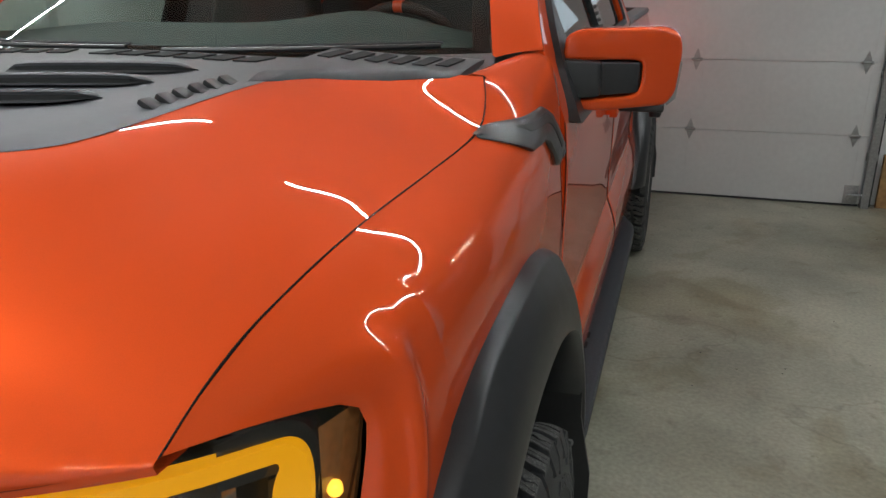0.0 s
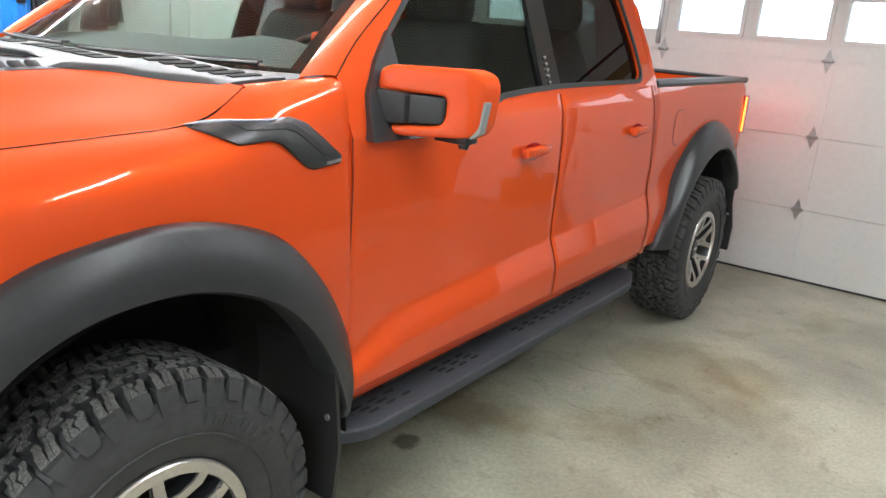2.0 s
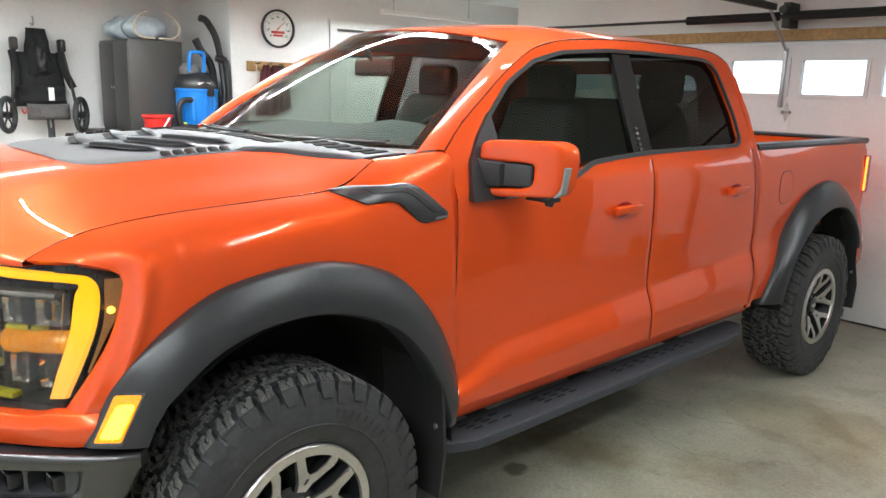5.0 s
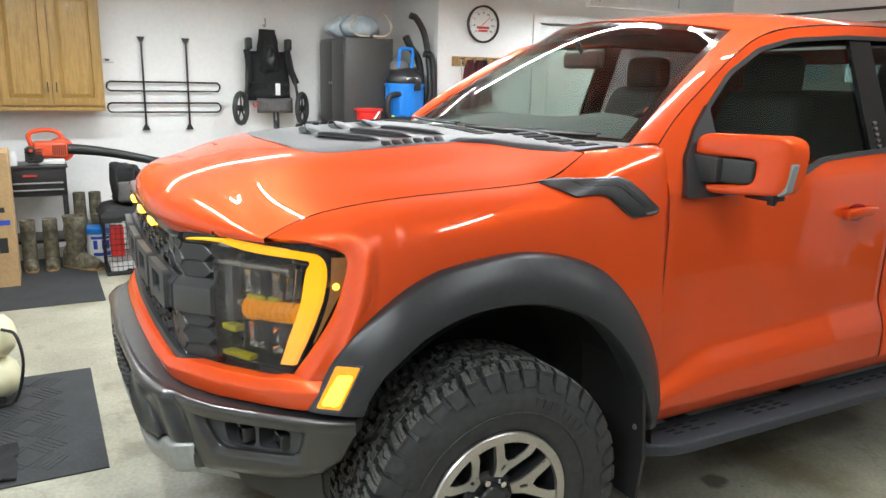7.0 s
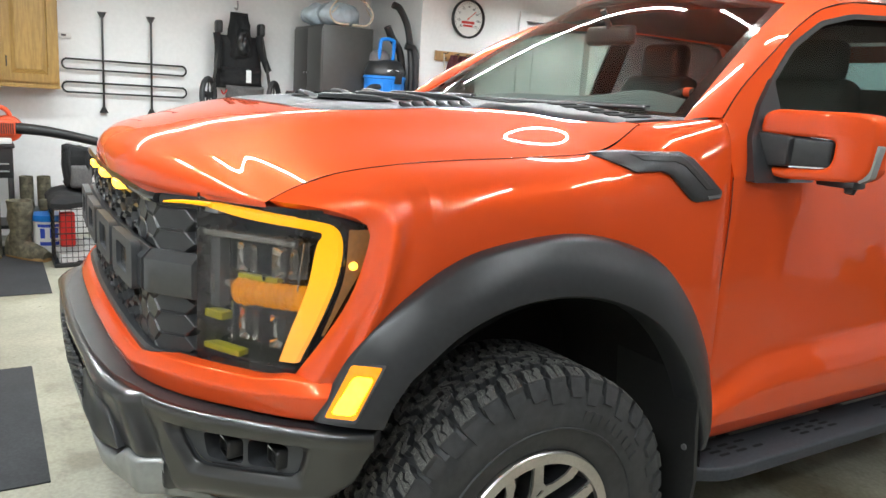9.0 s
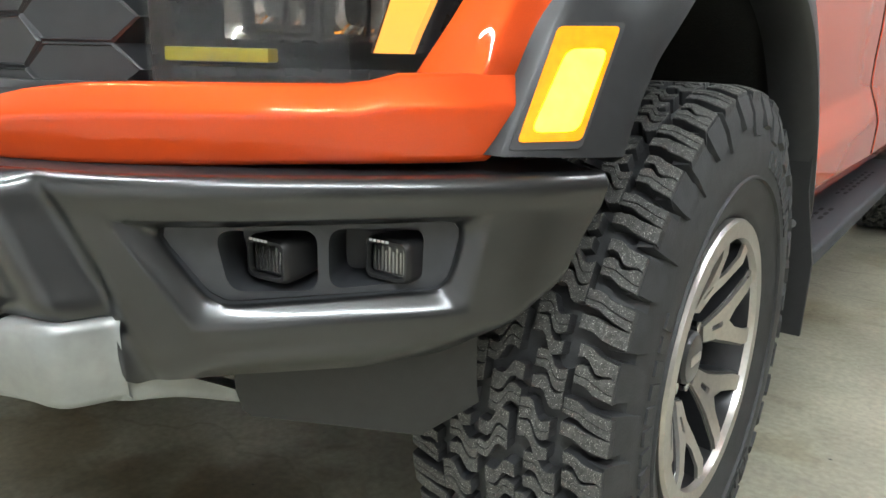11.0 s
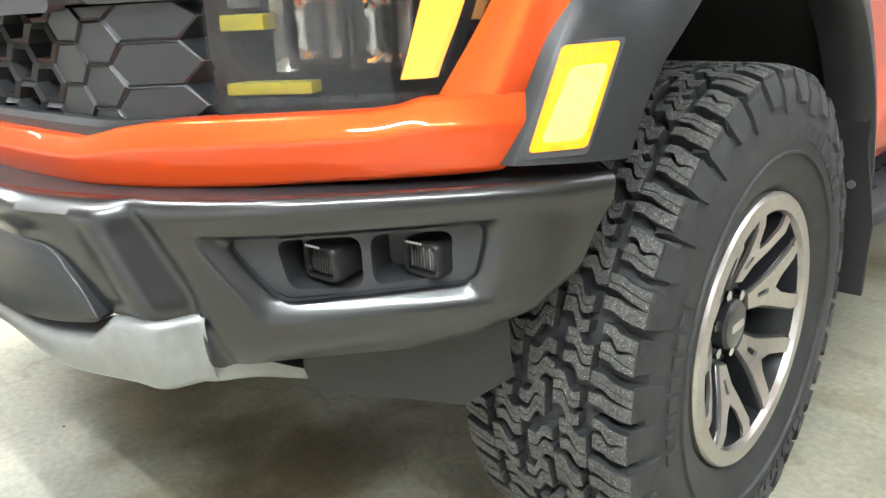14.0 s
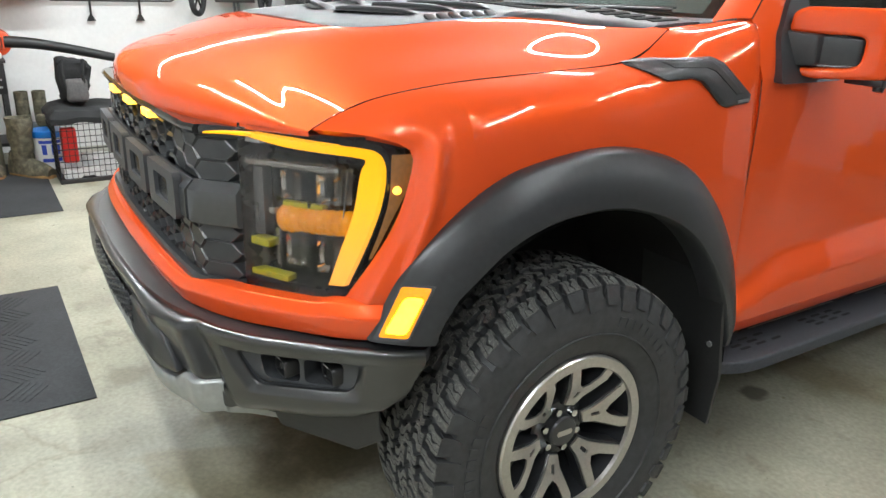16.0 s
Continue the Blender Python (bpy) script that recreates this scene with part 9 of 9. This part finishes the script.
for z in (0.14, 0.36):
    bm = bmesh.new()
    lathe(bm, [(0, 0.02), (0.015, 0.07), (0.05, 0.105), (0.09, 0.112), (0.55, 0.112), (0.6, 0.1), (0.62, 0.02)], (-1.52, -1.30, z), (0, -1, 0), 32)
    tk = part("tank", bm, CREAM, comp, "cream enamel tank")
    bm = bmesh.new()
    rows = [[V(-1.52 + 0.1135 * math.cos(a), y, z + 0.1135 * math.sin(a)) for a in span(-0.3, 0.4, 6)] for y in (-1.42, -1.60)]
    skin(bm, rows)
    part("sticker", bm, PAPER, tk, "white sticker")
bm = bmesh.new()
for y in (-1.40, -1.80):
    box(bm, -1.62, -1.42, y - 0.02, y + 0.02, 0.0, 0.06, 0.004)
    box(bm, -1.60, -1.57, y - 0.02, y + 0.02, 0.06, 0.40, 0.004)
part("stand", bm, BLACKIRON, comp, "black stand")
bm = bmesh.new()
hose(bm, [(-1.42, -1.36, 0.42), (-1.36, -1.30, 0.40), (-1.34, -1.28, 0.25), (-1.37, -1.33, 0.06), (-1.42, -1.42, 0.02)], 0.008, 8, 5)
part("air_hose", bm, BLACKPLASTIC, comp, "black hose")
bm = bmesh.new()
box(bm, -1.62, -1.42, -1.75, -1.50, 0.475, 0.66, 0.03, 3)
part("motor", bm, BLACKPLASTIC, comp, "black motor")


def mat_on_floor(x0, x1, y0, y1, ribs, label):
    mt = thing("floor_mat", label, "mat", ((x0 + x1) / 2, (y0 + y1) / 2, 0), group="floor mats")
    bm = bmesh.new()
    box(bm, x0, x1, y0, y1, 0.0005, 0.007, 0.003)
    part("base", bm, MATRUBBER, mt)
    if ribs:
        bm = bmesh.new()
        cell = 0.16
        nx, ny = int((x1 - x0 - 0.12) / cell), int((y1 - y0 - 0.12) / cell)
        for i in range(nx):
            for j in range(ny):
                cx, cy = x0 + 0.06 + cell * (i + 0.5), y0 + 0.06 + cell * (j + 0.5)
                tilt = 38 if (i + j) % 2 else -38
                for k in range(5):
                    start = len(bm.verts)
                    box(bm, -0.068, 0.068, -0.005, 0.005, 0.0065, 0.0095)
                    moved(bm, pose(cx, cy, 0, 0, 0, tilt) @ Matrix.Translation((0, (k - 2) * 0.026, 0)), start)
        rb = part("ribs", bm, MATRUBBER, mt, "raised ribs in a chevron pattern", smooth=0)
        tagged(rb, kind="stuff")


mat_on_floor(-1.83, -0.56, -1.98, -0.965, True, "dark grey ribbed rubber mat on the concrete")
mat_on_floor(-4.85, -3.245, -2.4, -0.775, False, "dark grey flat rubber mat on the concrete")
bm = bmesh.new()
rows = []
for j in range(7):
    rows.append([V(-0.95 + 0.35 * i / 12, -1.62 + 0.3 * j / 6 + 0.02 * noise.noise(V(i * 0.4, j * 0.4, 2)), 0.012 + 0.035 * max(0, noise.noise(V(i * 0.45, j * 0.6, 5)))) for i in range(13)])
sheet(bm, rows, 0.008, (0, 0, -1))
solo("dark_rag", bm, BLACKCLOTH, "crumpled dark rag lying on the floor", "rag")
for i, (x, h, w) in enumerate(((2.66, 0.40, 0.10), (2.78, 0.33, 0.09), (2.88, 0.46, 0.09), (3.0, 0.30, 0.14))):
    bm = bmesh.new()
    box(bm, x, x + w, SOUTH - 0.09 - 0.012 * i, SOUTH - 0.05 - 0.012 * i, 0, h, 0.003)
    solo("lumber_offcut", bm, LUMBER, "short pine offcut leaning at the wall", "board", group="lumber offcuts", smooth=0)
# leaf scraps and grit on the floor
bm = bmesh.new()
rnd = random.Random(4)
for k in range(170):
    x, y = rnd.uniform(-3.2, 3.0), rnd.uniform(-2.4, 4.8)
    r, a = rnd.uniform(0.002, 0.008), rnd.uniform(0, 6.28)
    pts = [(x + r * rnd.uniform(0.5, 1.2) * math.cos(a + b), y + r * rnd.uniform(0.3, 0.8) * math.sin(a + b), 0.0006 + 0.001 * rnd.random()) for b in (0, 1.3, 2.6, 3.9, 5.1)]
    bm.faces.new([bm.verts.new(p) for p in pts])
solo("floor_debris", bm, INKBLACK, "scattered dark grit and leaf scraps on concrete", "debris", kind="stuff", smooth=0)
